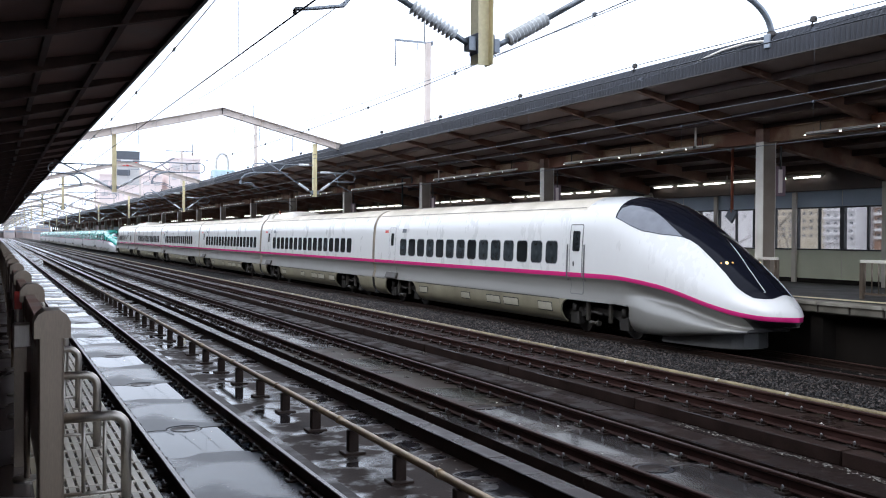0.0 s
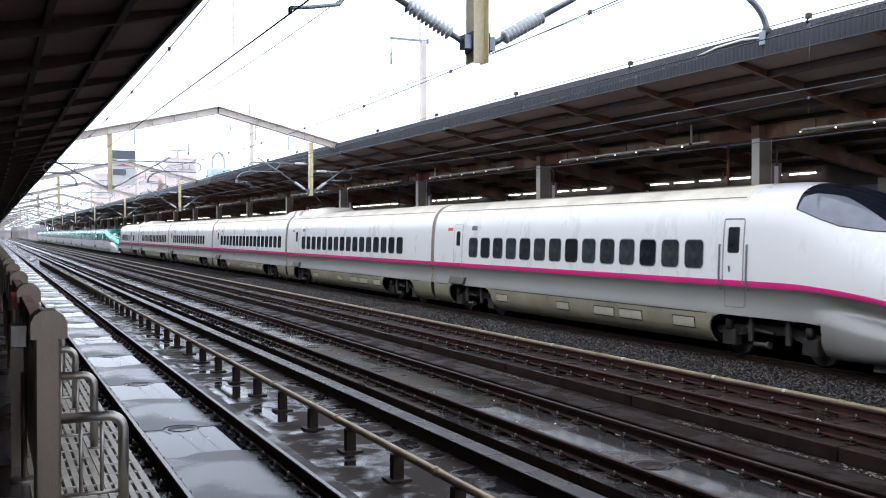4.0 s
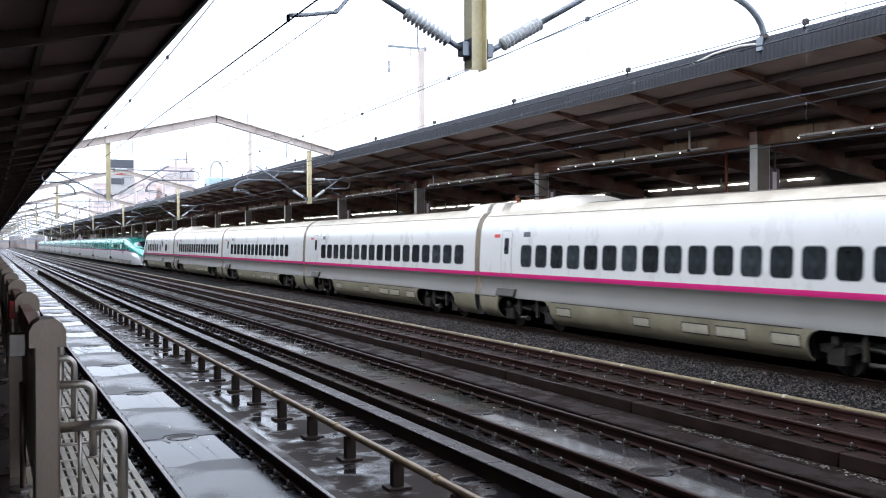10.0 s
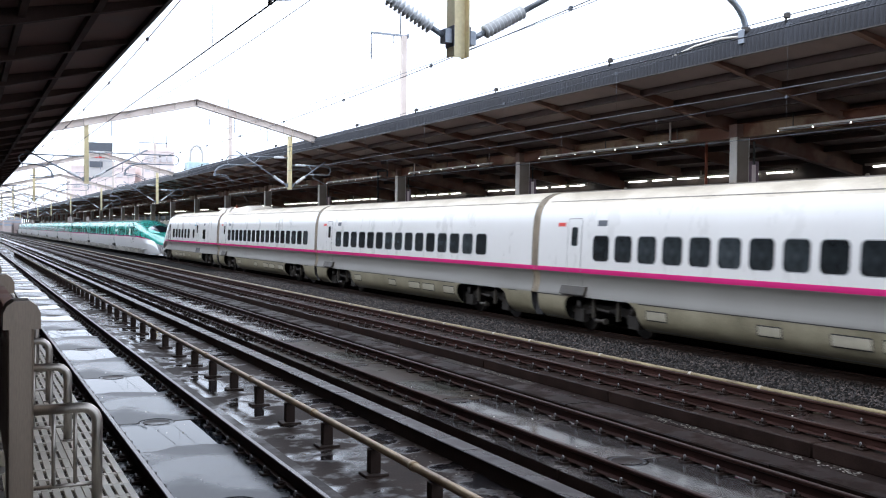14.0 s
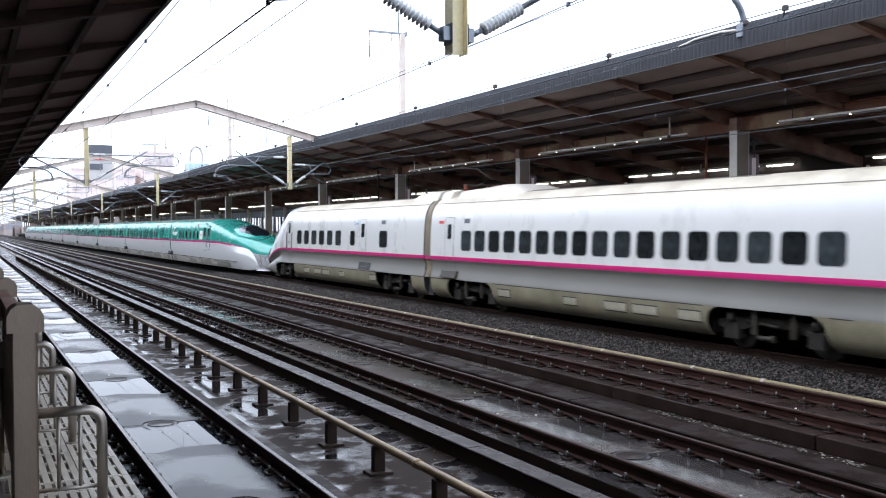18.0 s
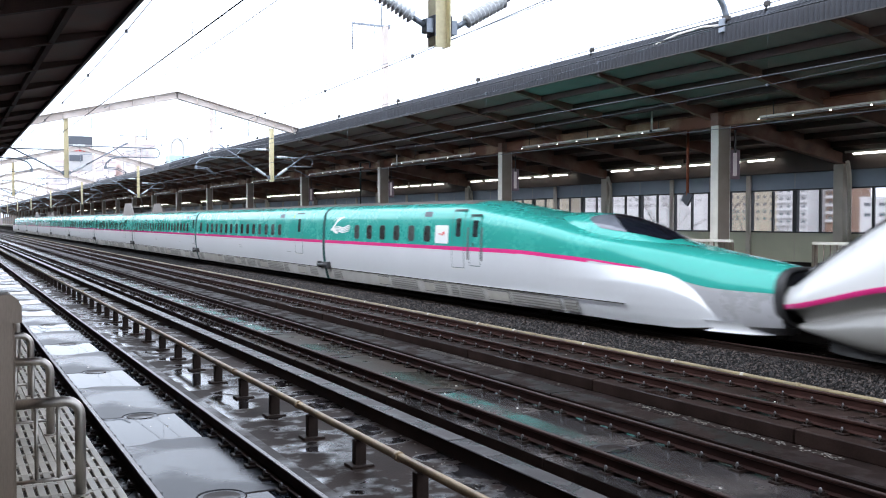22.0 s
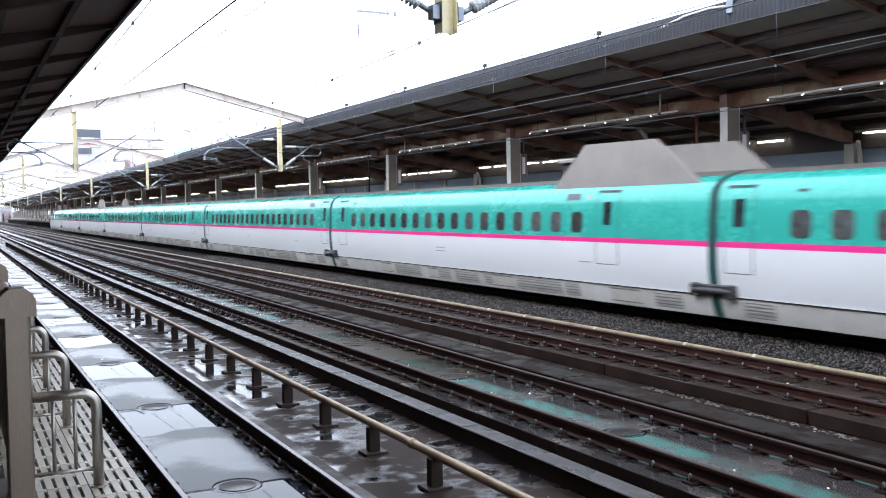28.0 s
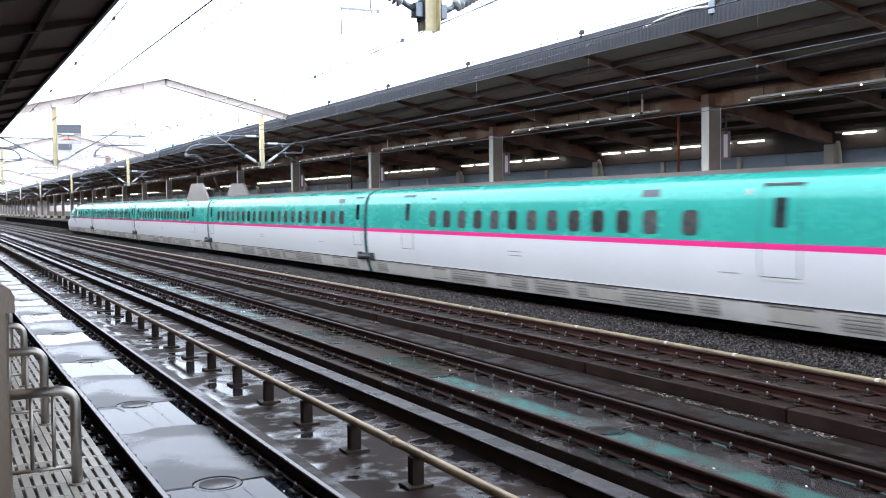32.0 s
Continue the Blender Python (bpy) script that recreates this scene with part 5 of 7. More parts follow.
def pane_shape(section, width, z0, z1, r, proud, corner=4):
    """A rounded pane that follows the curve of the side (near side, facing -x)."""
    cuts = [(z0 + r - r * math.cos(math.pi / 2 * i / corner), width / 2 - r + r * math.sin(math.pi / 2 * i / corner)) for i in range(corner + 1)]
    n = max(1, round((z1 - z0 - 2 * r) / 0.12))
    cuts += [(z0 + r + (z1 - z0 - 2 * r) * i / n, width / 2) for i in range(1, n)]
    cuts += [(z1 - (z - z0), w) for z, w in cuts[corner::-1]]
    rows = [[(-(side_width(section, z) + proud), -w, z), (-(side_width(section, z) + proud), w, z)] for z, w in cuts]
    rim = [r[0] for r in rows] + [r[1] for r in rows[::-1]]
    k = len(rim)
    s = Shape().grid(rows, 0, True)
    return s.add(rim + [(x + proud + 0.03, y, z) for x, y, z in rim], [(i, (i + 1) % k, k + (i + 1) % k, k + i) for i in range(k)])


def strip(s, section, u0, u1, z0, z1, proud=0.004, mat=0, n=4):
    """A thin plate on the near side between two heights, following the curve."""
    rows = []
    for i in range(n + 1):
        z = z0 + (z1 - z0) * i / n
        x = -(side_width(section, z) + proud)
        rows.append([(x, -u0, z), (x, -u1, z)])
    s.grid(rows, mat, True)
    back = []
    for i in range(n + 1):
        z = z0 + (z1 - z0) * i / n
        x = -(side_width(section, z) - 0.02)
        back.append([(x, -u0, z), (x, -u1, z)])
    for e in (0, 1):
        s.grid([[r[e], b[e]] for r, b in zip(rows, back)], mat, False)
    s.grid([rows[0], back[0]], mat, False)
    s.grid([rows[-1], back[-1]], mat, False)
    return s


def both(car, name, me, u, label="", parent=None):
    """A shared side mesh on the near side and, turned about, on the far side."""
    ob = part(name, me, None, parent or car, label, at=pose(0, -u, 0))
    far = part(name, me, None, parent or car, label, at=pose(0, -u, 0, 0, 0, 180))
    return ob, far


SHARED = {}


def side_mesh(key, build, mats):
    if key not in SHARED:
        SHARED[key] = build().mesh(key[0], mats)
    return SHARED[key]


def window_row(car, section, tag, us, width, z0, z1, r):
    seal = side_mesh(("window_seal", tag, width, z0, z1), lambda: pane_shape(section, width + 0.05, z0 - 0.025, z1 + 0.025, r + 0.02, 0.003), M["seal"] if tag == "g" else M["line_grey"])
    pane = side_mesh(("pane", tag, width, z0, z1), lambda: pane_shape(section, width, z0, z1, r, 0.007), M["pane_grey" if tag == "g" else "pane"])
    for u in us:
        both(car, "window_seal", seal, u)
        both(car, "pane", pane, u)


def ring_shape(section, width, z0, z1, r, t, proud):
    """A rounded frame that follows the curve of the side (near side)."""
    def ring(o):
        w, a, b, q = width / 2 - o, z0 + o, z1 - o, max(0.01, r - o)
        pts = [(w, a + q + (b - a - 2 * q) * i / 12) for i in range(13)] + [(w - q * 0.3, b - q * 0.3), (w - q, b), (-w + q, b), (-w + q * 0.3, b - q * 0.3)]
        pts += [(-w, b - q - (b - a - 2 * q) * i / 12) for i in range(13)] + [(-w + q * 0.3, a + q * 0.3), (-w + q, a), (w - q, a), (w - q * 0.3, a + q * 0.3)]
        return [(-(side_width(section, z) + proud), y, z) for y, z in pts]
    outer, inner = ring(0.0), ring(t)
    k = len(outer)
    back = [(x + proud + 0.02, y, z) for x, y, z in outer]
    f = [(i, (i + 1) % k, k + (i + 1) % k, k + i) for i in range(k)] + [(i, (i + 1) % k, 2 * k + (i + 1) % k, 2 * k + i) for i in range(k)]
    return Shape().add(outer + inner + back, f)


def skirt_corner(car, u, e):
    """The curved flank of a bogie opening: the skirt sweeps in towards the top. e: the way in which the opening lies."""
    def build():
        rows, back = [], []
        for i in range(9):
            z = 0.27 + 0.715 * i / 8
            reach = 0.03 + 0.12 * (i / 8) ** 1.2 + 0.30 * max(0.0, (i - 4.5) / 3.5) ** 3
            x = side_width(W_SECTION, z)
            rows.append([(-x, 0.01 * e, z), (-x, -e * reach, z)])
            back.append([(-x + 0.05, 0.01 * e, z), (-x + 0.05, -e * reach, z)])
        return Shape().grid(rows).grid([[a[1], b[1]] for a, b in zip(rows, back)]).grid(back)
    both(car, "skirt_corner", side_mesh(("skirt_corner", e), build, M["skirt"]), u)


def door(car, section, tag, u0, u1, z0, z1, pane_w=0.2, pz=(2.3, 2.95), foot=False):
    w = u1 - u0
    m = M["door_seam"] if tag[0] == "w" else M["door_green"]
    me = side_mesh(("door", tag, round(w, 2), z0, z1), lambda: ring_shape(section, w, z0, z1, 0.07, 0.032 if tag == "w2" else 0.026 if tag[0] == "g" else 0.018, 0.006), m)
    a, b = both(car, "door", me, (u0 + u1) / 2, "flush passenger door with a narrow window")
    pane = side_mesh(("door_pane", tag, pane_w, pz), lambda: pane_shape(section, pane_w, pz[0], pz[1], 0.06, 0.008), M["pane"])
    knob = side_mesh(("door_handle", tag, round(w, 2)), lambda: pane_shape(section, 0.05, 1.98, 2.12, 0.02, 0.012), M["seal"])
    rod = side_mesh(("grab_rail", tag), lambda: strip(Shape(), section, -0.018, 0.018, 1.55, 2.62, 0.035, n=6), M["door_seam"])
    lip = side_mesh(("drip_edge", tag, round(w, 2)), lambda: strip(Shape(), section, -w / 2, w / 2, z1 + 0.01, z1 + 0.045, 0.02, n=1), M["seal"])
    for o in (a, b):
        part("pane", pane, None, o)
        if tag[-1] == "2":
            part("handle", knob, None, o, at=pose(0, 0.12, 0))
            for e in (-1, 1):
                part("grab_rail", rod, None, o, "slim dark grab rail", at=pose(0, e * (w / 2 + 0.10), 0))
        if tag[0] == "g":
            part("drip_edge", lip, None, o, "dark drip edge over the door")
    if foot:
        fm = side_mesh(("door_step", tag, round(w, 2)), lambda: strip(Shape(), section, -w / 2 - 0.05, w / 2 + 0.02, z0 - 0.05, z0 + 0.005, 0.012, n=1), M["white_paint"])
        for o in (a, b):
            part("step", fm, None, o)


def mark(car, section, tag, name, u, w, z0, z1, mat, label=""):
    me = side_mesh((name, tag, w, z0, z1, mat.name), lambda: strip(Shape(), section, -w / 2, w / 2, z0, z1, 0.005, n=2), mat)
    both(car, name, me, u, label)


def bogie_mesh():
    """Frame, axle boxes, springs and dampers of one bogie, both sides."""
    s = Shape()
    for d in (-1, 1):
        x = d * 1.02
        s.prism([(-1.75, 0.50), (-1.2, 0.42), (-0.55, 0.60), (0.55, 0.60), (1.2, 0.42), (1.75, 0.50), (1.75, 0.66), (0.6, 0.80), (-0.6, 0.80), (-1.75, 0.66)], "x", x - 0.09, x + 0.09)
        for y in (-1.25, 1.25):
            s.bevel_box(x - 0.10 + d * 0.1, x + 0.14 + d * 0.1, y - 0.22, y + 0.22, 0.26, 0.62, 0.03)
            s.tube([(x + d * 0.16, y, 0.62), (x + d * 0.16, y, 0.86)], 0.10, 10)
        s.tube([(x + d * 0.17, -0.2, 0.62), (x + d * 0.17, 0.75, 0.70)], 0.045, 8)
    s.box(-1.0, 1.0, -0.25, 0.25, 0.55, 0.85)
    return s.mesh("bogie_frame", M["bogie"])


def bogie_details():
    s = Shape().bevel_box(-0.05, 0.05, -0.06, 0.06, 0.42, 0.96, 0.015)
    t = Shape().tube([(0, -0.10, 0.36), (0, 0.30, 0.36)], 0.055, 8)
    t.tube([(0, -0.16, 0.36), (0, -0.08, 0.36)], 0.085, 10)
    return s.mesh("damper", M["bogie_light"]), t.mesh("brake_cylinder", M["bogie_light"])


def wheel_mesh():
    s = Shape()
    for d in (-1, 1):
        s.prism([(y, z) for y, z in circle(0, 0.43, 0.43, 24)], "x", d * 0.68, d * 0.81)
        s.prism([(y, z) for y, z in circle(0, 0.43, 0.14, 12)], "x", d * 0.81, d * 0.98)
    s.tube([(-0.8, 0, 0.43), (0.8, 0, 0.43)], 0.09, 10)
    return s.mesh("wheelset", M["bogie"])


BOGIE, (DAMPER, BRAKE), WHEEL = bogie_mesh(), bogie_details(), wheel_mesh()


def add_bogie(car, u):
    b = part("bogie", BOGIE, None, car, "grimy bogie with under-car shade in its colour", at=pose(0, -u, 0))
    for x in (-1.28, 1.28):
        for y in (-0.72, 0.42):
            part("damper", DAMPER, None, b, at=pose(x, y, 0))
        part("brake_cylinder", BRAKE, None, b, at=pose(x, 0, 0))
    for y in (-1.25, 1.25):
        part("wheelset", WHEEL, None, b, at=pose(0, y, 0))


def under_box(car, u0, u1, half, cut):
    s = Shape().box(-half, half, -u0, -u1, 0.98, 1.02)
    stops = [u0] + [v for c in sorted(cut) for v in c] + [u1]
    for a, b in zip(stops[::2], stops[1::2]):
        s.box(-half + 0.26, half - 0.26, -a - 0.05, -b + 0.05, 0.30, 0.97)
    part("underframe", s, M["black_gap"], car, "black underframe")


def frange(a, b, step):
    n = max(1, round((b - a) / step))
    return [a + (b - a) * i / n for i in range(n + 1)]


def flat(v):
    return ((0, v), (99, v))


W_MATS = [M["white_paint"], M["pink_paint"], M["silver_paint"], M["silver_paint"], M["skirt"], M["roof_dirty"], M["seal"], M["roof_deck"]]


def w_zone(z, u):
    return 4 if z < 0.98 else 3 if z < 1.66 else 1 if z < 1.79 else 7 if z > 3.965 and u < 16.5 else 5 if z > 3.6 else 0


def eased(table, u, end):
    """A table read with its corners rounded off, less and less towards the tip."""
    r = min(0.45, max(0.0, (end - u) * 0.5))
    return sum(lerp(table, u + r * d) for d in (-1, -0.5, 0, 0.5, 1)) / 5


NOSE_END = 23.978
NOSE_TOP = ((0, 4.06), (17.0, 4.06), (18.1, 4.04), (19.3, 3.83), (20.2, 3.467), (21.0, 3.086), (21.8, 2.647), (22.5, 2.201), (23.1, 1.77), (23.5, 1.50), (23.8, 1.28), (23.92, 1.15), (23.978, 1.03))
NOSE_LOW = ((0, 0.25), (19.4, 0.25), (21.0, 0.30), (21.8, 0.36), (22.3, 0.45), (22.7, 0.62), (23.2, 0.74), (24.047, 0.82))
NOSE_WIDE = ((0, 1.472), (16.8, 1.472), (17.8, 1.466), (18.6, 1.452), (19.4, 1.42), (20.2, 1.365), (21.0, 1.27), (21.8, 1.175), (22.5, 1.047), (23.1, 0.859), (23.5, 0.60), (23.8, 0.33), (23.92, 0.18), (23.97, 0.07), (23.978, 0.0))
NOSE_STRIPE = ((0, 1.79), (18.6, 1.79), (19.3, 1.745), (20.2, 1.655), (21.0, 1.526), (21.8, 1.312), (22.5, 1.146), (23.1, 1.023), (23.5, 0.985), (24.0, 0.985))
# lower edge of the black glazing and upper edge of the side window, as a share of the way up the curve
GLASS_EDGE = ((18.2, 0.545), (18.6, 0.513), (19.15, 0.475), (19.61, 0.462), (20.24, 0.508), (20.81, 0.595), (21.03, 0.612), (21.31, 0.608), (21.93, 0.548), (22.33, 0.50), (22.72, 0.417), (22.97, 0.387), (23.6, 0.387))
SIDE_TOP = ((18.2, 0.60), (18.58, 0.63), (18.74, 0.683), (19.37, 0.727), (20.0, 0.68), (20.81, 0.60))


def nose_tables():
    us = [0.0] + frange(17.0, 23.4, 0.2) + frange(23.43, NOSE_END, 0.03)
    return [[(u, eased(t, u, NOSE_END)) for u in us] for t in (NOSE_TOP, NOSE_LOW, NOSE_WIDE, NOSE_STRIPE)]


NOSE = nose_tables()
W_RISE = arc_rise(W_SECTION, 1.79)


def nose_curve(u, f):
    """Half width and height of the nose, f of the way from the stripe up to the ridge: the car's section turning into an oval."""
    top, wide, stripe = lerp(NOSE[0], u), lerp(NOSE[2], u), lerp(NOSE[3], u)
    b = min(1.0, max(0.0, (u - 18.2) / 3.6))
    k = next((i for i in range(len(W_RISE) - 1) if W_RISE[i + 1] >= f - 1e-9 and W_RISE[i + 1] > 0), len(W_RISE) - 2)
    q = min(1.0, max(0.0, (f - W_RISE[k]) / (W_RISE[k + 1] - W_RISE[k])))
    x = (W_SECTION[k][1] + (W_SECTION[k + 1][1] - W_SECTION[k][1]) * q) / 1.472
    h = (W_SECTION[k][0] + (W_SECTION[k + 1][0] - W_SECTION[k][0]) * q - 1.79) / (4.06 - 1.79)
    a = math.pi / 2 * min(f, 1.0)
    x, h = x * (1 - b) + b * max(0.0, math.cos(a)) ** 1.15, h * (1 - b) + b * math.sin(a) ** 1.1
    return wide * x, stripe + (top - stripe) * h


def stretch(u, length):
    """Draws the nose out to the car's own length, gently at first."""
    return u + (length - NOSE_END) * (max(0.0, u - 18.2) / (NOSE_END - 18.2)) ** 2


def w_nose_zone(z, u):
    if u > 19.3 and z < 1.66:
        # black beyond 22.95: the shade under the nose tip, put into the paint
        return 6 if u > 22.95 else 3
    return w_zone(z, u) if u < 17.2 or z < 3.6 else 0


def w_end_body(key, length, cut, start=0.14):
    def build():
        st = frange(start, 15.9, 3.0)[:-1] + frange(15.9, 17.6, 0.5)[:-1] + frange(17.6, 23.2, 0.1)[:-1] + frange(23.2, NOSE_END, 0.035)
        st = sorted(set(round(v, 3) for v in st + [v for c in cut for v in c]))
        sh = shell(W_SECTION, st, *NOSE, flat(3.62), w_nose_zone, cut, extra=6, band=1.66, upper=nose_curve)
        sh.v = [(x, -stretch(-y, length), z) for x, y, z in sh.v]
        return sh
    return side_mesh(("body", key), build, W_MATS)


def on_nose(length, u, f, d, proud):
    """A place on the nose on side d, lifted off the skin by proud."""
    e = 0.03
    x, z = nose_curve(u, f)
    x1, z1 = nose_curve(u + e, f)
    x0, z0 = nose_curve(u, max(0.0, f - e))
    along, up = Vector((d * (x1 - x), -e, z1 - z)), Vector((d * (x - x0), 0, z - z0))
    out = along.cross(up).normalized() * d
    if out.z < 0:
        out = -out
    return Vector((d * x, -stretch(u, length), z)) + out * proud


def glass_patch(length, proud):
    """The black glazing: from edge to edge across the ridge, rounded off at its front end."""
    rows = []
    for i in range(61):
        row = []
        for n in range(-12, 13):
            c = abs(n) / 12
            u = 18.30 + 0.2 * c + (23.52 - 0.35 * c ** 5 - 18.30 - 0.2 * c) * i / 60
            row.append(on_nose(length, u, 1 - (1 - lerp(GLASS_EDGE, u)) * c, -1 if n < 0 else 1, proud))
        rows.append(row)
    return Shape().grid(rows)


def small_patch(length, d, place, nu, nf, proud):
    return Shape().grid([[on_nose(length, *place(i / nu, j / nf), d, proud) for j in range(nf + 1)] for i in range(nu + 1)])


def w_mid_body(cut, end, start):
    def build():
        st = sorted(set(round(v, 3) for v in frange(start, end, 2.0) + [v for c in cut for v in c]))
        return shell(W_SECTION, st, flat(4.06), flat(0.25), flat(1.472), flat(1.79), flat(3.62), w_zone, cut, extra=6, band=1.66)
    return side_mesh(("body", "w_mid", end), build, W_MATS)


def w_gaiter(car, u=0.0):
    def build():
        s = Shape()
        ring = [(-x * 0.985, z * 0.995 if z > 1 else z) for z, x in W_SECTION if z > 0.9] + [(x * 0.985, z * 0.995) for z, x in W_SECTION[-2::-1] if z > 0.9]
        s.prism([(x * 0.985, z * 0.996) for x, z in ring], "y", -0.21, 0.21, 1)
        for a, b, k in ((-0.21, -0.15, 1.012), (-0.145, -0.03, 1.028), (0.03, 0.10, 1.02), (0.105, 0.21, 1.008)):
            s.prism([(x * k, z * (1 + (k - 1) * 0.25)) for x, z in ring], "y", a, b, 0)
            for d in (-1, 1):
                x = d * (1.472 * 0.985 * k + 0.004)
                s.add([(x, a, 1.66), (x, b, 1.66), (x, b, 1.79), (x, a, 1.79)], [(0, 1, 2, 3)], 2)
        return s
    part("gaiter", side_mesh(("gaiter", "w"), build, [M["gaiter"], M["seal"], M["pink_paint"]]), None, car, "beige pleated gangway bellows", at=pose(0, -u, 0))
    part("gap_shade", side_mesh(("gap_shade", "w"), lambda: Shape().box(-1.3, 1.3, -0.2, 0.2, 0.3, 0.93), M["seal"]), None, car, at=pose(0, -u, 0))


def w_common(car, cut, u_end):
    under_box(car, 0.2, u_end, 1.33, cut)
    for a, b in cut:
        if b < u_end - 1.2:
            skirt_corner(car, b, -1)
        skirt_corner(car, a, 1)
    top_end = 20.2 if u_end > 20 else 17.0
    line = side_mesh(("roof_line", top_end), lambda: strip(Shape(), W_SECTION, -(top_end - 0.4) / 2, (top_end - 0.4) / 2, 3.695, 3.722, 0.006, n=1), M["roof_line"])
    both(car, "roof_line", line, top_end / 2 + 0.1, "thin dirty seam along the roof edge")
    edges = [0.0 if u_end > 20 else 0.45] + sorted(v for c in cut for v in c) + [19.3]
    for a, b in zip(edges[::2], edges[1::2]):
        both(car, "skirt_seam", side_mesh(("skirt_seam", round(b - a, 2)), lambda: strip(Shape(), W_SECTION, -(b - a) / 2, (b - a) / 2, 0.962, 0.984, 0.006, n=1), M["seal"]), (a + b) / 2)
        both(car, "skirt_lip", side_mesh(("skirt_lip", round(b - a, 2)), lambda: strip(Shape(), W_SECTION, -(b - a) / 2, (b - a) / 2, 0.30, 0.325, 0.006, n=1), M["line_grey"]), (a + b) / 2)
    # small hatches of the skirt
    for u, w, z0, z1 in ((5.6, 0.75, 0.60, 0.81), (9.4, 0.66, 0.60, 0.80), (11.55, 0.95, 0.59, 0.81), (12.8, 0.98, 0.59, 0.81), (15.0 if u_end < 19.9 else 14.5, 0.8, 0.58, 0.81)):
        if not any(a < u < b for a, b in cut) and u < u_end:
            fr = side_mesh(("hatch_frame", "w", w), lambda: pane_shape(W_SECTION, w + 0.06, z0 - 0.03, z1 + 0.03, 0.03, 0.008), M["seal"])
            hm = side_mesh(("hatch", "w", w), lambda: pane_shape(W_SECTION, w, z0, z1, 0.02, 0.014), M["hatch"])
            both(car, "hatch_frame", fr, u)
            both(car, "hatch", hm, u, "raised skirt hatch")


def roof_hump(car, line, label):
    """A streamlined hood on the roof; line: (distance ahead of the joint, height of its top)."""
    rows = []
    us = frange(line[0][0], line[-1][0], 0.12)
    for u in us:
        t = lerp(line, u)
        w = 1.0 if t > 4.15 else 0.72 + 0.28 * max(0.0, (t - 3.9) / 0.25)
        rows.append([(w * x, -u, 3.84 + (t - 3.84) * max(0.0, 1 - abs(x) ** 9)) for x in (-1, -0.96, -0.9, -0.8, -0.6, -0.3, 0, 0.3, 0.6, 0.8, 0.9, 0.96, 1)])
    s = Shape().grid(rows)
    for e in (0, -1):
        s.add(rows[e] + [(x, y, 3.8) for x, y, z in rows[e]], [(i, i + 1, i + 14, i + 13) for i in range(12)])
    part("roof_hood", s, M["hood"], car, label)


HOOD_SHORT = ((0.16, 4.22), (0.93, 4.21))
HOOD_LONG = ((1.50, 4.18), (2.2, 4.20), (3.2, 4.23), (4.2, 4.29), (4.9, 4.28), (5.4, 4.19), (5.75, 4.03), (5.95, 3.88))
HOOD_REAR = ((17.8, 3.92), (18.3, 4.05), (19.1, 4.20), (20.34, 4.23))


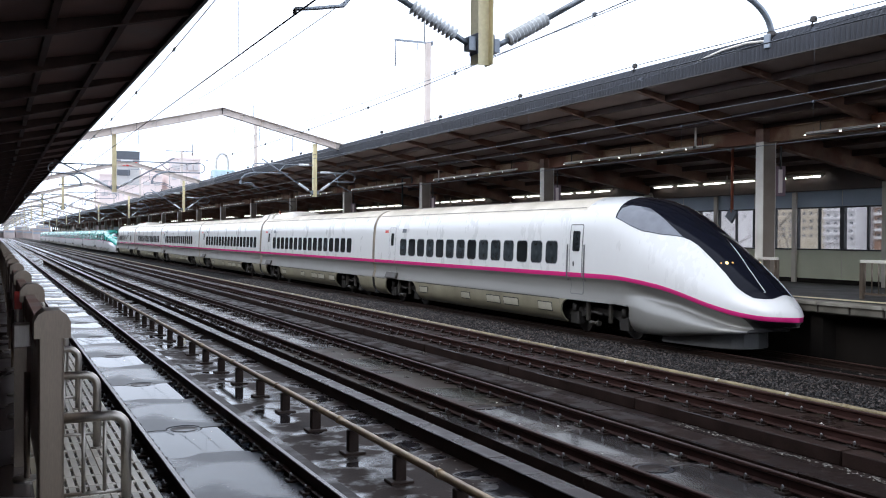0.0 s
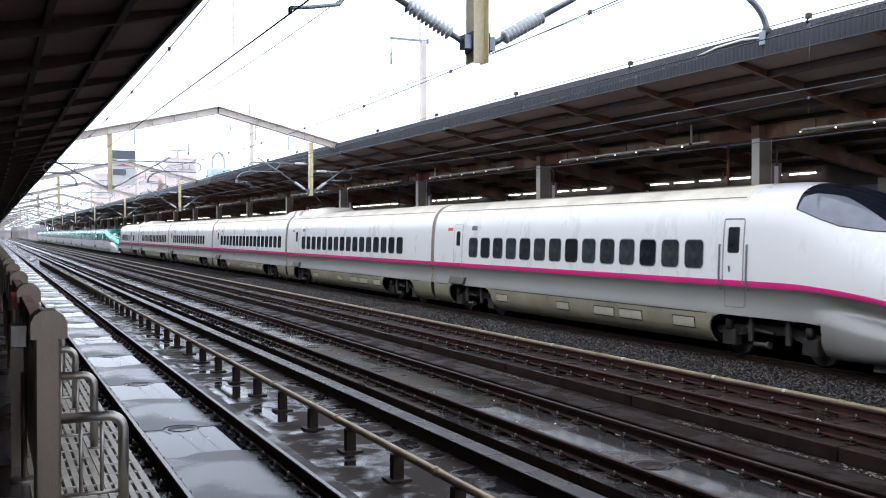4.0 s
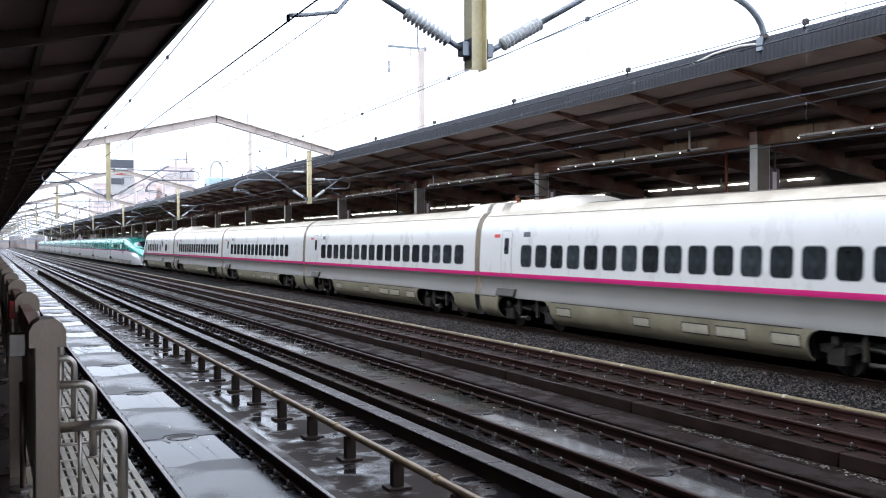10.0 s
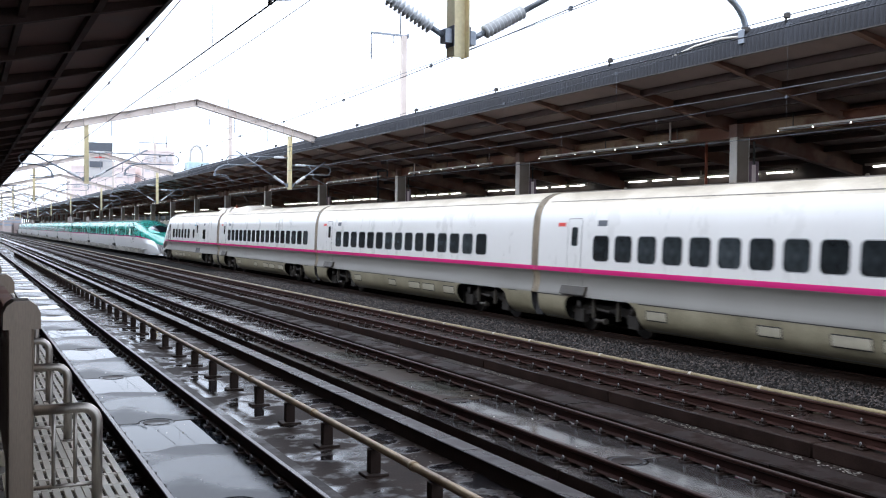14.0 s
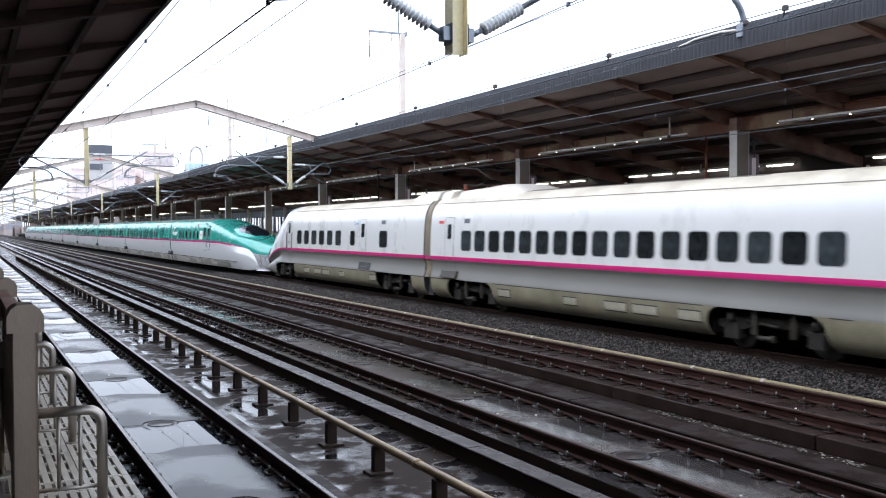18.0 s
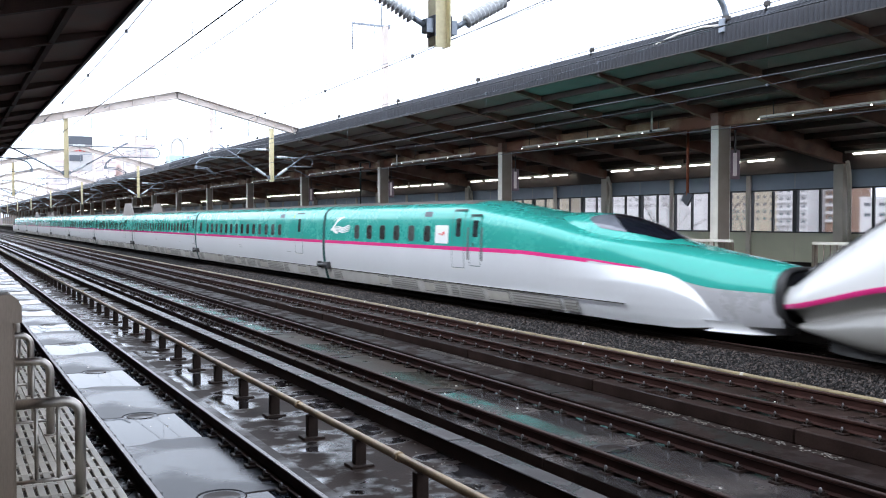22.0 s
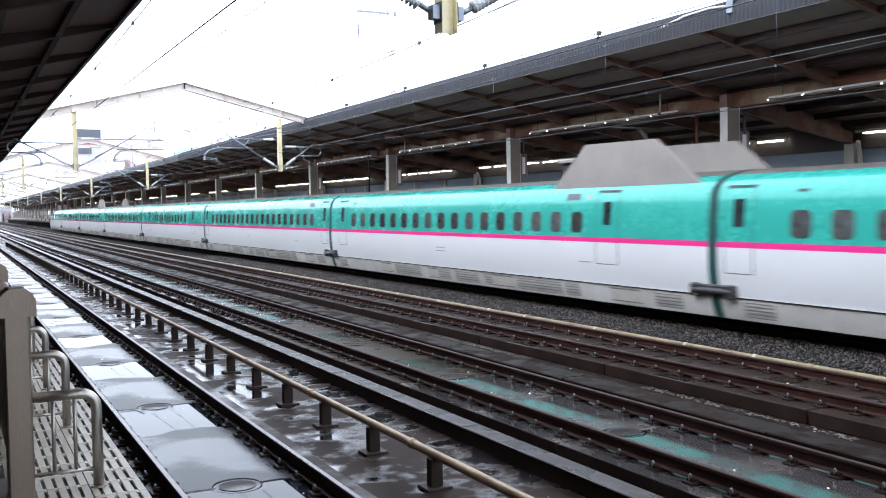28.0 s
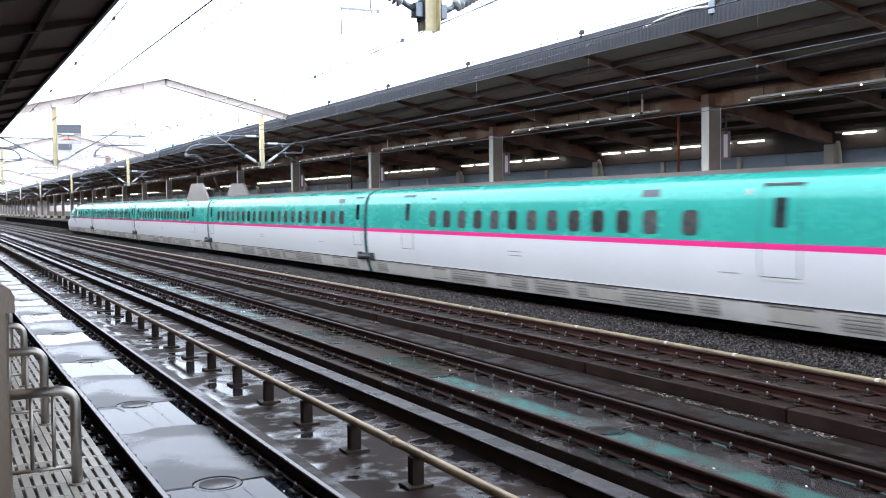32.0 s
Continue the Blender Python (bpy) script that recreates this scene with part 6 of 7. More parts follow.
def white_train():
    cars = []
    j1 = 40.93
    # leading car
    car = thing("train_car", "white leading train car, pink stripe, sloping black-glazed nose", "train car", "white train cars")
    cut = [(1.35, 4.9), (15.85, 19.35)]
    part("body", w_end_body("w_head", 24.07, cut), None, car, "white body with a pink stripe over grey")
    window_row(car, W_SECTION, "w", [3.48 + 0.916 * i for i in range(14)], 0.67, 2.03, 2.71, 0.13)
    door(car, W_SECTION, "w", 1.90, 2.60, 1.15, 3.2, 0.30, (2.42, 2.95))
    door(car, W_SECTION, "w2", 16.41, 17.11, 1.15, 3.22, 0.38, (2.42, 3.02))
    finish_white(car, cut, [3.1, 17.6], 19.36, 0.42)
    head_details(car, 24.07)
    cars.append((car, j1, 0))
    for n in range(4):
        car = thing("train_car", "white train car with a pink stripe above a grey lower side", "train car", "white train cars")
        cut = [(1.35, 4.9), (15.0, 18.7)]
        start, end, shift, bellows = ((0.19, 20.36, 0.30, 0.0), (0.04, 20.31, 0.14, -0.15), (0.09, 20.16, 0.05, -0.10), (0.14, 20.21, -0.10, -0.15))[n]
        part("body", w_mid_body(cut, end, start), None, car, "white body with a pink stripe over grey")
        first, step, count = ((3.40, 0.917, 16), (3.22, 0.988, 17), (3.10, 0.987, 15), (2.99, 0.986, 17))[n]
        centres = [first + step * i for i in range(count)]
        window_row(car, W_SECTION, "w", centres, 0.66 if n == 0 else 0.72, 2.03, 2.71, 0.13)
        door(car, W_SECTION, "w", 1.45 + shift, 2.15 + shift, 1.15, 3.2, 0.30, (2.42, 2.95))
        finish_white(car, cut, [3.1, 16.9], 20.04, shift, bellows)
        if n in (0, 3):
            roof_hump(car, HOOD_SHORT, "short white roof hood")
            roof_hump(car, HOOD_LONG, "long white roof hood in front of the pantograph")
            pantograph_base(car, 1.2)
        if n == 1:
            roof_hump(car, HOOD_REAR, "white roof hood behind the pantograph")
        cars.append((car, j1 + 20.5 * (n + 1), 0))
    car = thing("train_car", "white rear train car with pink stripe, coupled to green train", "train car", "white train cars")
    cut = [(1.6, 5.3), (16.6, 19.9)]
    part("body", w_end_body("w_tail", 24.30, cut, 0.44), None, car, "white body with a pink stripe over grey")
    window_row(car, W_SECTION, "w", [9.82 + 1.165 * i for i in range(6)], 0.74, 2.03, 2.71, 0.13)
    window_row(car, W_SECTION, "w", [4.42], 0.84, 2.02, 2.70, 0.13)
    window_row(car, W_SECTION, "w", [7.97], 0.58, 2.05, 2.69, 0.12)
    door(car, W_SECTION, "w", 6.35, 7.10, 1.15, 3.2, 0.36, (2.42, 3.02))
    door(car, W_SECTION, "w2", 17.0, 17.7, 1.15, 3.22, 0.30, (2.55, 3.1))
    finish_white(car, cut, [3.4, 18.2], 19.9, None, None)
    mark(car, W_SECTION, "w", "display_panel", 4.44, 0.45, 2.98, 3.14, M["sign_dark"], "dark destination display")
    mark(car, W_SECTION, "w", "name_mark", 7.42, 0.36, 2.98, 3.06, M["blue"], "small blue mark")
    mark(car, W_SECTION, "w", "vent_grille", 6.62, 1.40, 1.02, 1.33, M["seal"], "dark grille low on the side")
    roof_hump(car, ((0.16, 4.23), (1.2, 4.23), (2.0, 4.17), (2.8, 4.04), (3.5, 3.90)), "white roof hood")
    head_details(car, 24.30, False)
    cars.append((car, j1 + 82, 180))
    return cars


def finish_white(car, cut, bogies, u_end, shift=0.0, bellows=0.0):
    w_common(car, cut, u_end)
    for u in bogies:
        add_bogie(car, u)
    if bellows is not None:
        w_gaiter(car, bellows)
    if shift is not None:
        mark(car, W_SECTION, "w", "name_mark", 1.12 + shift, 0.40, 2.97, 3.08, M["red"], "small red name mark")
        mark(car, W_SECTION, "w", "display_panel", 3.10 + shift, 0.42, 2.98, 3.14, M["sign_dark"], "dark destination display")
        plate = side_mesh(("foot_plate", "w"), lambda: Shape().prism([(-1.56, 1.03), (-1.56, 1.05), (-1.475, 1.28), (-1.36, 1.28), (-1.36, 1.03)], "y", -0.60, 0.60), M["bogie_light"])
        both(car, "foot_plate", plate, 1.80 + shift, "grey folded step below the door")


def pantograph_base(car, u):
    s = Shape()
    for x in (-0.5, 0.5):
        insulator(s, (x, -u, 3.98), (x, -u, 4.40), 0.085)
    part("roof_insulator", s, M["rust_red"], car, "dark red roof insulators")
    s = Shape().tube([(0, -u, 4.40), (0, -(u + 1.1), 4.55), (0.0, -(u - 0.1), 5.0)], 0.025, 6).tube([(-0.8, -(u - 0.1), 5.0), (0.8, -(u - 0.1), 5.0)], 0.02, 6)
    s.box(-0.55, 0.55, -(u + 0.1), -(u - 0.1), 4.38, 4.42)
    part("pantograph", s, M["iron"], car, "dark pantograph")


def head_details(car, length, lamps=True):
    part("windscreen", glass_patch(length, 0.006), M["windscreen"], car, "long black sloping windscreen")
    for d in (-1, 1):
        def place(a, b):
            u = 18.55 + 2.25 * a
            low = lerp(GLASS_EDGE, u) + 0.006
            return u, low + (max(low, lerp(SIDE_TOP, u)) - low) * b
        part("side_window", small_patch(length, d, place, 24, 6, 0.013), M["side_glass"], car, "grey tinted cab side window")
    # snow plough under the nose
    rows = []
    for u, w in ((20.4, 1.10), (21.4, 1.00), (22.0, 0.84), (22.45, 0.60), (22.65, 0.38), (22.75, 0.0)):
        rows.append([(-w, -u, 0.11), (-w * 0.98, -u, 0.52)])
    rows += [[(-x, y, z) for x, y, z in r] for r in rows[-2::-1]]
    part("snow_plough", Shape().grid(rows, smooth=False), M["plough"], car, "pale metal plough under the nose")
    if lamps:
        for d in (-1, 1):
            for u0, f0, hu, hf, m in ((22.16, 0.64, 0.036, 0.017, "lamp_warm"), (22.06, 0.585, 0.02, 0.010, "lamp_dim"), (22.25, 0.70, 0.02, 0.014, "lamp_dim")):
                s = small_patch(length, d, lambda a, b: (u0 - hu + 2 * hu * a, f0 - hf + 2 * hf * b), 3, 3, 0.013)
                part("headlamp", s, M[m], car, "warm lit lamp behind the black glass")
    path = [on_nose(length, u, f, -1, 0.03) for u, f in ((21.55, 0.985), (21.8, 0.95), (22.04, 0.91), (22.42, 0.84), (22.6, 0.80), (22.81, 0.76), (23.1, 0.68), (23.28, 0.623), (23.27, 0.59))]
    part("wiper", Shape().tube(path, 0.014, 6), M["chrome"], car, "thin bright wiper")


G_MATS = [M["green_paint"], M["pink_paint"], M["lower_white"], M["lower_skirt"], M["windscreen"], M["seal"], M["nose_shade"], M["roof_green"]]
GN_END = 24.72
GN_TOP = ((0, 3.62), (11.8, 3.62), (12.9, 3.53), (14.1, 3.37), (15.45, 3.19), (16.7, 3.0), (17.6, 2.84), (18.5, 2.66), (20.0, 2.42), (21.2, 2.28), (22.4, 2.12), (23.3, 2.00), (24.1, 1.90), (24.5, 1.83), (24.72, 1.77))
GN_LOW = ((0, 0.22), (22.0, 0.25), (23.3, 0.36), (23.9, 0.42), (24.72, 0.46))
GN_WIDE = ((0, 1.675), (15.0, 1.675), (18.0, 1.62), (20.0, 1.47), (21.3, 1.27), (22.4, 1.06), (23.4, 0.93), (24.0, 0.84), (24.5, 0.74), (24.72, 0.68))
GN_STRIPE = ((0, 1.97), (16.0, 1.97), (17.5, 1.91), (19.2, 1.83), (21.2, 1.66), (22.0, 1.45), (22.6, 1.28), (23.4, 1.23), (24.72, 1.22))
CHEEK_WIDE = ((17.0, 1.655), (19.0, 1.645), (20.5, 1.615), (21.5, 1.55), (22.0, 1.44), (22.4, 1.30), (22.7, 1.18), (22.95, 1.06), (23.2, 0.95))
CHEEK_TOP = ((17.0, 1.88), (19.0, 1.82), (20.2, 1.74), (21.0, 1.68), (21.7, 1.60), (22.1, 1.52), (22.4, 1.41), (22.6, 1.28), (22.78, 1.10), (22.95, 0.88), (23.2, 0.60))


def g_stretch(u):
    """Draws the long nose out to its full reach."""
    return u + 1.3 * max(0.0, (u - 13.0) / 11.72)


def g_zone(z, u, nose=False):
    # white nose front greyed below the stripe: its shade is in the paint
    if nose and u > 21.5 and z < 1.84:
        return 6
    if z < 0.70:
        return 3
    if z < 1.84:
        return 2
    if z < 1.97:
        return 1 if not nose or u < (19.3 if z < 1.905 else 21.2) else 2 if u < 21.5 else 6
    return 7 if z > 3.50 and (not nose or u < 13) else 0


def g_end_body():
    def build():
        st = frange(0.14, 12.5, 3.1)[:-1] + frange(12.5, 23.9, 0.2)[:-1] + frange(23.9, GN_END, 0.05)
        us = [0.0] + frange(12.3, 23.9, 0.2) + frange(23.95, GN_END, 0.05)
        tabs = [[(u, eased(t, u, GN_END)) for u in us] for t in (GN_TOP, GN_LOW, GN_WIDE, GN_STRIPE)]
        sh = shell(G_SECTION, st, *tabs, ((0, 3.05), (13, 3.05), (16.9, 2.65), (19.0, 2.3), (21.5, 2.05), (24.1, 1.68), (24.72, 1.58)), lambda z, u: g_zone(z, u, True), [], extra=5, band=1.84,
                   bend=lambda u: min(0.8, max(0.0, (u - 20) / 4)))
        sh.v = [(x, -g_stretch(-y), z) for x, y, z in sh.v]
        return sh
    return side_mesh(("body", "g_end"), build, G_MATS)


def g_cheeks(car):
    """The white fairings that stay full width beside the narrowing nose and end in a rounded edge."""
    for d in (-1, 1):
        rows = []
        for u in frange(17.6, 23.2, 0.07):
            skin, zt = eased(GN_WIDE, u, GN_END), eased(CHEEK_TOP, u, 23.25)
            grow = min(1.0, max(0.0, (u - 17.7) / 3.0))
            w = skin + max(0.0, eased(CHEEK_WIDE, u, 23.25) - skin) * grow + (0.006 if u > 17.65 else -0.03)
            zb = 0.235 + 0.10 * max(0.0, (u - 22.2))
            row = []
            for i in range(31):
                q = i / 30
                z = zb + (zt - zb) * q
                k = lerp(G_SECTION, z) / 1.675
                fall = (1 - q ** (14 - 10 * grow)) ** 0.5
                bank = 1 - max(0.0, (q - 0.66) / 0.34) ** 1.15 if q < 0.999 else 0.0
                lean = fall + (min(fall, bank) - fall) * min(1.0, grow * 1.4)
                row.append((d * (skin * k - 0.03 + (w - skin + 0.03) * k * lean), -g_stretch(u), z))
            rows.append(row)
        part("cheek", Shape().grid(rows), M["lower_white"], car, "white swelling cheek of the nose")


def g_mid_body():
    def build():
        return shell(G_SECTION, frange(0.14, 24.86, 4.0), flat(3.62), flat(0.22), flat(1.675), flat(1.97), flat(3.05), g_zone, [], extra=5, band=1.84)
    return side_mesh(("body", "g_mid"), build, G_MATS)


CAB_TOP = ((16.2, 3.06), (16.95, 3.08), (17.55, 3.09), (18.6, 3.05), (19.35, 2.93), (20.05, 2.74), (20.7, 2.49), (21.15, 2.34), (21.75, 2.21), (22.4, 2.12))
CAB_WIDE = ((16.2, 0.28), (17.0, 0.76), (17.8, 0.99), (18.6, 1.08), (19.6, 1.07), (20.4, 0.96), (21.2, 0.74), (21.8, 0.48), (22.4, 0.12))


def g_cockpit(car):
    """The rounded cab: a green hood, with side windows and a windscreen that meet along a slanting bar."""
    def skin(u, a, d, proud):
        base, top, w = lerp(GN_TOP, u) - 0.42, lerp(CAB_TOP, u), lerp(CAB_WIDE, u)
        x, h = math.sin(math.pi / 2 * a), max(0.0, math.cos(math.pi / 2 * a))
        return (d * (w + proud) * x, -g_stretch(u), base + (top - base + proud) * h ** 0.72)
    us, na = frange(16.2, 22.4, 0.1), 18
    rows = [[skin(u, abs(j) / na, -1 if j < 0 else 1, 0.0) for j in range(-na, na + 1)] for u in us]
    part("cab", Shape().grid(rows), M["green_paint"], car, "smooth green cab hood")
    u0, u1 = 18.36, 21.08

    def low(u):
        t = (u - u0) / (u1 - u0)
        return 0.40 + 0.27 * min(1.0, t / 0.28) ** 0.5 - 0.36 * max(0.0, (t - 0.3) / 0.7) ** 1.6

    def high(u):
        return 0.40 * max(0.0, 1 - (u - u0) / 0.42) ** 0.6

    def bar(u):
        return max(high(u), min(low(u), 0.12 + 0.36 * (u - 18.75)))
    for d in (-1, 1):
        side = [[skin(u, bar(u) + (low(u) - bar(u)) * k / 8, d, 0.010) for k in range(9)] for u in frange(u0, 20.15, 0.06)]
        part("side_window", Shape().grid(side), M["side_glass"], car, "grey tinted cab side window")
        front = [[skin(u, high(u) + (bar(u) - high(u)) * k / 8, d, 0.010) for k in range(9)] for u in frange(u0 + 0.12, u1, 0.06)]
        part("windscreen", Shape().grid(front), M["windscreen"], car, "dark sloping windscreen half")


def g_common(car, length):
    under_box(car, 0.2, length - (0.2 if length > 24.9 else 4.5), 1.20, [])
    ridge = side_mesh(("skirt_rail", length), lambda: strip(Shape(), G_SECTION, 0.2, length - (0.2 if length > 24.9 else 3.0), 0.705, 0.735, 0.022, n=1), M["chrome"])
    part("skirt_rail", ridge, None, car, "bright rail along the skirt")
    fr = side_mesh(("skirt_rail_far", length), lambda: strip(Shape(), G_SECTION, -length + (0.2 if length > 24.9 else 3.0), -0.2, 0.705, 0.735, 0.022, n=1), M["chrome"])
    part("skirt_rail", fr, None, car, at=pose(0, 0, 0, 0, 0, 180))
    units = ((1.3, 0.9, 1), (6.1, 1.0, 0), (8.1, 2.3, 1), (10.3, 0.7, 0), (11.2, 0.9, 1), (12.9, 1.6, 1), (14.4, 0.5, 1), (15.3, 1.3, 0), (17.4, 2.5, 1), (19.2, 0.7, 1), (21.6, 1.2, 0), (23.3, 1.0, 1))
    if length < 24.9:
        units = ((1.4, 1.0, 1), (6.4, 1.0, 0), (8.3, 2.3, 1), (10.45, 0.74, 0), (11.35, 0.87, 1), (13.55, 1.56, 1), (12.4, 0.5, 1), (15.3, 1.3, 0), (17.45, 2.6, 1), (19.25, 0.65, 1))
    for u, w, kind in units:
        if kind:
            def build(w=w):
                s = strip(Shape(), G_SECTION, -w / 2, w / 2, 0.30, 0.64, 0.004, mat=1, n=2)
                for k in range(4):
                    strip(s, G_SECTION, -w / 2 + 0.02, w / 2 - 0.02, 0.318 + 0.082 * k, 0.364 + 0.082 * k, 0.018, n=1)
                return s
            both(car, "louvre", side_mesh(("louvre", w), build, [M["louvre_grey"], M["louvre_gap"]]), u, "grey skirt louvre")
        else:
            both(car, "skirt_hatch", side_mesh(("skirt_hatch", w), lambda: strip(strip(Shape(), G_SECTION, -w / 2 - 0.03, w / 2 + 0.03, 0.30, 0.66, 0.003, mat=1, n=1), G_SECTION, -w / 2, w / 2, 0.33, 0.62, 0.010, n=1), [M["hatch_pale"], M["door_seam"]]), u, "plain pale skirt hatch")
    def build():
        s = Shape()
        ring = [(-x * 0.98, z * 0.993) for z, x in G_SECTION] + [(x * 0.98, z * 0.993) for z, x in G_SECTION[-2::-1]]
        s.prism(ring, "y", -0.17, 0.17)
        for d in (-0.12, 0.0, 0.12):
            s.prism([(x * 1.025, z * 1.006) for x, z in ring], "y", d - 0.03, d + 0.03)
        return s
    part("gaiter", side_mesh(("gaiter", "g"), build, M["gaiter_dark"]), None, car, "dark green gangway bellows")
    def damper():
        s = Shape().bevel_box(-0.12, 0.06, -0.62, 0.62, 0.74, 0.98, 0.03)
        s.tube([(0.10, -0.66, 0.84), (0.10, 0.66, 0.84)], 0.075, 10)
        for y in (-0.70, 0.44):
            s.bevel_box(-0.12, 0.15, y, y + 0.26, 0.70, 1.0, 0.03)
        return s
    me = side_mesh(("yaw_damper", "g"), damper, M["seal"])
    part("yaw_damper", me, None, car, "black damper between the cars", at=pose(1.60, 0, 0))
    part("yaw_damper", me, None, car, "black damper between the cars", at=pose(-1.60, 0, 0, 0, 0, 180))
    for u in (4.0, length - 4.0 if length > 24.9 else 18.0):
        add_bogie(car, u)


def emblem(car, u):
    """A white bird: a crescent neck and wing with four feathers swept back."""
    def skin(y, z):
        return (-(side_width(G_SECTION, z) + 0.005), -y, z)
    s = Shape()

    def blade(pts, w, power=0.8):
        """A tapering stroke through points of (along, height)."""
        rows, n = [], 18
        for k in range(n + 1):
            t = k / n
            q = t * (len(pts) - 1)
            m = min(int(q), len(pts) - 2)
            p0, p1, p2, p3 = pts[max(0, m - 1)], pts[m], pts[m + 1], pts[min(len(pts) - 1, m + 2)]
            f = q - m
            y, z = (0.5 * (2 * b + (c - a) * f + (2 * a - 5 * b + 4 * c - d) * f * f + (3 * b - a - 3 * c + d) * f ** 3) for a, b, c, d in zip(p0, p1, p2, p3))
            h = max(0.004, w * math.sin(math.pi * min(0.97, 0.06 + 0.92 * t)) ** power)
            rows.append([skin(y, z - h / 2), skin(y, z + h / 2)])
        s.grid(rows)
    # head and neck swept up into the long wing, a thin second arc over it, then the tail feathers
    blade(((0.0, 2.44), (0.38, 2.56), (0.72, 2.80), (1.10, 2.93), (1.62, 3.00)), 0.15)
    blade(((0.30, 2.82), (0.62, 2.93), (1.02, 2.985)), 0.03)
    blade(((0.02, 2.44), (0.35, 2.46), (0.75, 2.42)), 0.13)
    blade(((0.30, 2.40), (0.62, 2.33), (0.95, 2.30)), 0.09)
    for z0, z1, e, w in ((2.54, 2.66, 2.30, 0.060), (2.47, 2.585, 2.38, 0.058), (2.405, 2.50, 2.36, 0.054), (2.345, 2.40, 2.22, 0.050)):
        blade(((0.45, z0), (0.95, z0 + 0.035), (1.45, z0 - 0.015), (1.95, (z0 + z1) / 2 + 0.01), (e, z1)), w, 0.5)
    part("emblem", s, M["emblem_white"], car, "white winged bird emblem", at=pose(0, -u, 0))


def shield_plates(car, u0):
    """The tapered noise shields beside the pantograph."""
    for x in (-1.42, 1.30):
        prof = [(-(u0 + a), z) for a, z in ((0.0, 3.25), (1.7, 4.50), (4.6, 4.46), (6.4, 3.25))]
        s = Shape().prism(prof, "x", x, x + 0.12)
        part("noise_shield", s, M["shield"], car, "grey tapered noise shield")
    s = Shape().tube([(0, -(u0 + 2.0), 3.7), (0.0, -(u0 + 3.0), 4.3), (0.0, -(u0 + 2.2), 4.95)], 0.03, 6).tube([(-0.8, -(u0 + 2.2), 4.95), (0.8, -(u0 + 2.2), 4.95)], 0.025, 6)
    part("pantograph", s, M["iron"], car, "dark pantograph between the shields")
    part("roof_drum", Shape().bevel_box(-0.5, 0.5, -(u0 - 0.2), -(u0 - 0.9), 3.5, 4.12, 0.10), M["iron"], car, "dark insulated cable box on the roof")
    part("drum_cap", Shape().bevel_box(-0.62, 0.62, -(u0 - 0.12), -(u0 - 0.98), 4.124, 4.24, 0.05), M["shield"], car, "grey cap of the cable box")


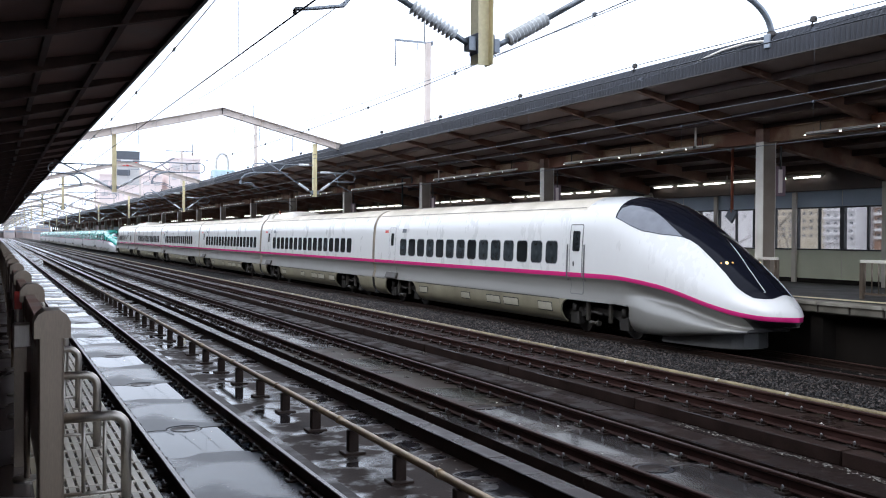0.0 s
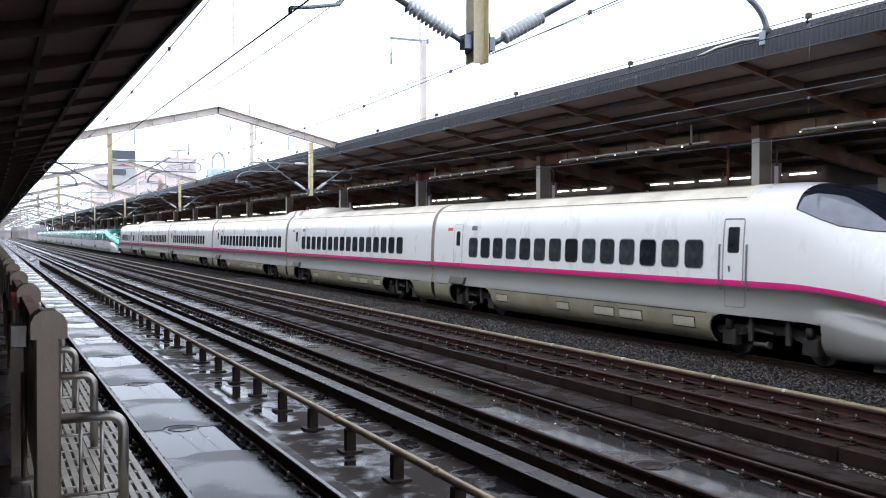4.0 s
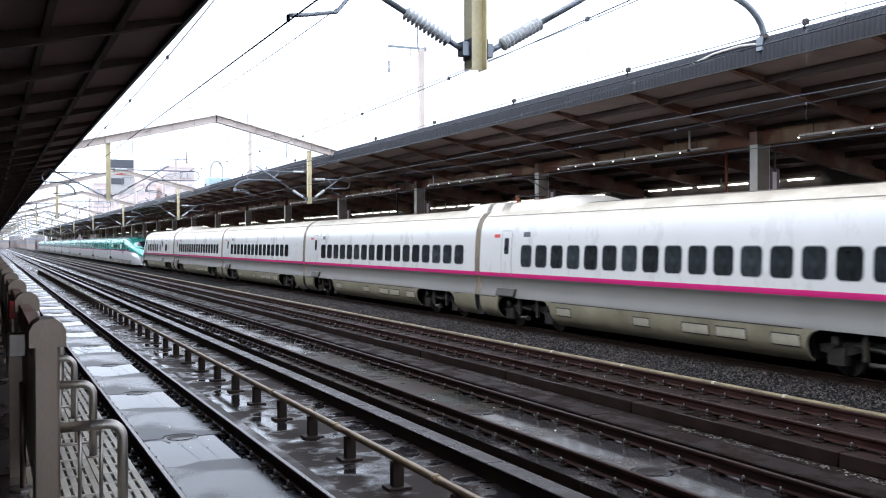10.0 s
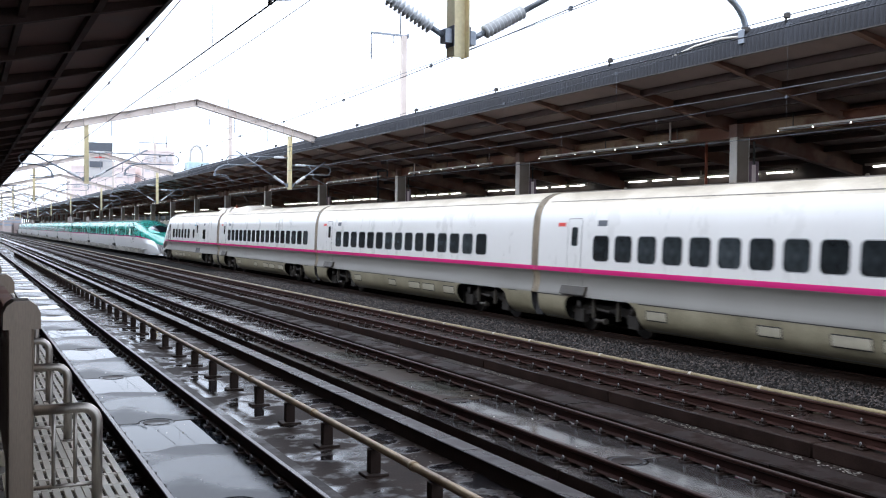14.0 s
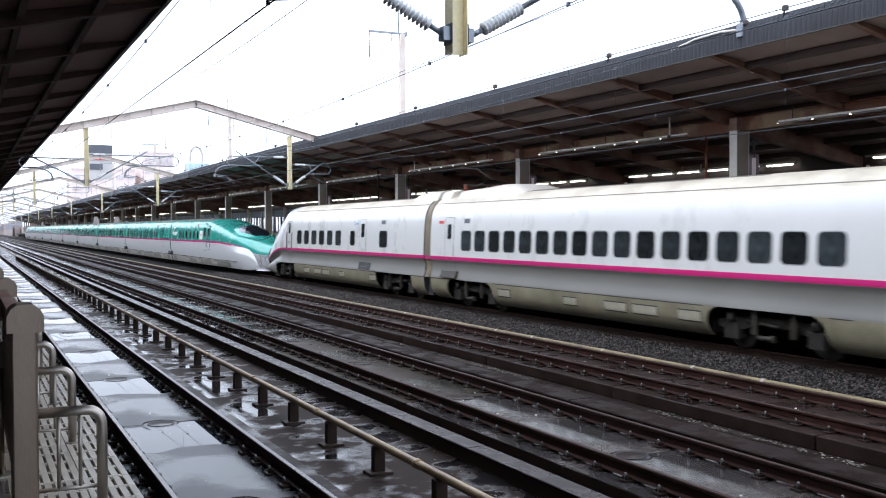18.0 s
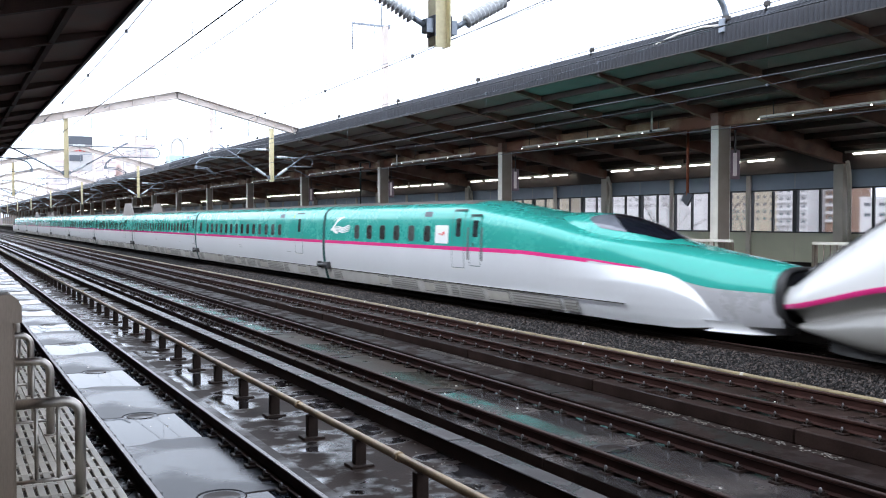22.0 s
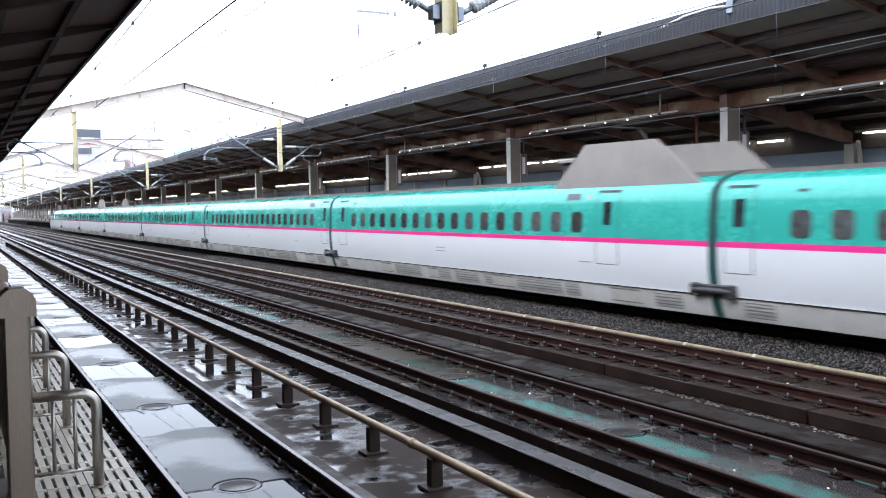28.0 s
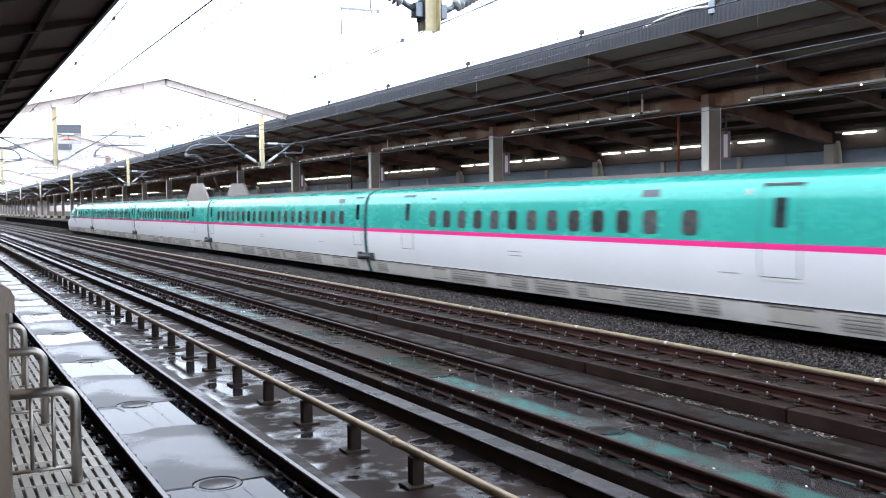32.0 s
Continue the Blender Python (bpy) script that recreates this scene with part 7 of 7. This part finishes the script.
def green_train():
    cars = []
    f1 = 40.93 + 82 + 23.0 + 26.73
    for n in range(10):
        lead, last = n == 0, n == 9
        if lead or last:
            car = thing("train_car", "green and white %s train car with a long drooping nose" % ("leading" if lead else "rear"), "train car", "green train cars")
            part("body", g_end_body(), None, car, "green upper body, pink line and white lower side")
            g_cockpit(car)
            g_cheeks(car)
            us = [3.92 + 1.318 * i for i in range(6)]
            door(car, G_SECTION, "g", 12.42, 13.28, 1.25, 3.18, 0.34, (2.30, 2.92), True)
            door(car, G_SECTION, "g2", 13.66, 14.38, 1.35, 3.0, 0.34, (2.30, 2.85))
            both(car, "poster", side_mesh(("poster", "g"), lambda: pane_shape(G_SECTION, 0.98, 2.05, 2.68, 0.06, 0.006), M["emblem_white"]), 11.65, "white square sticker")
            if lead:
                emblem(car, 0.85)
                both(car, "sticker_motif", side_mesh(("sticker_motif", "g"), lambda: strip(strip(strip(Shape(), G_SECTION, -0.24, -0.02, 2.36, 2.395, 0.010, n=1), G_SECTION, -0.05, 0.16, 2.33, 2.37, 0.011, n=1), G_SECTION, 0.06, 0.22, 2.38, 2.46, 0.010, n=1), M["red"]), 11.65, "small red motif")
                mark(car, G_SECTION, "g", "side_display", 10.5, 0.6, 2.98, 3.16, M["sign_dark"], "dark side display")
            part("coupler", Shape().tube([(0, -25.8, 0.95), (0, -26.3, 0.95)], 0.22, 14), M["seal"], car, "black coupler")
            hood = []
            for u, k in ((25.80, 0.96), (25.88, 1.03), (26.04, 1.04), (26.12, 0.98), (26.06, 0.86), (25.90, 0.84)):
                hood.append([(k * 0.73 * math.copysign(abs(math.cos(a)) ** 0.7, math.cos(a)), -u, 1.13 + k * 0.66 * math.copysign(abs(math.sin(a)) ** 0.8, math.sin(a))) for a in [2 * math.pi * i / 32 for i in range(32)]])
            part("coupler_shroud", Shape().grid(hood, closed=True), M["seal"], car, "black rubber ring round the open nose")
            lip = [[(w, -u, z), (w + 0.16, -u - 0.12, z - 0.20), (w + 0.02, -u - 0.02, z - 0.26)] for w, u, z in ((-1.05, 24.0, 0.50), (-0.95, 24.5, 0.50), (-0.80, 25.0, 0.50), (-0.55, 25.4, 0.50), (0.0, 25.6, 0.50))]
            lip += [[(-x, y, z) for x, y, z in r] for r in lip[-2::-1]]
            part("front_lip", Shape().grid(lip), M["lower_white"], car, "white lip under the nose")
            length = 24.7
        else:
            car = thing("train_car", "green and white train car with a pink line along its side", "train car", "green train cars")
            part("body", g_mid_body(), None, car, "green upper body, pink line and white lower side")
            kind = {1: "first", 3: "shield", 7: "shield", 5: "service"}.get(n, "plain")
            if kind == "first":
                us, rear, front, panel = [3.27 + 1.172 * i for i in range(14)], None, (21.0, 22.1), 18.8
                window_row(car, G_SECTION, "g", [1.46], 0.46, 2.12, 2.72, 0.12)
            elif kind == "shield":
                us, rear, front, panel = [2.90 + 1.045 * i for i in range(17)], (1.05, 2.05), (20.5, 21.5), 19.4
            elif kind == "service":
                us, rear, front, panel = [5.85 + 1.046 * i for i in range(12)] + [18.75], (3.35, 4.35), (20.85, 21.95), 17.3
            else:
                us, rear, front, panel = [2.55 + 1.047 * i for i in range(20)], (0.35, 1.25), (23.75, 24.6), 22.35
            if rear:
                door(car, G_SECTION, "g", *rear, 1.25, 3.18, 0.34, (2.30, 2.92), True)
            door(car, G_SECTION, "g", *front, 1.25, 3.18, 0.34, (2.30, 2.92), True)
            mark(car, G_SECTION, "g", "side_display", panel, 0.66, 2.98, 3.16, M["sign_dark"], "dark side display")
            mark(car, G_SECTION, "g", "car_mark", front[0] - 0.35, 0.16, 2.98, 3.12, M["lime"] if n == 1 else M["louvre"], "small square mark")
            mark(car, G_SECTION, "g", "vent", us[0], 0.3, 3.04, 3.10, M["seal"], "small dark vent")
            mark(car, G_SECTION, "g", "stencil", 11.2, 0.7, 1.42, 1.45, M["line_grey"], "faint grey stencilled line")
            mark(car, G_SECTION, "g", "stencil", 11.2, 0.7, 1.30, 1.33, M["line_grey"], "faint grey stencilled line")
            mark(car, G_SECTION, "g", "stencil", 20.0, 0.6, 1.28, 1.31, M["line_grey"], "faint grey stencilled line")
            length = 25.0
            if n in (3, 7):
                shield_plates(car, 25.0 - 6.96)
        window_row(car, G_SECTION, "g", us, 0.50, 2.11, 2.64, 0.12)
        g_common(car, length)
        cars.append((car, f1 + (25.0 * n if not last else 25.0 * 8), 180 if last else 0))
    return cars


CARS = white_train() + green_train()


def motions():
    """Both trains roll towards the viewer together."""
    for car, y, turn in CARS:
        walk(car, [(t, pose(TRACKS[3], y - d, 0, 0, 0, turn)) for t, d in TRAVEL])


# ---------------------------------------------------------------- things on the far platform
def platform_fences():
    f = thing("platform_fence", "low metal fence on the far platform", "fence", "platform fences")
    part("top_rail", Shape().bevel_box(-0.05, 0.05, -1.53, 1.53, 2.20, 2.28, 0.015), M["column"], f, "pale top rail")
    for y in (-1.5, 0.0, 1.5):
        part("post", Shape().bevel_box(-0.05, 0.05, y - 0.05, y + 0.05, PLAT, 2.2, 0.01), M["steel_box"], f)
    part("lower_rail", Shape().box(-0.02, 0.02, -1.45, 1.45, 1.36, 1.42), M["steel_box"], f)
    for i in range(14):
        y = -1.4 + 2.8 * i / 13
        part("baluster", Shape().tube([(0, y, 1.40), (0, y, 2.21)], 0.018, 6), M["steel_box"], f)
    f.matrix_basis = pose(20.75, 22.95, 0)
    for y in (10.65, 16.9, 29.2, 35.4, 41.6, 47.8):
        copy_thing(f, pose(20.75, y, 0))


def hanging_marker():
    h = thing("stop_marker", "rust-red rod with a dark diamond plate hung from the canopy", "marker")
    part("rod", Shape().tube([(22.5, 25.35, 6.16), (22.5, 25.35, 3.7)], 0.05, 8), M["rust_red"], h)
    part("plate", Shape().prism([(25.35, 3.34), (25.63, 3.57), (25.42, 3.84), (25.08, 3.69)], "x", 22.46, 22.54), M["sign_dark"], h, "dark diamond plate")


def column_signs():
    s = thing("column_sign", "faded mauve sign plate beside a column", "sign", "column signs")
    part("plate", Shape().bevel_box(-0.03, 0.03, -0.15, 0.15, 4.1, 5.0, 0.01), M["sign_mauve"], s)
    part("bar", Shape().box(-0.036, -0.03, -0.06, 0.06, 4.2, 4.9), M["facade_pink"], s, "unreadable upright line of writing")
    part("bracket", Shape().box(-0.1, 0.02, -0.02, 0.02, 4.9, 5.6), M["iron"], s)
    s.matrix_basis = pose(21.42, 22.05, 0, 0, 0, 60)
    for i in (1, 2, 3):
        copy_thing(s, pose(21.42, 22.05 + BAY * i, 0, 0, 0, 60))
    k = thing("platform_kiosk", "small beige kiosk far down the platform", "kiosk")
    part("body", Shape().bevel_box(22.0, 24.0, 118, 122, PLAT, 3.6, 0.03), M["pilaster"], k)
    part("shutter", Shape().box(21.96, 21.99, 118.4, 121.6, 1.6, 3.2), M["wall_blue"], k)
    for y in (70, 84, 97, 131, 144):
        c = thing("notice_board", "white notice board on the far platform", "notice board", "notice boards")
        part("board", Shape().bevel_box(23.2, 23.28, y, y + 1.2, 2.0, 3.1, 0.01), M["facade_pale"], c)
        part("leg", Shape().box(23.22, 23.26, y + 0.1, y + 0.16, PLAT, 2.0), M["iron"], c)
        part("leg", Shape().box(23.22, 23.26, y + 1.0, y + 1.06, PLAT, 2.0), M["iron"], c)


def cane_pole():
    c = thing("cane_pole", "black pole with a hooked top on the far platform", "pole")
    part("pole", Shape().tube([(20.7, 49.95, PLAT), (20.7, 49.95, 6.03), (20.7, 49.90, 6.08), (20.7, 48.72, 6.06), (20.7, 48.62, 6.0), (20.7, 48.62, 5.72)], 0.05, 8), M["frame_dark"], c)
    part("foot", Shape().prism(circle(20.7, 49.95, 0.13, 14), "z", PLAT, PLAT + 0.03), M["frame_dark"], c)


def hanging_rods():
    """Two pale conduits that drop from the girder."""
    r = thing("conduit_drop", "short pale conduit hanging from the roof girder", "conduit", "conduit drops")
    part("tube", Shape().tube([(0, 0, 0.0), (0, 0, 0.72)], 0.035, 8), M["column"], r)
    part("socket", Shape().bevel_box(-0.06, 0.06, -0.06, 0.06, -0.06, 0.02, 0.01), M["iron"], r)
    r.matrix_basis = pose(20.7, 25.06, 5.80)
    copy_thing(r, pose(20.7, 45.1, 5.66))


def edge_marker():
    m = thing("edge_marker", "small white-headed marker post on the platform", "marker")
    part("post", Shape().box(20.10, 20.14, 22.18, 22.22, PLAT, 1.72), M["iron"], m)
    part("head", Shape().bevel_box(20.05, 20.19, 22.13, 22.27, 1.70, 1.82, 0.01), M["column"], m)


cane_pole()
hanging_rods()
edge_marker()
platform_fences()
hanging_marker()
column_signs()


# ---------------------------------------------------------------- beyond the station
def near_sky_screen():
    # added out of view to shut off the sky and darken reflections
    w = thing("wall_near", "unseen dark screen added behind the near platform", "wall", kind="structure")
    part("panel", Shape().box(-9.3, -9.0, NEAR, STATION_END, -0.6, 5.2), M["beam_left"], w)


def building(label, axis, at, a0, a1, top, mat, floors, cols, win=(1.3, 1.2), depth=14.0, roof_box=None, balcony=False):
    """A block with its windows on one face. axis 'x': the face looks to -x and runs along y; axis 'y': it looks to -y and runs along x."""
    b = thing("building", label, "building", "city buildings")

    def put(name, u0, u1, d0, d1, z0, z1, m, lab=""):
        s = Shape().box(at + d0, at + d1, u0, u1, z0, z1) if axis == "x" else Shape().box(u0, u1, at + d0, at + d1, z0, z1)
        return part(name, s, m, b, lab)
    put("wall", a0, a1, 0, depth, -6, top, mat)
    put("parapet", a0 - 0.2, a1 + 0.2, -0.2, 0.3, top, top + 0.5, mat)
    if roof_box:
        put("roof_house", a0 + (a1 - a0) * roof_box[0], a0 + (a1 - a0) * roof_box[1], 2, 8, top, top + roof_box[2], mat)
    cell, rise = (a1 - a0) / cols, 3.0
    u, z = win
    shape = Shape().box(-0.12, 0.05, -u / 2, u / 2, 0, z) if axis == "x" else Shape().box(-u / 2, u / 2, -0.12, 0.05, 0, z)
    me = shape.mesh("window", M["window_hazy"] if mat == M["facade_pink"] else M["facade_glass"])
    for i in range(cols):
        for j in range(floors):
            c, zz = a0 + cell * (i + 0.5), top - 2.3 - rise * j
            part("window", me, None, b, at=pose(at, c, zz) if axis == "x" else pose(c, at, zz))
    if balcony:
        for j in range(floors):
            put("balcony", a0 + 0.4, a1 - 0.4, -1.3, 0, top - 2.9 - rise * j, top - 1.9 - rise * j, M["facade_pale"], "pale balcony front")
    return b


def bare_tree(x, y, seed, tall=9.0):
    """A leafless tree: a tapering trunk whose limbs fork again and again."""
    rng = random.Random(seed)
    t = thing("bare_tree", "bare grey winter tree outside the station windows", "tree", "bare trees")
    trunk, limbs = Shape(), Shape()

    def grow(s, p, d, r, length, depth):
        pts, rs = [p], [r]
        for k in range(4):
            d = (d + Vector((rng.gauss(0, 0.13), rng.gauss(0, 0.16), rng.gauss(0.03, 0.1)))).normalized()
            p = p + d * length / 4
            pts.append(p)
            rs.append(r * (1 - 0.11 * (k + 1)))
        s.tube(pts, rs, 6 if depth > 2 else 4)
        if depth:
            for k in range(3 if depth > 1 else 2):
                q = (d + Vector((rng.gauss(0, 0.55), rng.gauss(0, 0.7), rng.gauss(0.05, 0.4)))).normalized()
                grow(limbs, pts[rng.choice((2, 3, 4))], q, rs[-1] * rng.uniform(0.55, 0.8), length * rng.uniform(0.55, 0.8), depth - 1)
    grow(trunk, Vector((x, y, -6.0)), Vector((0, 0, 1)), 0.24, tall * 0.75, 5)
    part("trunk", trunk, M["bark"], t)
    part("limbs", limbs, M["bark"], t, "bare forked limbs")


def city():
    bare_tree(55, 61.5, 3)
    bare_tree(56, 55.8, 11)
    bare_tree(57, 66.5, 7)
    X = 300.0
    building("pale grey apartment block seen through the platform windows", "x", X, 352, 420, 24, M["facade_pale"], 5, 14)
    building("white office block with small square windows", "x", X + 4, 318, 350, 26, M["facade_pale"], 5, 5, (1.2, 1.2))
    building("beige apartment block with rows of windows", "x", X, 282, 316, 20.5, M["facade_beige"], 6, 9, (1.5, 1.3))
    building("pale apartment block with stepped white balconies", "x", X - 6, 264, 279, 19, M["facade_pale"], 6, 4, (1.6, 1.4), balcony=True)
    building("narrow brown apartment block", "x", X + 2, 253, 262.5, 20.5, M["facade_brown"], 6, 2, (1.6, 1.4), balcony=True)
    building("white tower block beside the brown flats", "x", X + 20, 226, 250, 17.5, M["facade_pale"], 6, 7)
    building("low white house with a flat grey roof", "x", X - 60, 150, 196, 9.5, M["facade_pale"], 2, 9, (2.2, 1.0), roof_box=(0.3, 0.7, 3))
    building("long pale apartment block", "x", X, 430, 520, 22, M["facade_beige"], 5, 16)
    building("plain grey apartment block far off", "x", X + 10, 530, 640, 26, M["facade_pale"], 5, 16)
    building("large pale pink department store", "y", 262.0, 24.4, 40.0, 18.0, M["facade_pink"], 2, 6, (1.6, 1.0), roof_box=(0.7, 0.95, 1.8))
    tower = building("pale pink tower with a lettered band at its top", "y", 260.0, 41.4, 49.6, 22.6, M["facade_pink"], 2, 3, (1.2, 1.0), roof_box=(0.6, 0.85, 2.0))
    for k in range(4):
        s = Shape().box(43.0 + 1.6 * k, 44.2 + 1.6 * k, 259.6, 259.85, 19.9, 21.6)
        s.box(43.35 + 1.6 * k, 43.85 + 1.6 * k, 259.5, 259.65, 20.4, 21.1)
        part("letter_block", s, M["window_hazy"], tower, "pale grey letter-sized block")
    part("aerial", Shape().tube([(47.9, 262, 24.0), (47.9, 262, 27.0)], 0.12, 6), M["wire"], tower)
    part("aerial_arm", Shape().tube([(43.6, 262, 25.0), (48.4, 262, 25.0)], 0.10, 6), M["wire"], tower)
    bb = thing("roof_billboard", "billboard with dark bands and faint red writing on a roof", "billboard")
    part("frame", Shape().box(27.0, 32.5, 247.9, 248.4, 15.0, 23.3), M["facade_pale"], bb)
    part("band", Shape().box(27.0, 32.5, 247.7, 247.9, 21.3, 23.3), M["sign_dark"], bb, "dark top band")
    part("band", Shape().box(27.2, 30.2, 247.7, 247.9, 17.3, 18.7), M["sign_dark"], bb, "dark lower band")
    for k in range(5):
        part("letter_block", Shape().box(27.4 + 0.95 * k, 28.1 + 0.95 * k, 247.7, 247.9, 19.6, 20.6), M["red"], bb, "faint red letter-sized block")
    part("mast", Shape().box(29.0, 30.0, 248.5, 250, -6, 15.0), M["facade_pink"], bb)
    t = thing("roof_tank", "blue tank under a white arch on a distant roof", "tank")
    part("tank", Shape().bevel_box(52.7, 58.5, 258, 262, 16, 20.3, 0.3), M["tank_blue"], t)
    arch = [(55.2 + 1.6 * math.cos(a), 259, 22.0 + 2.6 * math.sin(a)) for a in [math.pi * i / 12 for i in range(13)]]
    part("arch", Shape().tube([(56.8, 259, 16)] + arch + [(53.6, 259, 16)], 0.3, 8), M["facade_pale"], t)
    part("stand", Shape().box(53, 58, 258, 262, -6, 16), M["facade_pale"], t)
    far = Shape()
    rng = random.Random(9)
    for i in range(46):
        x = -60 + 3.0 * i + rng.uniform(-1, 1)
        w, z, y = rng.uniform(3, 9), rng.uniform(2.5, 9.5), 740 + rng.uniform(0, 60)
        far.box(x, x + w, y, 820, -6, z)
        for k in range(int((z - 2) / 2.4)):
            far.box(x + 0.4, x + w - 0.4, y - 0.3, y - 0.01, z - 1.9 - 2.4 * k, z - 0.8 - 2.4 * k, 1)
    tagged(part("far_skyline", far, [M["facade_far"], M["wall_blue"]]), "hazy grey skyline at the end of the line", "skyline", kind="stuff")


near_sky_screen()
city()
motions()
